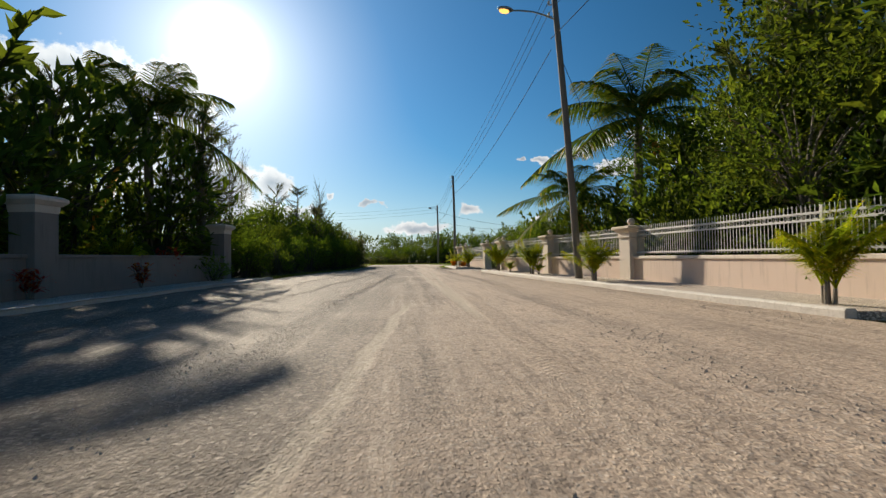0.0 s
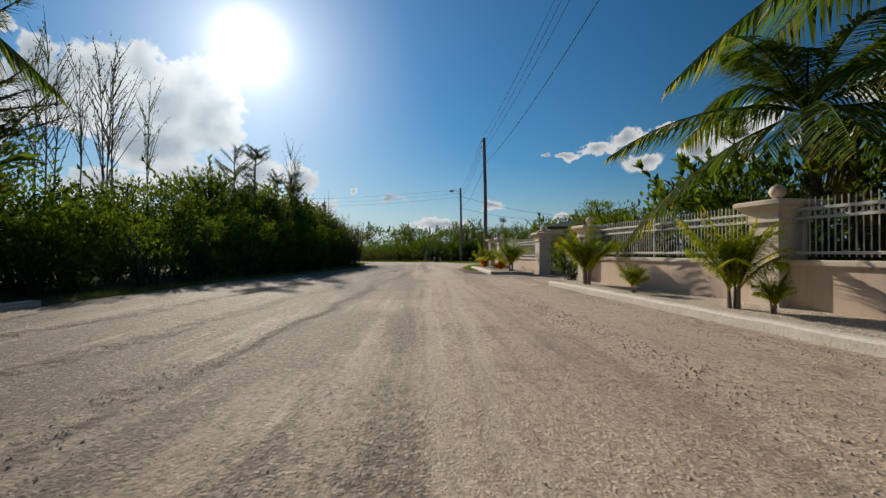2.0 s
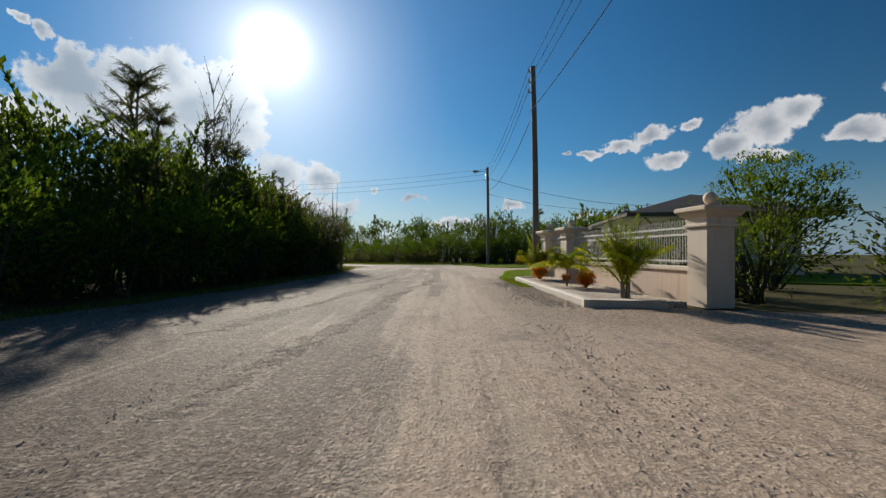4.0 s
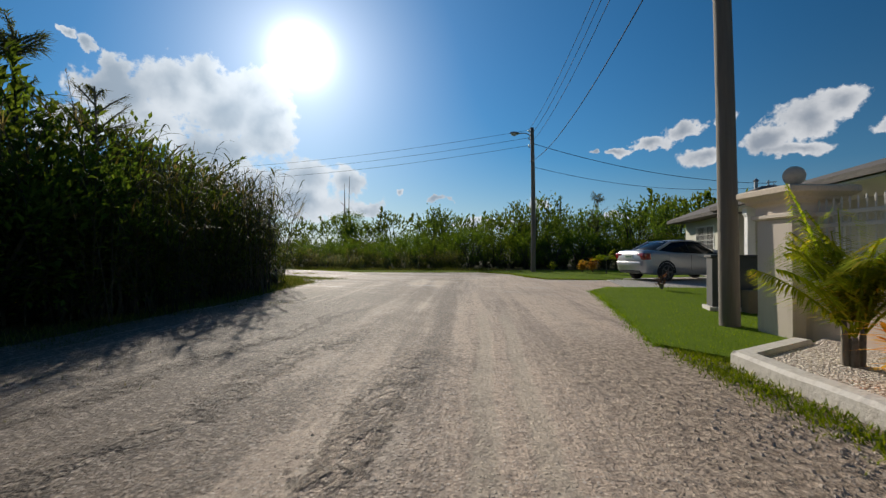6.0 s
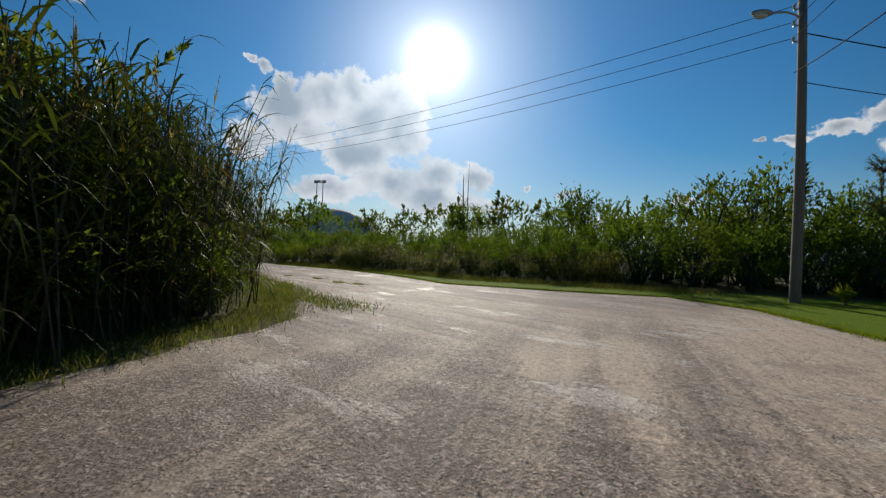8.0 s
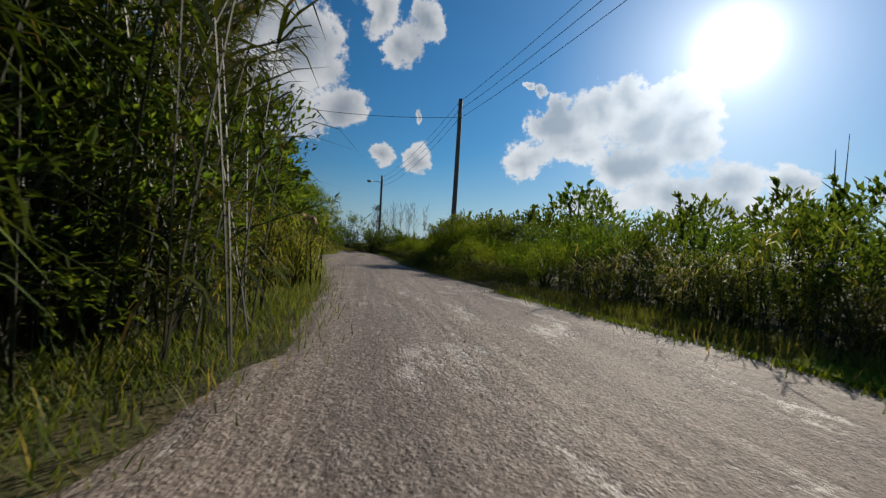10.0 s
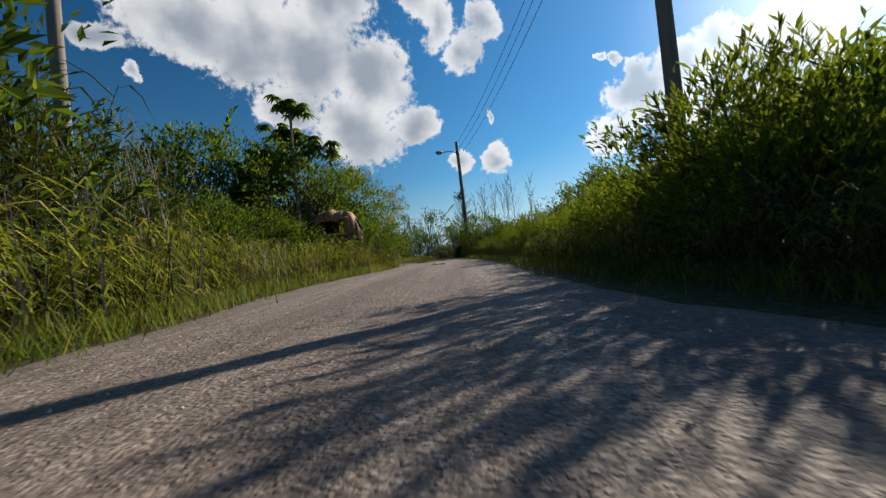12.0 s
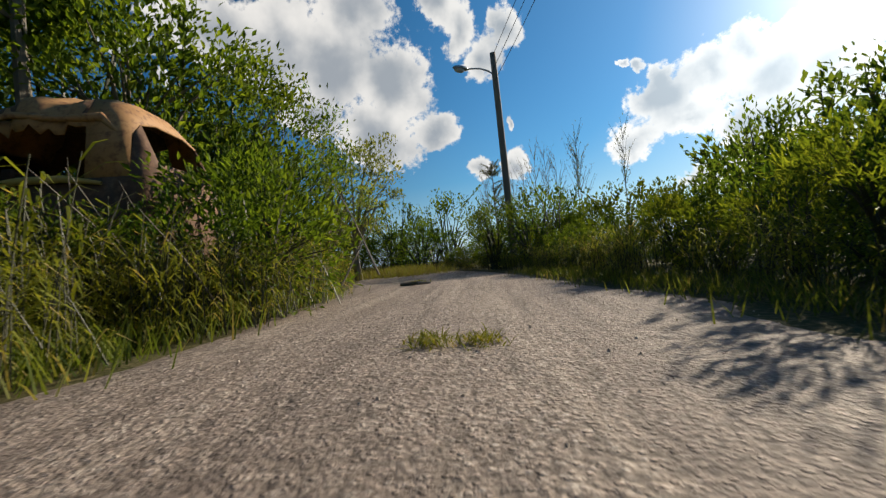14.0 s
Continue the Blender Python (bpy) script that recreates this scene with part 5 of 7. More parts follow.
            part("rim", rim, M["rim"], wheel, "alloy spokes")
            aa = np.linspace(0, 2 * math.pi, 25)
            v, f = tube_arrays(np.stack([0.215 * np.cos(aa), 0.215 * np.sin(aa), np.full(25, 0.09)], 1), 0.014, 6)
            link_mesh("rim_edge", v, f, M["rim"], wheel, smooth=True)
            aa = np.linspace(-0.15, math.pi + 0.15, 20)
            v, f = tube_arrays(np.stack([x + 0.36 * np.cos(aa), np.full(20, 0.885 * sgn), 0.318 + 0.36 * np.sin(aa)], 1), 0.035, 6)
            link_mesh("wheel_arch", v, f, M["tyre"], car, "dark wheel arch", smooth=True)
    part("bumper_lip", boxed(-0.035, 0.1, -0.72, 0.72, 0.5, 0.66, bevel=0.03), M["paint"], car, smooth=True)
    part("lower_apron", boxed(0.02, 0.2, -0.6, 0.6, 0.26, 0.36, bevel=0.02), M["tyre"], car)
    plate = part("number_plate", boxed(-0.02, 0.012, -0.24, 0.24, 0.76, 0.9, bevel=0.006), M["plate"], car, "pale green number plate")
    part("plate_bar", boxed(-0.026, -0.021, -0.18, 0.18, 0.8, 0.86), M["plate_bar"], plate)
    for x in (1.02, 1.98, 3.0):
        v, f = tube_arrays([(x, -0.916, 0.35), (x + 0.02, -0.915, 0.6), (x + 0.03, -0.895, 0.9)], 0.004, 4)
        link_mesh("door_seam", v, f, M["tyre"], car)
    return car


build_car(Matrix.Translation((1.12, 58.6, 0.02)) @ Matrix.Rotation(radians(24), 4, "Z") @ Matrix.Diagonal((1, 1, 1.09, 1)))

# ---- plants ----
rng = np.random.default_rng(7)
DOWN = np.array([0, 0, -1.0])


def sphere_dirs(r, n):
    v = r.normal(size=(n, 3))
    return unit(v)


def shrub(name, seed, width, height, mat, leaf=(0.11, 0.05), count=2600, clumps=26, label="", category="shrub", group="", low=0.08, spiky=0.0, lean=0.0, skirt=0.75):
    """A rounded bush: stems that fork from the ground, and clumps of leaves with gaps between them."""
    r = np.random.default_rng(seed)
    root = thing(name, Matrix(), label, category, group)
    d = sphere_dirs(r, clumps)
    rad = r.uniform(0.45, 1.0, clumps) ** 0.6
    cen = np.stack([d[:, 0] * rad * width / 2, d[:, 1] * rad * width / 2, height * (low + (1 - low) * (0.5 + 0.5 * d[:, 2] * rad))], 1)
    flare = np.where(d[:, 2] < 0, 1 + skirt * (0.55 + 0.45 * rad) * (1 / np.maximum(np.hypot(d[:, 0], d[:, 1]), 0.45) - 1), 1.0)
    cen[:, :2] *= flare[:, None]
    cen[:, 0] += lean * cen[:, 2]
    size = r.uniform(0.13, 0.24, clumps) * min(width, height)
    stems = []
    for k in range(0, clumps, 2):
        a = np.array([r.normal() * 0.06 * width, r.normal() * 0.06 * width, 0])
        mid = a * 0.4 + cen[k] * 0.55 + np.array([0, 0, 0.12 * height])
        stems.append((np.array([a, mid, cen[k]]), np.array([0.022, 0.014, 0.005]) * height * 0.6))
    shoots = []
    for k in range(int(spiky)):
        b = cen[r.integers(clumps)]
        tip = b + np.array([r.normal() * 0.25, r.normal() * 0.25, r.uniform(0.25, 0.45)]) * height * 0.6
        stems.append((np.array([b, (b + tip) / 2, tip]), np.array([0.008, 0.006, 0.002]) * height * 0.6))
        s = r.uniform(0.1, 1, 26)[:, None]
        shoots.append(b + (tip - b) * s)
    v, f = tubes(stems, 3)
    tagged(link_mesh("branch_frame", v, f, M["stem"], root), kind="stuff")
    which = r.integers(0, clumps, count)
    off = sphere_dirs(r, count) * (r.uniform(0, 1, count) ** 0.5)[:, None] * size[which][:, None]
    off[:, 2] *= 0.75
    base = cen[which] + off
    if shoots:
        base = np.vstack([base] + shoots)
    base[:, 2] = np.maximum(base[:, 2], 0.03)
    n = len(base)
    out = unit(base - np.array([0, 0, height * 0.35])) + sphere_dirs(r, n) * 0.8 + np.array([0, 0, 0.15])
    up = np.array([[0, 0, 1.0]]) + sphere_dirs(r, n) * 0.6
    ln = leaf[0] * r.uniform(0.65, 1.3, n)
    v, f = leaves(base, out, up, ln, leaf[1] / leaf[0] * ln)
    tagged(link_mesh("foliage", v, f, mat, root), kind="stuff")
    return root


def cane_clump(seed, width, height, stalks, label, group, plumes=4, mat="cane", name="cane_clump"):
    r = np.random.default_rng(seed)
    root = thing(name, Matrix(), label, "cane" if mat == "cane" else "grass", group)
    tub, bases, ways, lens, pb, pw, pl = [], [], [], [], [], [], []
    for k in range(stalks):
        a = np.array([r.uniform(-0.5, 0.5) * width, r.uniform(-0.5, 0.5) * width, 0])
        lean = np.array([r.normal() * 0.12, r.normal() * 0.12, 1.0])
        h = height * r.uniform(0.62, 1.0)
        s = np.linspace(0, 1, 4)[:, None]
        pts = a + lean * h * s + np.array([[lean[0], lean[1], 0]]) * h * 0.35 * s * s
        tub.append((pts, np.linspace(0.012, 0.005, 4)))
        m = 11
        at = r.uniform(0.15, 1.0, m)
        b = a + lean * h * at[:, None] + np.array([[lean[0], lean[1], 0]]) * h * 0.35 * (at ** 2)[:, None]
        ang = r.uniform(0, 2 * math.pi, m)
        w = np.stack([np.cos(ang), np.sin(ang), r.uniform(0.5, 1.4, m)], 1)
        bases.append(b)
        ways.append(w)
        lens.append(r.uniform(0.55, 1.1, m) * (0.5 + 0.14 * height))
        if k < plumes:
            q = 26
            t = r.uniform(0, 1, q)
            tip = pts[-1] + (pts[-1] - pts[-2]) / np.linalg.norm(pts[-1] - pts[-2]) * 0.75 * t[:, None]
            ang = r.uniform(0, 6.28, q)
            pb.append(tip)
            pw.append(np.stack([np.cos(ang) * 0.5, np.sin(ang) * 0.5, np.full(q, 1.0)], 1))
            pl.append(0.28 * (1.1 - t))
            tub.append((np.array([pts[-1], tip[np.argmax(t)]]), np.array([0.005, 0.002])))
    v, f = tubes(tub, 3)
    tagged(link_mesh("stalk_mass", v, f, M["stem"], root), kind="stuff")
    b, w, ln = np.vstack(bases), np.vstack(ways), np.concatenate(lens)
    v, f = blades(b, w, ln, 0.04 if mat == "cane" else 0.028, r.uniform(0.35, 1.1, len(b)), 3 if mat == "cane" else 2)
    tagged(link_mesh("blade_mass", v, f, M[mat], root), kind="stuff")
    if plumes:
        v, f = blades(np.vstack(pb), np.vstack(pw), np.concatenate(pl), 0.014, 0.2, 2)
        tagged(link_mesh("plume_mass", v, f, M["plume"], root, "buff feathery plumes"), kind="stuff")
    return root


def needle_tree(name, seed, height, label, group="", bare=0.0, spread=0.2, mat="needle"):
    """A thin upright tree with drooping needle sprays."""
    r = np.random.default_rng(seed)
    root = thing(name, Matrix(), label, "tree", group)
    s = np.linspace(0, 1, 8)[:, None]
    wob = np.cumsum(r.normal(size=(8, 2)) * 0.025 * height * 0.3, 0)
    trunk = np.hstack([wob * s, height * s])
    trunk[0] = 0
    tub = [(trunk, np.linspace(0.016, 0.003, 8) * height * (1 - 0.68 * bare))]
    bases, ways, lens = [], [], []
    limbs = 42 if bare < 0.5 else 16
    for k in range(limbs):
        t = r.uniform(0.2 + 0.2 * bare, 0.98)
        p = np.array([np.interp(t, s[:, 0], trunk[:, i]) for i in range(3)])
        a = r.uniform(0, 6.28)
        ln = height * spread * (1.15 - t) * r.uniform(0.7, 1.3) + 0.25
        e = p + np.array([math.cos(a) * ln, math.sin(a) * ln, ln * (r.uniform(0.3, 1.1) if bare < 0.5 else r.uniform(1.6, 3.0))])
        tub.append((np.array([p, (p + e) / 2 + np.array([0, 0, 0.06 * ln]), e]), np.array([0.005, 0.0035, 0.0015]) * height * (1 - 0.6 * bare)))
        m = int((115 - 112 * bare) * (0.5 + ln / (height * spread + 0.3))) + 1
        q = r.uniform(0.15, 1.05, m)[:, None]
        bases.append(p + (e - p) * q + r.normal(size=(m, 3)) * 0.05)
        w = sphere_dirs(r, m) * 0.7 + (e - p) / ln * 0.9
        ways.append(w)
        lens.append(r.uniform(0.12, 0.32, m) * (0.6 + 0.06 * height))
    v, f = tubes(tub, 5)
    tagged(link_mesh("branch_frame", v, f, M["bark"], root), kind="stuff")
    b, w, ln = np.vstack(bases), np.vstack(ways), np.concatenate(lens)
    v, f = blades(b, w, ln, 0.018 + 0.002 * height, 0.45, 1, start=1.0)
    tagged(link_mesh("needle_mass", v, f, M[mat], root), kind="stuff")
    return root


def frond_arrays(r, start, way, length, droop, leaflet, pairs, width, hang=0.5):
    """A feather frond: its midrib points, and leaflet bases, ways and lengths."""
    way = way / np.linalg.norm(way)
    s = np.linspace(0, 1, 9)[:, None]
    rib = start + way * length * s + DOWN * droop * length * s ** 2
    t = np.linspace(0.12, 0.99, pairs)
    p = np.stack([np.interp(t, s[:, 0], rib[:, i]) for i in range(3)], 1)
    tan = unit(np.gradient(p, axis=0))
    side = unit(np.cross(tan, np.array([[0, 0, 1.0]])))
    ln = leaflet * np.sin(np.clip(t * 1.02, 0, 1) * math.pi * 0.82 + 0.42) ** 0.8 * r.uniform(0.85, 1.1, pairs)
    bases = np.vstack([p, p])
    ways = np.vstack([side + tan * 0.75, -side + tan * 0.75]) + DOWN * hang * 0.3 + r.normal(size=(2 * pairs, 3)) * 0.07
    return rib, bases, ways, np.concatenate([ln, ln])


def coconut_palm(seed, height, frond, count, label, lean=(0.0, 0.0), dead=2):
    r = np.random.default_rng(seed)
    root = thing("coconut_palm", Matrix(), label, "palm", "coconut palms")
    s = np.linspace(0, 1, 14)[:, None]
    trunk = np.hstack([lean[0] * s ** 1.5, lean[1] * s ** 1.5, height * s])
    rad = np.linspace(0.2, 0.11, 14) + 0.008 * (np.arange(14) % 2)
    v, f = tube_arrays(trunk, rad, 10)
    link_mesh("trunk", v, f, M["palm_bark"], root, "grey ringed trunk", smooth=True)
    top = trunk[-1]
    for k in range(count + dead):
        a = 2.399 * k + r.normal() * 0.15
        up = 2.3 - 2.7 * (k / count) + r.normal() * 0.12 if k < count else -1.6
        way = np.array([math.cos(a), math.sin(a), up])
        rib, b, w, ln = frond_arrays(r, top, way, frond * r.uniform(0.85, 1.1), (0.55 if k < count else 0.25) + 0.1 * r.normal(), frond * 0.27, 52, 0.04)
        tv, tf = tube_arrays(rib, np.linspace(0.028, 0.006, 9), 5)
        lv, lf = blades(b, w, ln, 0.065, 0.42, 2)
        v, f = join((tv, tf), (lv, lf))
        link_mesh("frond", v, f, M["palm"] if k < count else M["dry_palm"], root, "" if k < count else "dry hanging frond")
    return root


def small_palm(seed, height, count, label, stems=4, tall_stem=(0.12, 0.24), name="areca_palm"):
    """A clumping ornamental palm with arching yellow-green fronds."""
    r = np.random.default_rng(seed)
    root = thing(name, Matrix(), label, "palm", "ornamental palms")
    tub = []
    for k in range(stems):
        a = 6.28 * k / stems + r.normal() * 0.3
        b = np.array([math.cos(a), math.sin(a), 0]) * (0.06 if stems > 1 else 0.0)
        e = b * 1.3 + np.array([0, 0, height * r.uniform(*tall_stem)])
        tub.append((np.array([b, (b + e) / 2, e]), np.array([0.035, 0.028, 0.02])))
    v, f = tubes(tub, 7)
    tagged(link_mesh("branch_frame", v, f, M["palm_bark"], root, smooth=True), kind="stuff")
    for k in range(count):
        st = tub[k % stems][0][-1]
        a = 2.399 * k + r.normal() * 0.2
        up = r.uniform(1.2, 4.5) if stems > 1 else r.uniform(0.7, 2.9)
        way = np.array([math.cos(a), math.sin(a), up])
        ln = height * r.uniform(0.6, 0.9)
        rib, b, w, leaf = frond_arrays(r, st, way, ln, (0.34 if stems > 1 else 0.62) + 0.1 * r.normal(), height * 0.2, 46, 0.03, 0.6)
        tv, tf = tube_arrays(rib, np.linspace(0.012, 0.004, 9), 4)
        lv, lf = blades(b, w, leaf, 0.027, 0.45, 2)
        v, f = join((tv, tf), (lv, lf))
        link_mesh("frond", v, f, M["areca"], root)
    return root


def rosette(name, seed, height, mat, count, label, group="", leaf_width=0.085):
    """A low bush of broad stiff leaves."""
    r = np.random.default_rng(seed)
    root = thing(name, Matrix(), label, "shrub", group)
    tub, b, w = [], [], []
    for k in range(9):
        a = 6.28 * k / 9
        tip = np.array([math.cos(a) * 0.32 * height * r.uniform(0.3, 1), math.sin(a) * 0.32 * height * r.uniform(0.3, 1), height * r.uniform(0.45, 0.85)])
        tub.append((np.array([tip * 0.1, tip * 0.6, tip]), np.array([0.014, 0.011, 0.006])))
        m = count // 9
        q = r.uniform(0.3, 1.0, m)[:, None]
        b.append(tip * q + r.normal(size=(m, 3)) * 0.03)
        ang = r.uniform(0, 6.28, m)
        w.append(np.stack([np.cos(ang), np.sin(ang), r.uniform(0.1, 1.2, m)], 1))
    v, f = tubes(tub, 5)
    tagged(link_mesh("branch_frame", v, f, M["bark"], root), kind="stuff")
    b, w = np.vstack(b), np.vstack(w)
    v, f = blades(b, w, height * 0.34 * r.uniform(0.7, 1.2, len(b)), height * leaf_width, 0.35, 3, start=0.3)
    tagged(link_mesh("foliage", v, f, mat, root), kind="stuff")
    return root


def umbrella_tree(seed, height, label):
    """A slim tree with a few limbs that end in parasols of big lobed leaves."""
    r = np.random.default_rng(seed)
    root = thing("parasol_tree", Matrix(), label, "tree")
    tub = [(np.array([(0, 0, 0), (0.05, 0, height * 0.5), (0.15, 0.1, height * 0.93)]), np.array([0.09, 0.07, 0.045]))]
    tips = [np.array([0.15, 0.1, height * 0.95])]
    for k in range(5):
        a, t = r.uniform(0, 6.28), r.uniform(0.55, 0.85)
        p = np.array([0.12 * t, 0.08 * t, height * t])
        e = p + np.array([math.cos(a) * 0.9, math.sin(a) * 0.9, 0.9 * r.uniform(0.5, 1)])
        tub.append((np.array([p, (p + e) / 2 + DOWN * 0.08, e]), np.array([0.045, 0.035, 0.025])))
        tips.append(e)
    b, w, L = [], [], []
    for e in tips:
        for k in range(26):
            a = r.uniform(0, 6.28)
            stalk = np.array([math.cos(a), math.sin(a), r.uniform(-0.2, 0.7)]) * r.uniform(0.3, 0.62)
            c = e + stalk
            tub.append((np.array([e, c]), np.array([0.01, 0.006])))
            for q in range(9):
                aa = 6.28 * q / 9
                b.append(c)
                w.append([math.cos(aa), math.sin(aa), -0.25 + 0.1 * r.normal()])
                L.append(r.uniform(0.26, 0.38))
    v, f = tubes(tub, 6)
    link_mesh("trunk", v, f, M["bark"], root, "pale slim trunk")
    v, f = blades(np.array(b), np.array(w), np.array(L), 0.16, 0.4, 2, start=0.2)
    link_mesh("crown", v, f, M["bush"], root)
    return root


def broad_tree(seed, height, width, label, mat, leaf=(0.15, 0.072), count=6000, clumps=60, trunk=0.35, group=""):
    r = np.random.default_rng(seed)
    root = thing("garden_tree", Matrix(), label, "tree", group)
    d = sphere_dirs(r, clumps)
    rad = r.uniform(0.3, 1.0, clumps) ** 0.5
    low = height * trunk
    cen = np.stack([d[:, 0] * rad * width / 2, d[:, 1] * rad * width / 2, low + (height - low) * (0.5 + 0.5 * d[:, 2] * rad)], 1)
    tub = [(np.array([(0, 0, 0), (0.05, 0.03, low * 0.6), (0.0, 0.05, low * 1.3)]), np.array([0.17, 0.13, 0.1]) * height / 6)]
    for k in range(0, clumps, 2):
        a = np.array([0, 0.04, low * r.uniform(0.8, 1.3)])
        mid = (a + cen[k]) / 2 + np.array([0, 0, 0.08 * height])
        tub.append((np.array([a, mid, cen[k]]), np.array([0.05, 0.03, 0.008]) * height / 6))
    v, f = tubes(tub, 6)
    link_mesh("trunk", v, f, M["bark"], root)
    which = r.integers(0, clumps, count)
    size = r.uniform(0.1, 0.19, clumps) * width
    off = sphere_dirs(r, count) * (r.uniform(0, 1, count) ** 0.5)[:, None] * size[which][:, None]
    off[:, 2] *= 0.6
    base = cen[which] + off
    out = unit(base - np.array([0, 0, low])) + sphere_dirs(r, count) * 0.9
    ln = leaf[0] * r.uniform(0.65, 1.3, count)
    v, f = leaves(base, out, np.array([[0, 0, 1.0]]) + sphere_dirs(r, count) * 0.6, ln, leaf[1] / leaf[0] * ln)
    link_mesh("crown", v, f, mat, root)
    return root


def put(kind, x, y, scale=1.0, turn=None, z=0.0, sz=None):
    """Places a copy of a kind of plant (the first call moves the plant itself)."""
    turn = rng.uniform(0, 360) if turn is None else turn
    m = Matrix.Translation((x, y, z)) @ Matrix.Rotation(radians(turn), 4, "Z")
    s = (scale, scale, scale if sz is None else sz)
    if not kind.get("used"):
        kind["used"] = True
        ob = kind["ob"]
        ob.matrix_basis = m @ Matrix.Diagonal((*s, 1))
    else:
        ob = copy_thing(kind["ob"], m)
        ob.scale = s
    return ob


def kinds(*obs):
    return [{"ob": o} for o in obs]


THICKET = "roadside thicket"
bush = kinds(*[shrub("leafy_bush", 20 + i, 2.6, 2.6, M["bush"], (0.13, 0.062), 1650, 40, "dense green leafy bush of the roadside thicket", "shrub", THICKET, spiky=s)
               for i, s in enumerate((0, 5, 9))])
dark = kinds(*[shrub("dark_bush", 30 + i, 3.0, 3.4, M["bush_dark"], (0.16, 0.07), 1350, 40, "tall dark green bush of the roadside thicket", "shrub", THICKET, spiky=s)
               for i, s in enumerate((4, 12))])
bright = kinds(*[shrub("bright_bush", 40 + i, 2.0, 1.9, M["bush_bright"], (0.115, 0.06), 1700, 36, "bright green leafy bush beside the road", "shrub", THICKET, spiky=s)
                 for i, s in enumerate((2, 6))])
back = kinds(*[shrub("back_bush", 34 + i, 3.0, 3.4, M["bush_dark"], (0.26, 0.115), 620, 24, "dark green bush deep in the thicket", "shrub", THICKET, spiky=s)
              for i, s in enumerate((3, 8))])
feather = kinds(*[shrub("feathery_bush", 37 + i, 2.4, 2.5, M["feather"], (0.17, 0.034), 2300, 40, "yellow-green bush with fine feathery leaves leaning over the road", "shrub", THICKET, spiky=s)
                  for i, s in enumerate((8, 16))])
cane = kinds(*[cane_clump(50 + i, 1.5, 3.3, 34, "tall green cane grass with buff plumes", "cane thicket", p) for i, p in enumerate((3, 0, 5))])
tall = kinds(*[cane_clump(60 + i, 1.3, 1.5, 42, "waist-high wild grass at the road's edge", "wild grass", 0, "wild", "wild_grass_clump") for i in range(2)])
needle = kinds(*[needle_tree("needle_tree", 70 + i, 7.0, "feathery green needle tree above the thicket", "needle trees", b, sp) for i, (b, sp) in enumerate(((0.0, 0.22), (0.1, 0.26)))])
thin = kinds(*[needle_tree("bare_sapling", 80 + i, 6.0, "thin nearly bare grey sapling behind the thicket", "bare saplings", 0.95, 0.12) for i in range(2)])
short_palm = kinds(coconut_palm(91, 3.9, 3.7, 22, "short coconut palm with upright dark fronds", (0.2, -0.1), 1))
palms = kinds(coconut_palm(90, 5.2, 3.7, 26, "coconut palm with arching dark green fronds behind a wall", (0.3, 0.2), 1))
areca = kinds(*[small_palm(100 + i, 1.85, 36, "small ornamental palm with yellow-green fronds in gravel bed", s) for i, s in enumerate((6, 7, 5))])
young_palm = kinds(small_palm(104, 1.5, 12, "young single-stemmed palm with arching fronds", 1, (0.5, 0.52), "young_palm"))
croton = kinds(rosette("croton", 110, 0.62, M["croton"], 720, "orange croton bush in a gravel bed", "croton bushes", 0.055))
bed_palm = kinds(small_palm(105, 1.9, 16, "young single-stemmed palm with drooping fronds in gravel bed", 1, (0.26, 0.28), "young_palm"))
golden = kinds(rosette("golden_croton", 113, 0.8, M["golden"], 300, "golden brown leafed bush on the lawn", "croton bushes"))
cordyline = kinds(rosette("cordyline", 111, 0.6, M["dark_red"], 60, "small dark red leafed plant on the lawn"))
red = kinds(rosette("red_croton", 112, 1.0, M["red_leaf"], 190, "dark red leafed bush beside a grey wall", "croton bushes"))
parasol = kinds(umbrella_tree(120, 6.0, "slim tree with parasols of big lobed leaves"))
gtree = kinds(broad_tree(130, 7.0, 6.5, "broad garden tree with small dark green leaves", M["bush_dark"], group="garden trees"),
              broad_tree(131, 6.0, 5.0, "broad garden tree with yellowish green leaves", M["bush_bright"], count=4600, group="garden trees"))

pale_tree = kinds(broad_tree(132, 5.6, 3.6, "slim open tree with pale small leaves where the road ends", M["pale_leaf"], leaf=(0.16, 0.06), count=2600, clumps=46, trunk=0.2, group="garden trees"))

# the gravel beds on the house side
for x, y, s, k in ((6.85, 13.4, 1.05, 0), (5.35, 20.3, 0.95, 1), (4.25, 25.9, 1.02, 2), (4.45, 25.3, 0.42, 1), (3.15, 31.0, 1.1, 0), (1.5, 38.95, 1.05, 1), (0.25, 45.35, 0.95, 0)):
    put(areca[k], x, y, s, z=0.09)
put(areca[2], 3.55, 28.4, 0.45, z=0.09)
for x, y, s in ((1.1, 41.1, 0.95), (0.2, 44.4, 1.0), (0.9, 43.3, 0.55)):
    put(croton[0], x, y, 1.3 * s, z=0.09, sz=s)
put(cordyline[0], 1.0, 53.8, 1.0, z=0.03)
for x, y, s in ((0.0, 64.3, 0.95), (0.55, 64.5, 1.1)):
    put(golden[0], x, y, s, z=0.03)
put(bed_palm[0], 0.75, 42.0, 0.88, z=0.09)
put(young_palm[0], 1.1, 63.7, 0.85, z=0.03)
put(areca[1], -1.4, 65.6, 0.35, z=0.03)
put(areca[0], 6.6, 58.9, 0.8, z=0.16)
put(areca[1], 4.6, 55.6, 0.9, z=0.03)

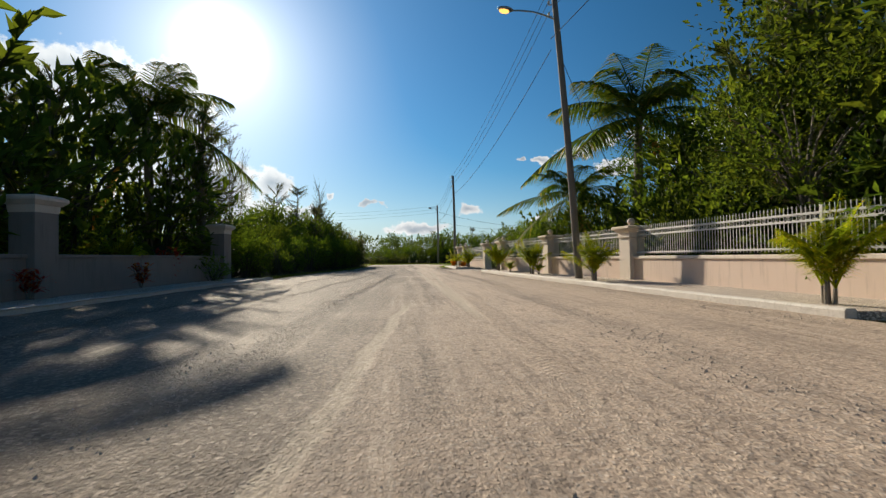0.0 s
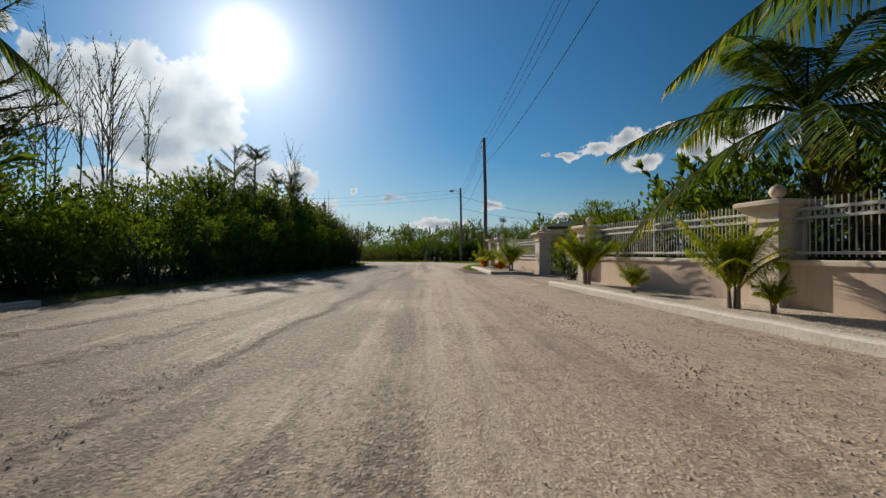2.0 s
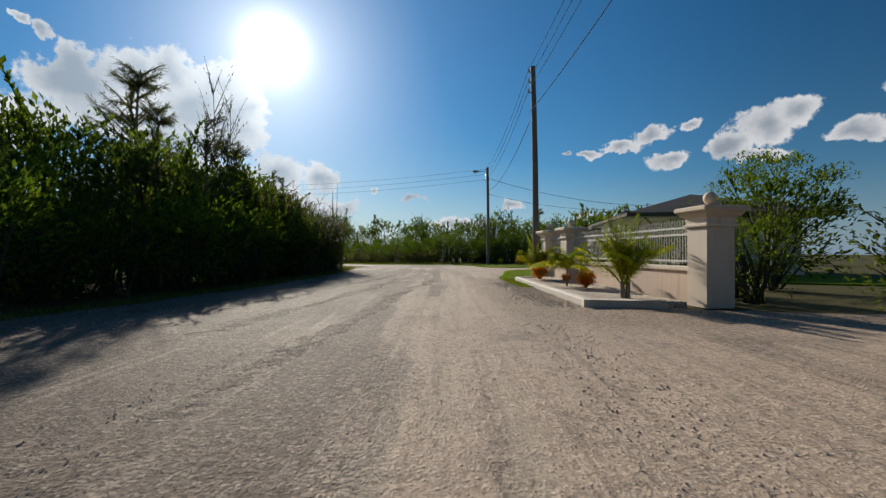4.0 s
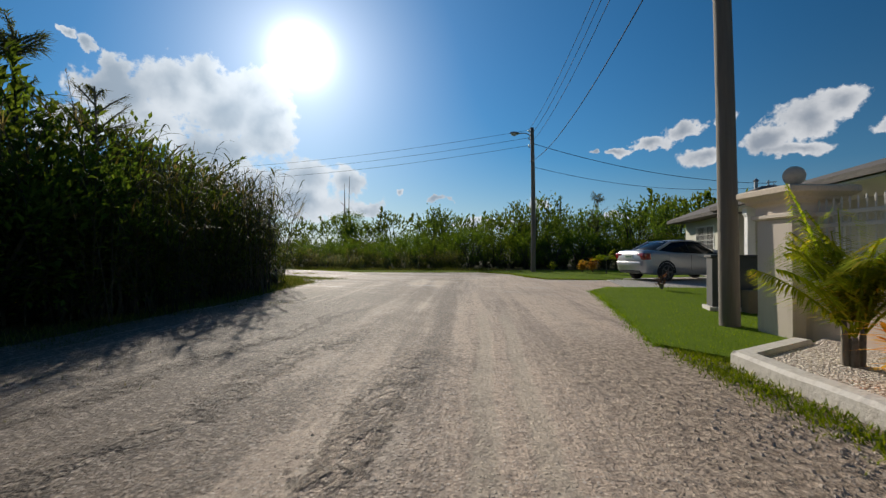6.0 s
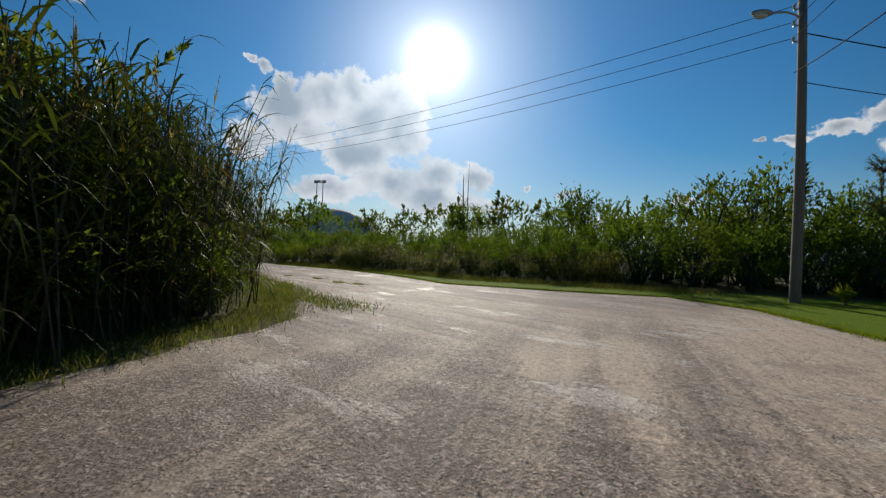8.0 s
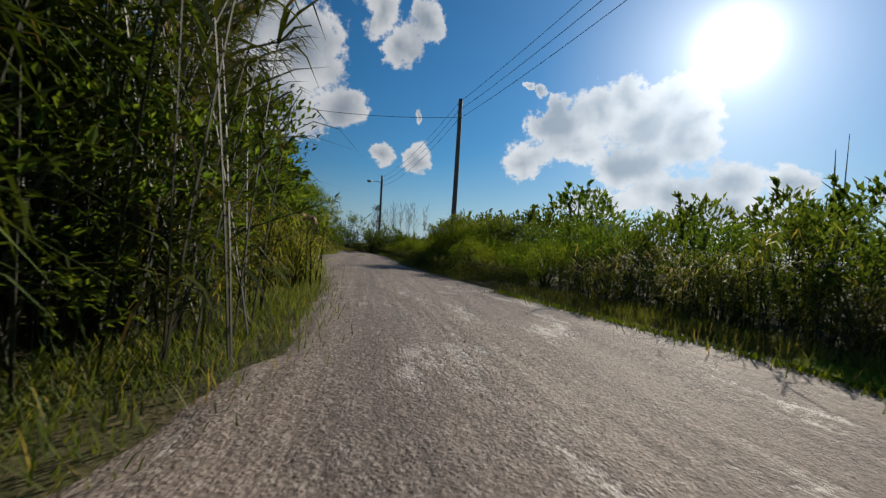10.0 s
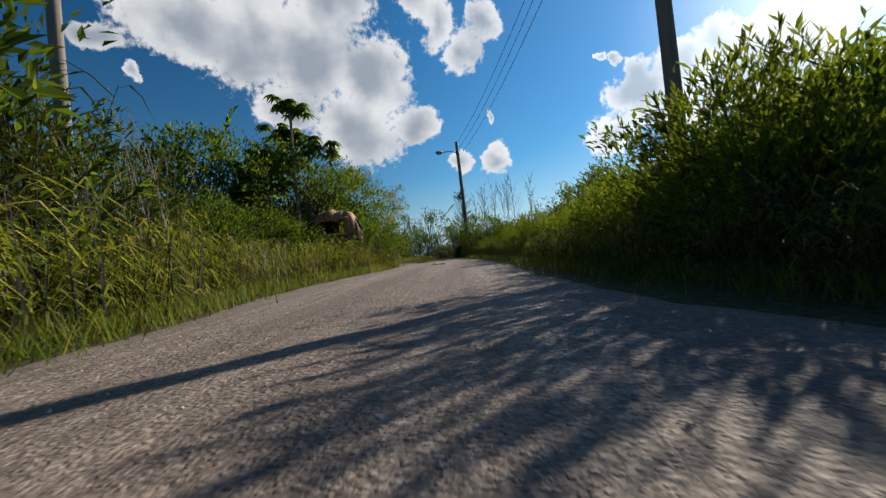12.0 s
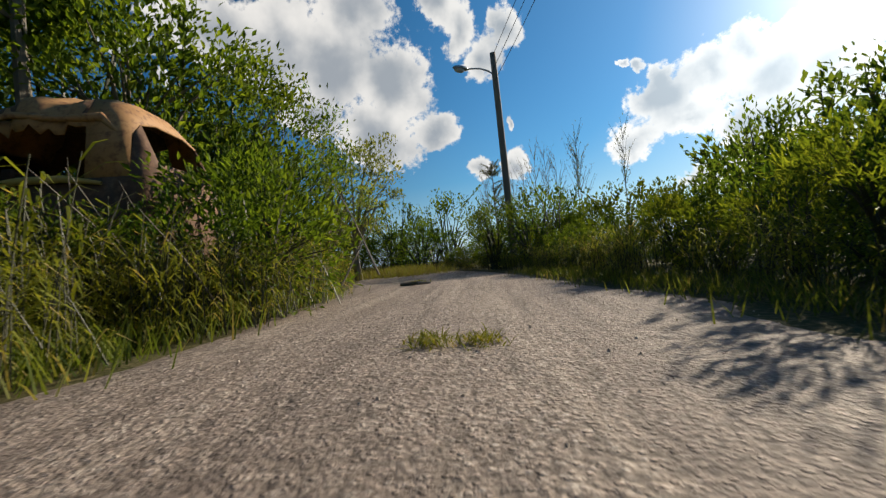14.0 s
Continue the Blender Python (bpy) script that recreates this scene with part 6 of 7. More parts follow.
# trees behind the railing
put(palms[0], 9.3, 26.8, 1.42, 20)
put(short_palm[0], 6.7, 27.6, 0.95, 140)
for x, y, s in ((12.0, 17.5, 1.4), (12.6, 21.5, 1.35), (11.6, 13.2, 1.45), (11.4, 26.5, 1.1)):
    put(gtree[0], x, y, s)
put(gtree[0], 11.2, 20.5, 0.95)
put(gtree[0], 9.0, 16.6, 0.75)
put(gtree[0], 11.2, 15.5, 1.1)
put(gtree[0], 9.8, 12.0, 1.0)
put(gtree[1], 12.0, 27.5, 0.8)
put(needle[0], 9.2, 34.8, 0.8)
put(needle[1], 10.0, 18.3, 1.15)
for x, y, s in ((4.8, 33.2, 1.0), (6.3, 31.5, 1.1), (6.2, 28.8, 1.0), (5.4, 33.9, 0.9), (9.0, 40.5, 0.9), (7.2, 24.0, 0.9), (8.4, 20.0, 0.9), (9.0, 31.0, 1.2)):
    put(bush[int(x) % 3], x, y, s)
for x, y, s in ((4.2, 33.6, 0.7), (3.4, 34.6, 0.45)):
    put(dark[0], x, y, s)

for y in np.arange(9.5, 33.0, 1.6):
    wx = np.interp(y, [9.0, 20.9, 26.4, 32.6], [9.3, 6.75, 5.2, 3.6])
    put(back[int(y) % 2], wx + 1.9 + 0.3 * math.sin(y * 3), y, 0.95 + 0.15 * math.sin(y * 2.3))
    put(bush[int(y) % 3], wx + 3.9 + 0.4 * math.sin(y * 2), y + 0.7, 1.35 if y < 24 else 1.1)

for x, y, s in ((10.8, 12.5, 1.9), (11.2, 16.5, 2.1), (10.4, 20.0, 1.8), (10.6, 23.5, 1.6), (13.5, 14.5, 2.3), (13.2, 19.0, 2.2), (12.5, 24.5, 1.8)):
    put(back[int(y) % 2], x, y, s)

for y in np.arange(39.2, 47.5, 1.1):
    wx = float(np.interp(y, [38.5, 45.1, 47.2], [2.9, 1.3, 0.78]))
    put(dark[int(y * 3) % 2], wx + 1.5 + 0.25 * math.sin(y * 3), y, 0.5 + 0.05 * math.sin(y * 2.3))
put(gtree[1], 6.6, 43.2, 0.66)
put(bush[1], 6.3, 43.0, 1.25)

# garden behind the grey wall
put(palms[0], -12.4, 24.5, 1.2, 250, sz=1.36)
put(palms[0], -12.5, 15.0, 0.85, 60)
for x, y, s in ((-10.6, 26.3, 0.95), (-9.8, 27.3, 0.8), (-11.5, 28.3, 1.1), (-10.4, 29.0, 0.9)):
    put(bush[int(y) % 3], x, y, s)
put(gtree[0], -15.6, 23.9, 0.72)
for x, y, s, k in ((-10.6, 12.5, 1.35, 0), (-11.6, 17.2, 1.5, 1), (-10.9, 22.8, 1.25, 0), (-13.8, 20.2, 1.8, 1), (-11.2, 8.5, 1.5, 0), (-12.2, 24.4, 1.0, 1), (-14.5, 13.0, 1.9, 0), (-10.4, 15.4, 1.2, 1), (-10.6, 18.4, 0.75, 0), (-12.6, 22.0, 1.15, 1), (-15.2, 23.5, 1.2, 0), (-16, 17.5, 2.0, 1)):
    put(back[k], x, y, s)
for x, y, s in ((-14.5, 17.0, 1.15), (-13.0, 10.0, 1.25), (-16.5, 22.5, 1.1), (-18, 14.5, 1.3), (-11.5, 19.0, 0.95), (-12.2, 14.2, 1.1), (-12.0, 11.5, 1.2), (-12.6, 17.4, 1.0), (-10.2, 13.0, 1.0), (-9.9, 10.5, 1.1)):
    put(needle[int(abs(y)) % 2], x, y, s)
for x, y, s in ((-11.4, 15.0, 2.0), (-11.8, 19.6, 2.1), (-11.6, 23.6, 1.8), (-11.0, 11.0, 2.0)):
    put(back[int(y) % 2], x, y, s)
for x, y, s in ((-11.0, 26.0, 1.15), (-11.9, 27.2, 1.2), (-12.8, 26.2, 1.25), (-10.6, 25.3, 0.9)):
    put(needle[int(abs(x * 3)) % 2], x, y, s)
put(dark[1], -11.6, 26.4, 1.35)
put(red[0], -8.2, 18.6, 0.9, z=0.06)
put(red[0], -8.1, 15.3, 0.8, z=0.06)
put(red[0], -9.6, 21.6, 1.6)
put(areca[1], -9.7, 19.6, 1.3)
put(bright[0], -9.0, 23.6, 0.6)

# the thicket along the first road
lay = np.random.default_rng(5)
for y in np.arange(28.0, 47.0, 1.45):
    edge = np.interp(y, [25, 32, 41, 45, 49.5], [-7.7, -8.5, -8.2, -8.7, -9.2])
    put((dark[int(lay.integers(2))] if y < 34 else bush[int(lay.integers(3))]), edge - 1.1 + lay.normal() * 0.2, y, lay.uniform(0.48, 0.66) if y < 34 else lay.uniform(0.85, 1.1))
    put(dark[int(lay.integers(2))], edge - 3.2 + lay.normal() * 0.3, y + 0.5, float(np.interp(y, [28, 33, 39, 42], [0.75, 0.95, 1.1, 1.25])) * lay.uniform(0.9, 1.1))
    if lay.uniform() < 0.75:
        put(dark[int(lay.integers(2))], edge - 6.0 + lay.normal() * 0.5, y, float(np.interp(y, [28, 34, 39, 42], [0.9, 1.1, 1.35, 1.55])) * lay.uniform(0.9, 1.1))
for x, y, s in ((-10.8, 40.8, 0.74), (-11.4, 43.5, 0.82), (-13.0, 42.0, 1.0), (-10.9, 47.8, 0.62), (-16, 45, 1.1)):
    put(needle[int(y) % 2], x, y, s)
for x, y, s in ((-13.5, 33.0, 1.0), (-14.4, 34.2, 1.1), (-15.2, 32.4, 1.05), (-16.0, 35.5, 1.15), (-14.8, 36.5, 1.0), (-17.0, 33.5, 1.1), (-13.6, 31.2, 0.9), (-12.6, 46.5, 0.62), (-13.5, 48.0, 0.64), (-18.2, 36.5, 1.2), (-11.9, 44.5, 0.95), (-12.4, 46.2, 0.92)):
    put(thin[int(y) % 2] if y < 40 or s > 0.9 else needle[int(y) % 2], x, y, s * 1.3)

# cane round the corner into the second road
corner = [(-9.3, 46.8), (-9.9, 49.6), (-10.9, 52.6), (-11.9, 54.7), (-13.6, 56.2), (-16.1, 58.2), (-20.4, 61.1)]
walked = subdivide(corner, 0.95)
for i, (x, y) in enumerate(walked):
    big = np.interp(i / len(walked), [0, 0.3, 0.5, 0.8, 1], [0.95, 1.1, 1.14, 1.18, 1.25])
    put(cane[i % 3], x + lay.normal() * 0.15, y + lay.normal() * 0.15, big * lay.uniform(0.7, 0.98))
    put(cane[(i + 1) % 3], x - 1.1 + lay.normal() * 0.2, y - 0.6 + lay.normal() * 0.2, big * lay.uniform(1.0, 1.2))
    put(dark[i % 2], x - 0.85, y - 0.4, 0.78 * lay.uniform(0.85, 1.1))
    put(dark[(i + 1) % 2], x - 0.3, y - 0.15, lay.uniform(0.52, 0.64))
    if 7 < i < 12:
        put(bush[i % 3], x + 0.3, y + 0.1, lay.uniform(0.36, 0.48))
    if i % 2:
        put(dark[i % 4 // 2], x - 2.6, y - 1.4, 1.3)
        put(cane[(i + 2) % 3], x - 2.2, y - 1.2, big * 1.1)

# the thicket beyond the junction
for x in np.arange(-24.0, 6.5, 1.75):
    front = np.interp(x, [-24, -18.5, -12, -6, 6], [68.4, 67.4, 66.2, 67.6, 69.6])
    west = float(np.interp(x, [-24, -14, -8, 0], [0.62, 0.72, 0.9, 1.0]))
    if x < -7:
        put(tall[int(lay.integers(2))], x, front + 0.2 + lay.normal() * 0.2, lay.uniform(0.5, 0.8))
        put(dark[int(lay.integers(2))], x + 0.3, front + 2.3 + lay.normal() * 0.2, lay.uniform(0.42, 0.56))
        put(back[int(lay.integers(2))], x - 0.4, front + 4.4 + lay.normal() * 0.3, lay.uniform(0.55, 0.68))
        put(tall[int(lay.integers(2))], x + 0.9, front + 1.0 + lay.normal() * 0.3, lay.uniform(0.7, 1.0))
    put(bush[int(lay.integers(3))], x, front + 1.4 + lay.normal() * 0.4, lay.uniform(0.3, 0.6) if x < -7 else lay.uniform(0.85, 1.05))
    put(dark[int(lay.integers(2))], x + 0.8, front + 3.2 + lay.normal() * 0.5, 0.62 * west * lay.uniform(0.75, 1.15))
    put(bush[int(lay.integers(3))], x + 0.3, front + 5.6 + lay.normal() * 0.7, west * lay.uniform(0.85, 1.3))
    put(dark[int(lay.integers(2))], x + 1.0, front + 9.0 + lay.normal() * 1.0, west * lay.uniform(1.0, 1.4))
for x, y, s in ((-11.5, 79, 1.55), (-9.8, 77, 1.4), (-3.6, 75.0, 1.5), (-1.8, 76.0, 1.65), (-2.6, 74.0, 1.4), (1.5, 74.5, 1.3), (4.5, 74, 1.35), (8, 76, 1.45), (-19, 82, 1.3)):
    put(dark[int(abs(x)) % 2], x, y, s)
for x, y, s in ((12, 86, 1.2), (16, 86, 1.2), (9.0, 84, 1.05), (20, 84, 1.2), (6.5, 80, 0.8), (10.5, 79.5, 0.95)):
    put(back[int(x) % 2], x, y, s * 1.7)
for x in np.arange(-64, 26, 3.4):
    put(back[int(lay.integers(2))], x, float(np.interp(x, [-64, -30, -5, 26], [92, 84, 83, 90])) + lay.normal() * 1.2, lay.uniform(1.25, 1.6))
put(gtree[0], -39.8, 122, 1.4)
put(needle[0], 2.5, 76, 0.8)

# floodlight masts and a dead tree far behind the thicket
for k, (x, y) in enumerate(((-160.7, 204.6), (-157.9, 205.8))):
    far = thing("floodlight_mast", pose(x, y, 0), "distant floodlight mast above the trees", "mast", "floodlight masts")
    v, f = tube_arrays([(0, 0, 0), (0, 0, 18), (0, 0, 31.5)], [0.32, 0.26, 0.2], 6)
    link_mesh("tube", v, f, M["steel"], far)
    part("lamp_rack", boxed(-1.8, 1.8, -0.2, 0.2, 31, 32.3, bevel=0.03), M["steel"], far)
hv, hf = [], []
for i in range(10):
    q = i / 9
    for k in range(40):
        w = 6.2832 * k / 40
        lump = 1 + 0.1 * math.sin(2 * w + 1) + 0.05 * math.sin(5 * w + i * 0.4)
        hv.append((85 * q * lump * math.cos(w), 60 * q * lump * math.sin(w), 34 * (0.5 + 0.5 * math.cos(math.pi * q)) - 0.5))
for i in range(9):
    for k in range(40):
        j = (k + 1) % 40
        hf.append((i * 40 + k, (i + 1) * 40 + k, (i + 1) * 40 + j, i * 40 + j))
# the pale kerb colour puts the haze of distance into the hill's surface
hill = tagged(link_mesh("hill", hv, hf, M["kerb"], smooth=True), "distant hill with haze painted in as pale grey", "hill", kind="structure")
hill.location = (-278, 340, 0)
dead = thing("dead_tree", pose(-39.8, 121, 0), "leafless dead tree above the thicket", "tree")
v, f = tubes([(np.array([(0, 0, 0), (0.1, 0, 8), (0, 0, 15)]), np.array([0.25, 0.16, 0.03])), (np.array([(0.08, 0, 9), (1.2, 0, 10.5)]), np.array([0.08, 0.03])), (np.array([(0.06, 0, 10.5), (-1.1, 0, 11.6)]), np.array([0.08, 0.03])),
              (np.array([(0.9, 0, 6), (1.1, 0, 16.5)]), np.array([0.1, 0.03]))], 5)
link_mesh("trunk", v, f, M["bark"], dead)

# the second road: grass first, then shrubs, on both sides
LEFT_X, LEFT_Y = [15.1, 20, 26, 33, 38, 41.5, 45, 50, 57, 66], [59.4, 61.9, 63.6, 64.5, 65.3, 66.4, 67.9, 69.0, 69.4, 68.4]
RIGHT_X, RIGHT_Y = [18.6, 24, 29, 35, 40, 46, 52, 58, 66], [66.1, 67.1, 67.6, 68.9, 70.4, 72.0, 73.0, 73.4, 72.4]
for x in np.arange(-64, -20.0, 1.05):
    ly = float(np.interp(-x, LEFT_X, LEFT_Y))
    ry = float(np.interp(-x, RIGHT_X, RIGHT_Y))
    put(tall[int(lay.integers(2))], x, ly - 0.75 + lay.normal() * 0.15, lay.uniform(0.55, 0.85) * (1.1 if x > -43 else 0.9))
    if lay.uniform() < 0.7:
        put(tall[int(lay.integers(2))], x + 0.5, ly - 1.7 + lay.normal() * 0.2, lay.uniform(0.7, 1.0))
    if x > -39.5:
        # tall reeds that end where the bushes begin
        put(cane[int(lay.integers(3))], x + 0.3, ly - 2.5 + lay.normal() * 0.25, lay.uniform(0.85, 1.0) if x < -24 else lay.uniform(1.0, 1.2))
        put(dark[int(lay.integers(2))], x, ly - 4.0 + lay.normal() * 0.3, lay.uniform(0.95, 1.25))
        put(back[int(lay.integers(2))], x + 0.5, ly - 6.2 + lay.normal() * 0.5, lay.uniform(1.1, 1.4))
    elif x > -52.0:
        # grass and low bushes before the wreck and the parasol trees
        if abs(x + 46.6) > 1.4:
            put((bright if lay.uniform() < 0.5 else bush)[int(lay.integers(2))], x, ly - 3.0 + lay.normal() * 0.3, lay.uniform(0.42, 0.62))
        if x > -44.5:
            put(bush[int(lay.integers(3))], x, ly - 5.0 + lay.normal() * 0.4, lay.uniform(0.8, 1.1))
    else:
        put((bright if lay.uniform() < 0.5 else bush)[int(lay.integers(2))], x, ly - 2.2 + lay.normal() * 0.3, lay.uniform(0.75, 1.0))
        put(dark[int(lay.integers(2))], x + 0.4, ly - 4.4 + lay.normal() * 0.4, lay.uniform(1.0, 1.3))
    if x < -24.5:
        put(tall[int(lay.integers(2))], x, ry + 0.8 + lay.normal() * 0.12, lay.uniform(0.35, 0.5))
        low = float(np.interp(-x, [24, 31.5, 33.5, 40, 46, 54], [0.5, 0.52, 0.66, 0.58, 0.56, 0.46]))
        put((feather if lay.uniform() < 0.6 else bright)[int(lay.integers(2))], x + 0.4, ry + 1.45 + lay.normal() * 0.12, low * lay.uniform(0.8, 1.0))
        if x > -52:
            put(bush[int(lay.integers(3))], x, ry + 2.9 + lay.normal() * 0.25, 1.08 * low * lay.uniform(0.88, 1.08))
            put(dark[int(lay.integers(2))], x + 0.6, ry + 4.9 + lay.normal() * 0.3, float(np.interp(-x, [24, 31.5, 33.5, 38, 44, 52], [0.6, 0.6, 0.78, 0.76, 0.72, 0.62])) * lay.uniform(0.85, 1.08))
        else:
            put(bush[int(lay.integers(3))], x, ry + 3.2 + lay.normal() * 0.3, lay.uniform(0.6, 0.8))
for x, y, s in ((-23.4, 61.0, 0.95), (-25.0, 60.6, 1.0), (-27.5, 60.9, 0.95), (-29.5, 61.2, 0.9), (-31.5, 61.4, 0.8), (-33.8, 61.5, 0.72)):
    put(needle[int(abs(x)) % 2], x, y, s)
for x, y, s in ((-30.6, 61.5, 1.45), (-32.6, 61.9, 1.4), (-34.4, 62.2, 1.2), (-28.6, 61.2, 1.4)):
    put(dark[int(abs(x)) % 2], x, y, s)
# a mass of tall bushes beside the near pole, with reeds rising out of it
for x, y, s in ((-32.4, 70.9, 0.66), (-33.2, 70.7, 0.91), (-34.0, 71.2, 0.97), (-34.8, 71.2, 0.9), (-33.4, 72.4, 0.96), (-35.4, 72.6, 0.66), (-36.9, 73.0, 0.6)):
    put((bush if int(abs(x * 5)) % 3 == 0 else feather)[int(abs(x)) % 2], x, y, s)
for x, y, s in ((-31.4, 72.4, 0.72), (-33.2, 72.2, 0.75), (-30.4, 73.2, 0.66), (-37.6, 73.4, 0.7), (-40.6, 74.2, 0.66), (-43.2, 75.0, 0.7), (-46.0, 76.2, 0.8)):
    put(cane[int(abs(x)) % 3], x, y, s)
for x, y, s in ((-44.8, 77.4, 1.0), (-47.6, 78.4, 1.05), (-50.4, 78.6, 0.95)):
    put(dark[int(abs(x)) % 2], x, y, s)
# dense trees that stand back from the road
for x, y, s in ((-48.4, 61.0, 1.7), (-46.6, 60.2, 1.5), (-44.6, 60.0, 1.35), (-50.2, 62.2, 1.5), (-51.2, 64.4, 1.7), (-52.4, 66.4, 1.35)):
    put(dark[int(abs(x)) % 2], x, y, s)
for x, y, s in ((-45.0, 62.4, 1.25), (-47.4, 62.4, 1.4), (-49.6, 63.4, 1.5), (-50.6, 65.2, 1.45), (-43.0, 61.6, 1.15), (-49.9, 67.0, 1.15), (-41.0, 61.4, 1.0)):
    put(bright[int(abs(x)) % 2], x, y, s)
for x, y, s in ((-50.8, 64.0, 1.2), (-51.6, 66.2, 1.1), (-48.6, 63.6, 0.9), (-46.4, 63.6, 0.8)):
    put(dark[int(abs(x)) % 2], x, y, s)
# the bushes that hide the back half of the wreck
put(bush[1], -46.2, 64.75, 0.82)
put(bright[0], -45.4, 65.6, 0.62)
put(parasol[0], -49.5, 64.9, 1.28)
put(parasol[0], -48.4, 63.65, 0.9)
put(gtree[0], -55.0, 67.2, 0.82)
for x, y, s in ((-49.6, 63.2, 1.0), (-51.2, 65.4, 1.0), (-53.2, 66.6, 0.9), (-47.2, 61.8, 0.95)):
    put(gtree[int(abs(x)) % 2], x, y, s)
put(gtree[1], -52.6, 66.0, 0.62)
put(pale_tree[0], -57.6, 69.4, 1.0)
put(pale_tree[0], -55.6, 68.6, 0.78)
for x, y, s in ((-63, 70.90, 0.9), (-66, 71.90, 1.0), (-65, 69.60, 0.8), (-69, 72.60, 1.1), (-68, 69.40, 1.0), (-62, 73.00, 0.8)):
    put(bush[int(abs(x)) % 3], x, y, s)
for x, y, s in ((-61.5, 72.2, 0.7), (-64, 71.4, 1.1), (-67, 68.5, 1.4), (-66, 74.5, 1.2)):
    put(dark[int(abs(y)) % 2], x, y, s)
put(needle[0], -64, 76.9, 0.75)
for x, y, s in ((-60, 77.40, 0.8), (-62, 78.90, 0.9), (-65, 78.40, 0.85), (-67, 79.90, 1.0), (-70, 78.40, 0.9), (-63.5, 80.40, 0.95), (-58.5, 78.6, 0.85), (-61.0, 80.2, 0.95), (-56.8, 79.6, 0.8), (-66, 77.0, 0.8)):
    put(thin[int(abs(x)) % 2], x, y, s)
for x, y, s in ((-55.0, 75.40, 0.75), (-57.0, 76.00, 0.85), (-54.2, 74.3, 0.6), (-58, 74.60, 0.7), (-56.4, 74.0, 0.62)):
    put(dark[int(abs(x)) % 2], x, y, s)

# ---- the rusty wreck among the bushes ----


def build_wreck(m):
    """The cab of an old van: its side is open above the yellow sill, its nose faces the road."""
    wreck = thing("vehicle_wreck", m, "rusty brown van wreck half hidden in grass and bushes", "wreck")
    ys = (-0.8, -0.85, -0.82, -0.73, -0.6, -0.3, 0.3, 0.6, 0.73, 0.82, 0.85, 0.8)
    zs = (0.55, 1.0, 1.52, 2.14, 2.31, 2.39, 2.39, 2.31, 2.14, 1.52, 1.0, 0.55)
    vs, fs, nose = [], [], []
    for x, w, k, dent in ((-2.0, 0.95, 0.42, 0.0), (-1.7, 1.0, 0.5, 0.0), (-1.0, 1.0, 0.66, -0.05), (-0.62, 1.0, 0.9, 0.06), (-0.1, 1.0, 1.06, 0.04), (0.3, 1.0, 0.97, -0.1), (0.78, 1.0, 1.04, 0.05), (1.05, 0.98, 0.98, 0.0),
                          (1.25, 0.95, 0.72, 0.0), (1.42, 0.92, 0.2, 0.0)):
        vs += [(x, y * w, z if z < 1.53 else 1.52 + (z - 1.52) * k + dent * (1 - abs(y))) for y, z in zip(ys, zs)]
    k = len(ys)
    for i in range(9):
        for j in range(k - 1):
            if (i == 8 and 3 < j < 7) or (j == 2 and i in (2, 3, 4, 5)) or (j == 8 and i in (2, 5)):
                continue
            (nose if i in (6, 7) and 1 < j < 9 else fs).append((i * k + j, i * k + j + 1, (i + 1) * k + j + 1, (i + 1) * k + j))
    fs.append(tuple(range(k))[::-1])
    fs.append(tuple(9 * k + j for j in range(k)))
    for name, faces, mat, label in (("hull", fs, M["burnt_rust"], "rusted brown sheet hull"), ("nose_panel", nose, M["tan_rust"], "pale tan weathered nose panel")):
        used = sorted({q for face in faces for q in face})
        index = {q: n for n, q in enumerate(used)}
        ob = link_mesh(name, [vs[q] for q in used], [tuple(index[q] for q in face) for face in faces], mat, wreck, label, smooth=True)
        ob.modifiers.new("thick", "SOLIDIFY").thickness = 0.03
    # the roof's skin, buckled into folds along its side
    crease = np.random.default_rng(12)
    n, rows = 22, ((-0.79, 2.02), (-0.78, 2.14), (-0.7, 2.3), (-0.5, 2.4), (-0.2, 2.46), (0.1, 2.47), (0.4, 2.44))
    v, f = [], []
    for i in range(n + 1):
        x = -0.75 + 1.75 * i / n
        drop = 0.42 * max(0.0, (-0.3 - x) / 0.45) ** 1.5 + 0.08 * max(0.0, (x - 0.8) / 0.2)
        fold = 0.06 * math.sin(x * 5.3 + 0.6) + 0.05 * math.sin(x * 11.7) + 0.03 * math.sin(x * 31.0 + 1.0)
        for j, (y, z) in enumerate(rows):
            torn = crease.uniform(-0.05, 0.06) if j == 0 else 0.0
            v.append((x, y - 0.5 * fold * (j < 3), z - drop + fold * (0.4 + 0.15 * j) + torn + crease.normal() * 0.02))
    m = len(rows)
    f = [(i * m + j, i * m + j + 1, (i + 1) * m + j + 1, (i + 1) * m + j) for i in range(n) for j in range(m - 1)]
    ob = link_mesh("roof_skin", v, f, M["tan_rust"], wreck, "buckled tan roof sheet", smooth=True)
    ob.modifiers.new("thick", "SOLIDIFY").thickness = 0.012
    edge = [(-1.0, -0.8, 1.95), (-0.5, -0.82, 2.13), (0.0, -0.84, 2.2), (0.5, -0.82, 2.14), (0.95, -0.76, 2.15), (1.12, -0.72, 1.98)]
    v, f = tube_arrays(edge, [0.02, 0.03, 0.035, 0.03, 0.05, 0.03], 8)
    link_mesh("gutter_rail", v, f, M["tan_rust"], wreck, "bent pale roof gutter", smooth=True)
    v, f = tube_arrays([(-0.45, -0.87, 1.5), (0.1, -0.885, 1.53), (0.6, -0.885, 1.52), (0.98, -0.86, 1.46)], [0.025, 0.04, 0.04, 0.02], 6)
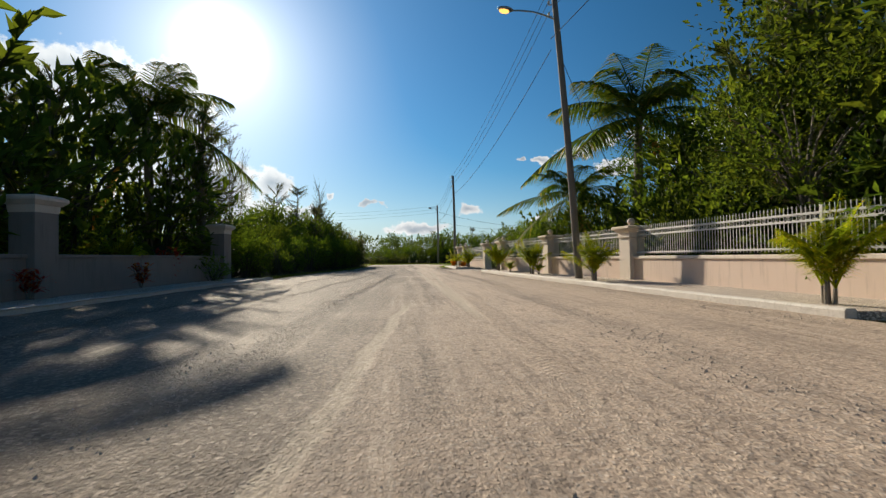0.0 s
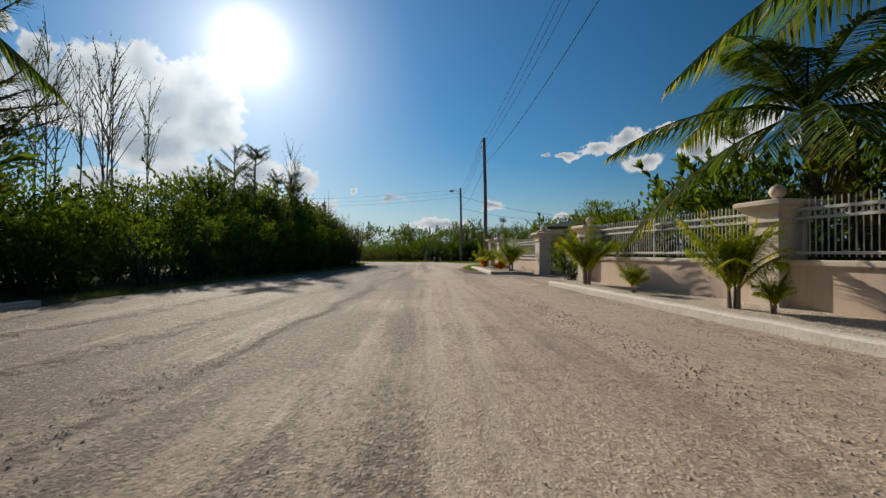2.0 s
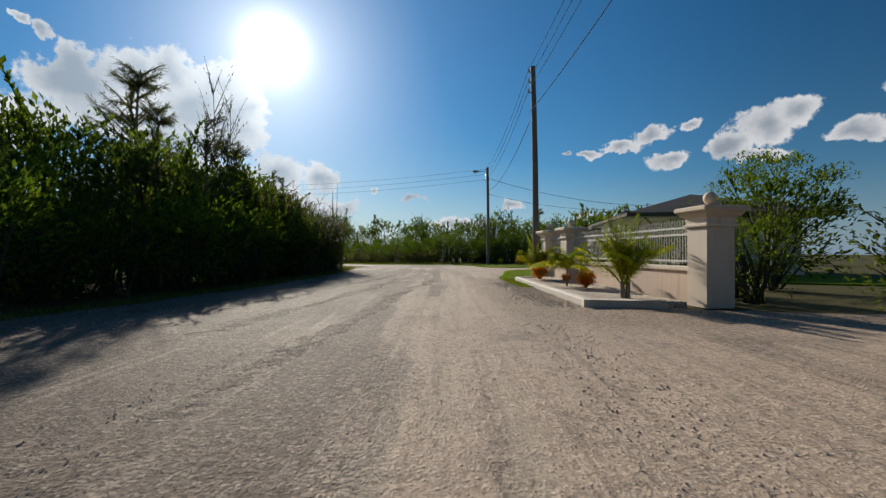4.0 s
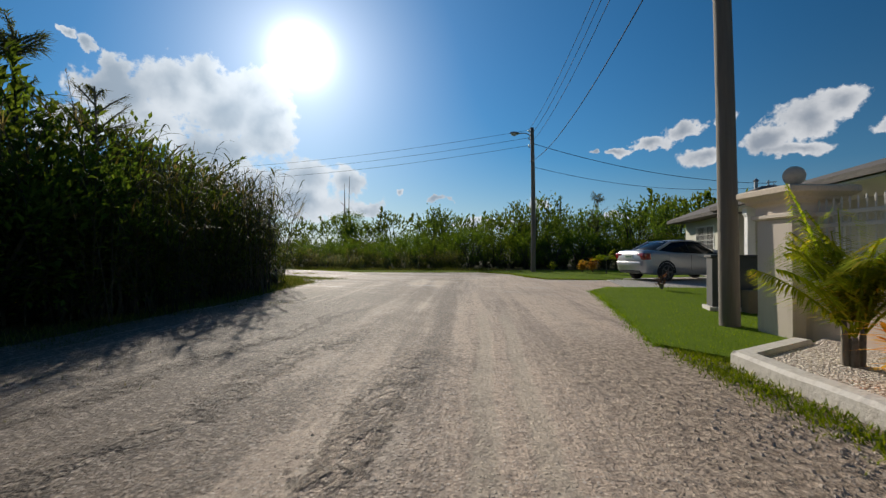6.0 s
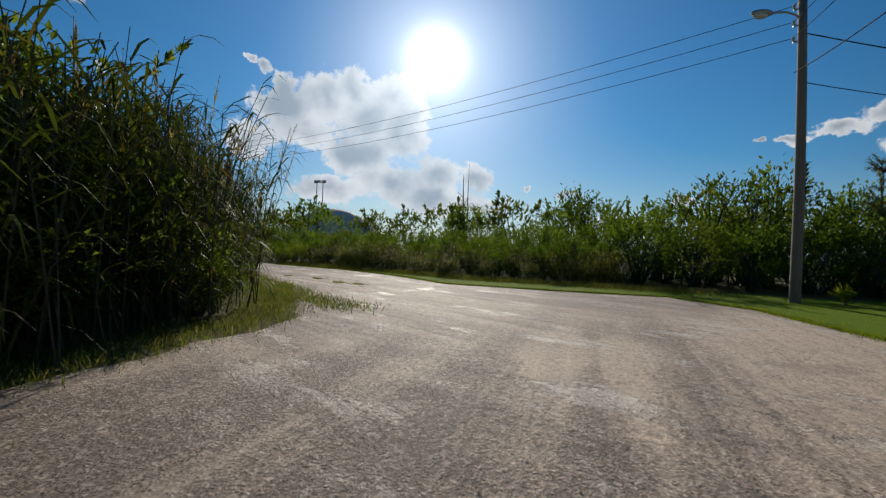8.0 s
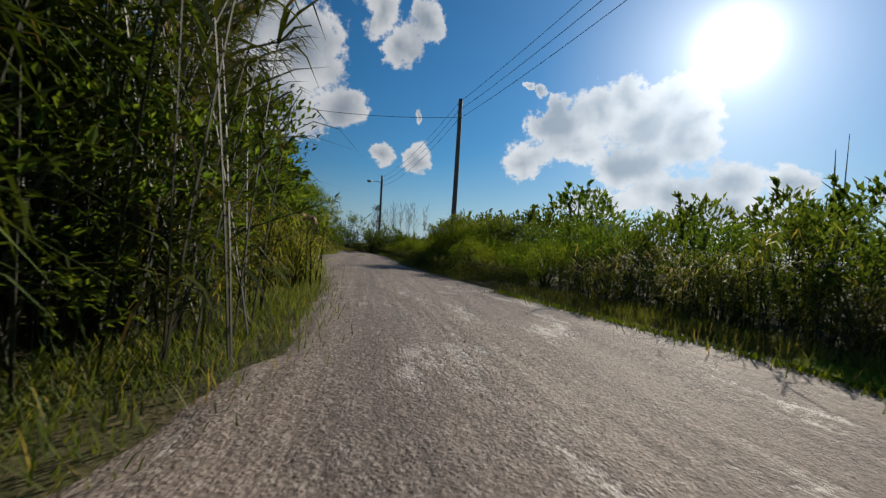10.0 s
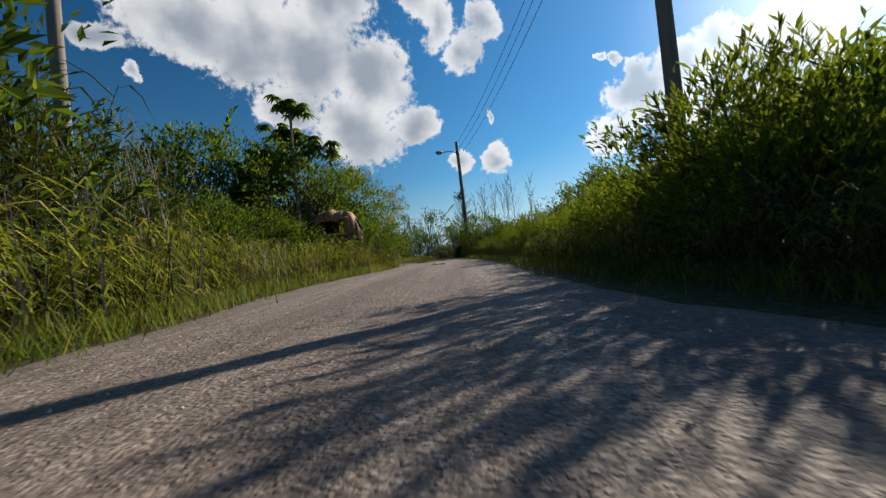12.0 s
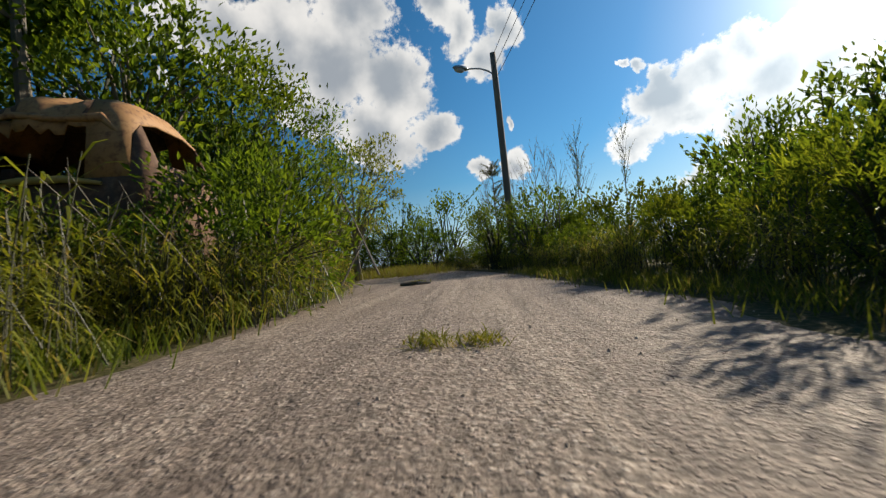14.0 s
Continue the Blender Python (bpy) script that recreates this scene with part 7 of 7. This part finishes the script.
    link_mesh("sill_strip", v, f, M["yellow"], wreck, "faded yellow sill strip", smooth=True)
    for x in (-1.0, 0.92):
        part("door_post", boxed(x - 0.04, x + 0.04, -0.74, -0.66, 0.6, 1.9, bevel=0.015), M["dark_rust"], wreck)
    part("cab_floor", boxed(-1.8, 1.2, -0.72, 0.72, 0.55, 0.66, bevel=0.02), M["dark_rust"], wreck, "dark brown floor")
    part("seat_base", boxed(-0.3, 0.3, -0.6, 0.6, 0.66, 1.05, bevel=0.06), M["dark_rust"], wreck)
    part("seat_back", boxed(-0.42, -0.28, -0.6, 0.6, 1.0, 1.75, bevel=0.05), M["dark_rust"], wreck)
    part("chassis", boxed(-1.8, 1.3, -0.5, 0.5, -0.02, 0.54, bevel=0.03), M["dark_rust"], wreck)


build_wreck(Matrix.Translation((-48.2, 66.15, 0.0)) @ Matrix.Rotation(radians(80), 4, "Z") @ Matrix.Diagonal((0.88, 0.92, 1.03, 1)))
for x, y, q in ((-46.6, 67.7, 0.5), (-46.5, 66.8, 0.52), (-46.3, 66.1, 0.52), (-46.2, 65.3, 0.66), (-47.2, 68.3, 0.5), (-45.6, 67.2, 0.45), (-45.4, 66.3, 0.5), (-45.2, 65.2, 0.6), (-48.4, 68.3, 0.6), (-46.9, 64.4, 0.7)):
    put(tall[int(abs(x * 5)) % 2], x, y, q)
for x, y, s in ((-46.9, 64.7, 0.9), (-46.5, 65.4, 0.62), (-47.0, 67.75, 0.5), (-46.7, 65.9, 0.5), (-47.6, 63.9, 1.0), (-47.6, 68.15, 0.74), (-48.7, 68.1, 0.85), (-49.6, 67.2, 1.0), (-46.2, 66.9, 0.45)):
    put(bush[int(abs(x * 7)) % 3], x, y, s)
for x, y, s in ((-47.0, 64.9, 0.85), (-46.5, 66.0, 0.6), (-46.6, 66.9, 0.55), (-47.4, 68.2, 0.6), (-48.2, 68.4, 0.8), (-46.4, 64.6, 0.9), (-46.2, 66.4, 0.58), (-46.1, 67.4, 0.5), (-45.6, 65.6, 0.7), (-46.7, 68.1, 0.55), (-46.2, 67.9, 0.55)):
    put(tall[int(abs(y * 5)) % 2], x, y, s)

brush = np.random.default_rng(44)
sticks = []
for k in range(60):
    p = np.array([-46.75 + brush.normal() * 0.25, 66.4 + brush.normal() * 0.9, brush.uniform(0, 0.5)])
    w = np.array([brush.normal() * 0.25, brush.normal() * 0.5, brush.uniform(0.5, 1.1)])
    q = p + w * brush.uniform(0.6, 1.3)
    sticks.append((np.array([p, (p + q) / 2 + np.array([0.0, 0.0, 0.05]), q]), np.array([0.011, 0.008, 0.003])))
v, f = tubes(sticks, 4)
tagged(link_mesh("dry_brush", v, f, M["bark"]), "tangle of dry grey sticks before a wreck", "brushwood", kind="stuff")

# ---- grass, tufts and loose stones ----


def grass_stuff(name, xs, ys, zs, height, width, mat, seed, label, bend=0.6):
    r = np.random.default_rng(seed)
    n = len(xs)
    base = np.stack([xs, ys, zs], 1)
    a = r.uniform(0, 6.28, n)
    way = np.stack([np.cos(a) * bend * r.uniform(0.2, 1, n), np.sin(a) * bend * r.uniform(0.2, 1, n), np.ones(n)], 1)
    v, f = blades(base, way, height * r.uniform(0.5, 1.25, n), width, 0.25, 1 if height < 0.1 else 2, start=1.0)
    tagged(link_mesh(name, v, f, mat), label, "grass", kind="stuff")


def fill(poly, n, seed):
    r = np.random.default_rng(seed)
    xs, ys = np.array([p[0] for p in poly]), np.array([p[1] for p in poly])
    x, y = r.uniform(xs.min(), xs.max(), n), r.uniform(ys.min(), ys.max(), n)
    k = inside(poly, x, y)
    return x[k], y[k]


x, y = fill([(-0.6, 45.8), (-1.15, 46.3), (-1.0, 49), (-0.9, 53.4), (-0.2, 54.7), (5, 55.1), (5, 48), (0.9, 46.9)], 26000, 1)
grass_stuff("lawn_grass", x, y, np.full(len(x), 0.02), 0.055, 0.01, M["lawn_blade"], 2, "short mown lawn grass")
x, y = fill([(-1.9, 58.6), (-2.6, 59.7), (-3.7, 62.7), (-5.5, 64.5), (-8.5, 63.8), (-11.8, 63.2), (-15, 65.0), (-18.6, 66.2), (-18.8, 67.2), (-12, 65.4), (-6, 67.0), (5, 68.4), (5, 62.0), (1.0, 59.8), (0.4, 58.8)], 34000, 3)
grass_stuff("lawn_grass", x, y, np.full(len(x), 0.02), 0.06, 0.011, M["lawn_blade"], 4, "short mown lawn grass")


def verge(pts, n, spread, seed):
    r = np.random.default_rng(seed)
    p = np.array(subdivide(pts, 0.3))
    k = r.integers(0, len(p), n)
    off = r.normal(size=(n, 2)) * spread
    return p[k, 0] + off[:, 0], p[k, 1] + off[:, 1]


x, y = verge([(-8.2, 27), (-8.4, 32), (-8.2, 41), (-8.8, 45), (-9.3, 49.5), (-10.2, 53), (-10.8, 55.6), (-12.8, 57.2), (-15.5, 59.1), (-20.4, 61.9), (-26.3, 63.20)], 18000, 0.3, 6)
grass_stuff("verge_grass", x, y, np.full(len(x), -0.03), 0.17, 0.009, M["grass"], 7, "rough green grass along the road's edge", 0.9)
x, y = verge([(-26.3, 63.10), (-33, 64.00), (-38, 64.80), (-41.7, 65.90), (-45.2, 67.40), (-50, 68.50)], 15000, 0.3, 8)
grass_stuff("verge_grass", x, y, np.zeros(len(x)), 0.34, 0.011, M["grass"], 9, "tall rough grass along the road's edge", 0.8)
x, y = verge([(-27, 67.90), (-35, 69.40), (-40, 70.90), (-46, 72.40), (-52, 73.40)], 9000, 0.25, 10)
grass_stuff("verge_grass", x, y, np.zeros(len(x)), 0.24, 0.01, M["grass"], 11, "rough grass along the road's edge", 0.8)
x, y = verge([(-58, 71.00), (-66, 70.40)], 9000, 0.9, 12)
grass_stuff("verge_grass", x, y, np.zeros(len(x)), 0.5, 0.014, M["straw"], 13, "pale dry grass where the road ends", 0.6)
x, y = verge([(-4.5, 66.3), (-12, 65.4), (-18.6, 66.9), (-24, 67.60)], 10000, 0.4, 14)
grass_stuff("verge_grass", x, y, np.zeros(len(x)), 0.3, 0.011, M["grass"], 15, "rough grass before the thicket", 0.8)
x, y = verge([(-13.0, 57.4), (-15.8, 58.9), (-20.6, 61.6), (-26.0, 63.1)], 8000, 0.3, 22)
grass_stuff("verge_grass", x, y, np.full(len(x), -0.03), 0.22, 0.01, M["grass"], 23, "rough grass below the cane", 0.9)
x, y = verge([(-9.6, 49.5), (-10.5, 52.6), (-11.1, 55.2), (-12.4, 56.8), (-13.4, 57.5)], 6500, 0.3, 24)
grass_stuff("verge_grass", x, y, np.full(len(x), -0.03), 0.11, 0.01, M["grass"], 25, "short rough grass below the cane", 1.1)
x, y = verge([(-10.6, 57.0), (-12.3, 57.6), (-15.5, 59.4)], 3500, 0.3, 16)
grass_stuff("verge_grass", x, y, np.zeros(len(x)), 0.12, 0.011, M["grass"], 17, "dry trodden grass at the corner", 1.0)


x, y = verge([(-1.05, 46.3), (-0.95, 49), (-0.85, 53.4), (-0.2, 54.75), (3, 55.1)], 5000, 0.07, 18)
grass_stuff("verge_grass", x, y, np.zeros(len(x)), 0.08, 0.012, M["lawn_blade"], 19, "lawn grass spilling over the road's edge", 1.0)
x, y = verge([(-0.85, 45.9), (-0.75, 45.0), (-0.5, 43.6), (-0.3, 42.6)], 3500, 0.12, 26)
grass_stuff("verge_grass", x, y, np.zeros(len(x)), 0.07, 0.012, M["lawn_blade"], 27, "lawn grass spreading along the kerb", 1.0)
x, y = verge([(3, 58.9), (-1.9, 58.6), (-2.5, 59.7), (-3.6, 62.7), (-5.4, 64.4), (-8.5, 63.7), (-11.8, 63.2), (-15, 65.0), (-18.6, 66.2), (-24, 66.80)], 9000, 0.09, 20)
grass_stuff("verge_grass", x, y, np.zeros(len(x)), 0.1, 0.012, M["lawn_blade"], 21, "lawn grass spilling over the road's edge", 1.0)


x, y = verge([(-7.6, 34.5), (-7.3, 38), (-7.3, 41), (-7.7, 44), (-8.2, 47.5), (-8.7, 50.5)], 16000, 0.62, 62)
k = (lumpy(x, y, 1.9, 63) + 0.5 * lumpy(x, y, 5.0, 64) > 0.12) & (x > -8.6)
grass_stuff("verge_grass", x[k], y[k], np.full(k.sum(), -0.01), 0.075, 0.008, M["grass"], 65, "thin trodden grass in patches on the shoulder", 1.2)


def tuft(x, y, size, count, seed):
    r = np.random.default_rng(seed)
    n = count
    b = np.stack([r.normal(size=n) * size * 0.45, r.normal(size=n) * size * 0.3, np.zeros(n)], 1)
    a = r.uniform(0, 6.28, n)
    w = np.stack([np.cos(a), np.sin(a), r.uniform(0.5, 1.6, n)], 1)
    v, f = blades(b, w, size * 0.62 * r.uniform(0.5, 1.2, n), 0.008, 0.4, 3, start=1.0)
    ob = tagged(link_mesh("grass_tuft", v, f, M["wild"]), "small green grass tuft growing in the gravel", "grass tuft", "grass tufts in the road", "stuff")
    ob.location = (x, y, 0.0)


for i, (x, y, s) in enumerate(((-13.5, 60.84, 0.3), (-14.34, 60.86, 0.3), (-15.82, 61.54, 0.26), (-17.4, 61.6, 0.2), (-44.72, 69.66, 0.22), (-44.6, 69.90, 0.2), (-51.6, 70.60, 0.3))):
    tuft(x, y, s, 170, 200 + i)
v, f = tube_arrays([(-50.9, 70.15, 0.03), (-50.6, 70.45, 0.05), (-50.65, 70.70, 0.03)], [0.03, 0.04, 0.015], 6)
tagged(link_mesh("branch", v, f, M["bark"]), "short broken branch lying on the gravel", "branch")


def stones(name, way, n, spread, small, big, seed, label):
    """Loose stones along a line on the road, in one mesh."""
    r = np.random.default_rng(seed)
    way = np.array(way, float)
    cum = np.concatenate([[0], np.cumsum(np.linalg.norm(np.diff(way, axis=0), axis=1))])
    d = r.uniform(0, 1, n) * cum[-1]
    px, py = np.interp(d, cum, way[:, 0]), np.interp(d, cum, way[:, 1])
    px = px + r.normal(size=n) * spread + 0.25 * spread * np.sin(py * 1.7)
    py = py + r.normal(size=n) * spread * 0.7
    k = inside(ROAD, px, py)
    px, py = px[k], py[k]
    n = len(px)
    s = small + (big - small) * r.uniform(0, 1, n) ** 3
    octa = np.array([(1, 0, -0.3), (0, 1, -0.3), (-1, 0, -0.3), (0, -1, -0.3), (0.35, 0.2, 0.75), (-0.35, -0.2, 0.7)])
    v = octa[None] * s[:, None, None] * r.uniform(0.6, 1.3, (n, 6, 1))
    a = r.uniform(0, 6.28, n)
    c, q = np.cos(a)[:, None], np.sin(a)[:, None]
    v = np.stack([v[..., 0] * c - v[..., 1] * q, v[..., 0] * q + v[..., 1] * c, v[..., 2]], -1)
    v += np.stack([px, py, road_relief(px, py) + s * 0.25], 1)[:, None, :]
    tri = np.array([(0, 1, 4), (1, 2, 5), (1, 5, 4), (2, 3, 5), (3, 0, 4), (3, 4, 5)])
    f = (np.arange(n)[:, None, None] * 6 + tri[None]).reshape(-1, 3)
    tagged(link_mesh(name, v.reshape(-1, 3), f, M["stone"]), label, "gravel", kind="stuff")


stones("loose_gravel", [(1.3, 7), (0.4, 19), (-1.2, 33), (-2.4, 41), (-4.4, 48.5), (-7, 54), (-11, 58.4), (-20.7, 63.9), (-30, 66.4), (-43, 69.4), (-52, 70.8)],
       7000, 1.8, 0.004, 0.011, 5, "loose stones scattered over the road")
stones("gravel_windrow", [(3.6, 7), (3.2, 11.3), (2.2, 21.6), (0.3, 31), (-0.4, 36)], 4200, 0.22, 0.005, 0.015, 6, "low windrow of coarse loose gravel")
stones("gravel_windrow", [(5.9, 12.0), (4.0, 21.2), (1.9, 31.5)], 3400, 0.28, 0.005, 0.016, 7, "coarse gravel gathered along the kerb")
stones("gravel_windrow", [(0.1, 38.0), (-0.9, 44.3)], 4200, 0.33, 0.006, 0.017, 8, "coarse gravel gathered along the kerb")
stones("gravel_windrow", [(-0.6, 8), (-1.45, 16.5), (-2.5, 28.5), (-4.2, 38)], 2600, 0.16, 0.005, 0.012, 9, "low ridge of loose gravel between wheel tracks")
stones("gravel_windrow", [(-4.2, 8), (-5.0, 22), (-6.2, 34), (-6.8, 46)], 2600, 0.6, 0.005, 0.012, 10, "coarse gravel along the shaded shoulder")
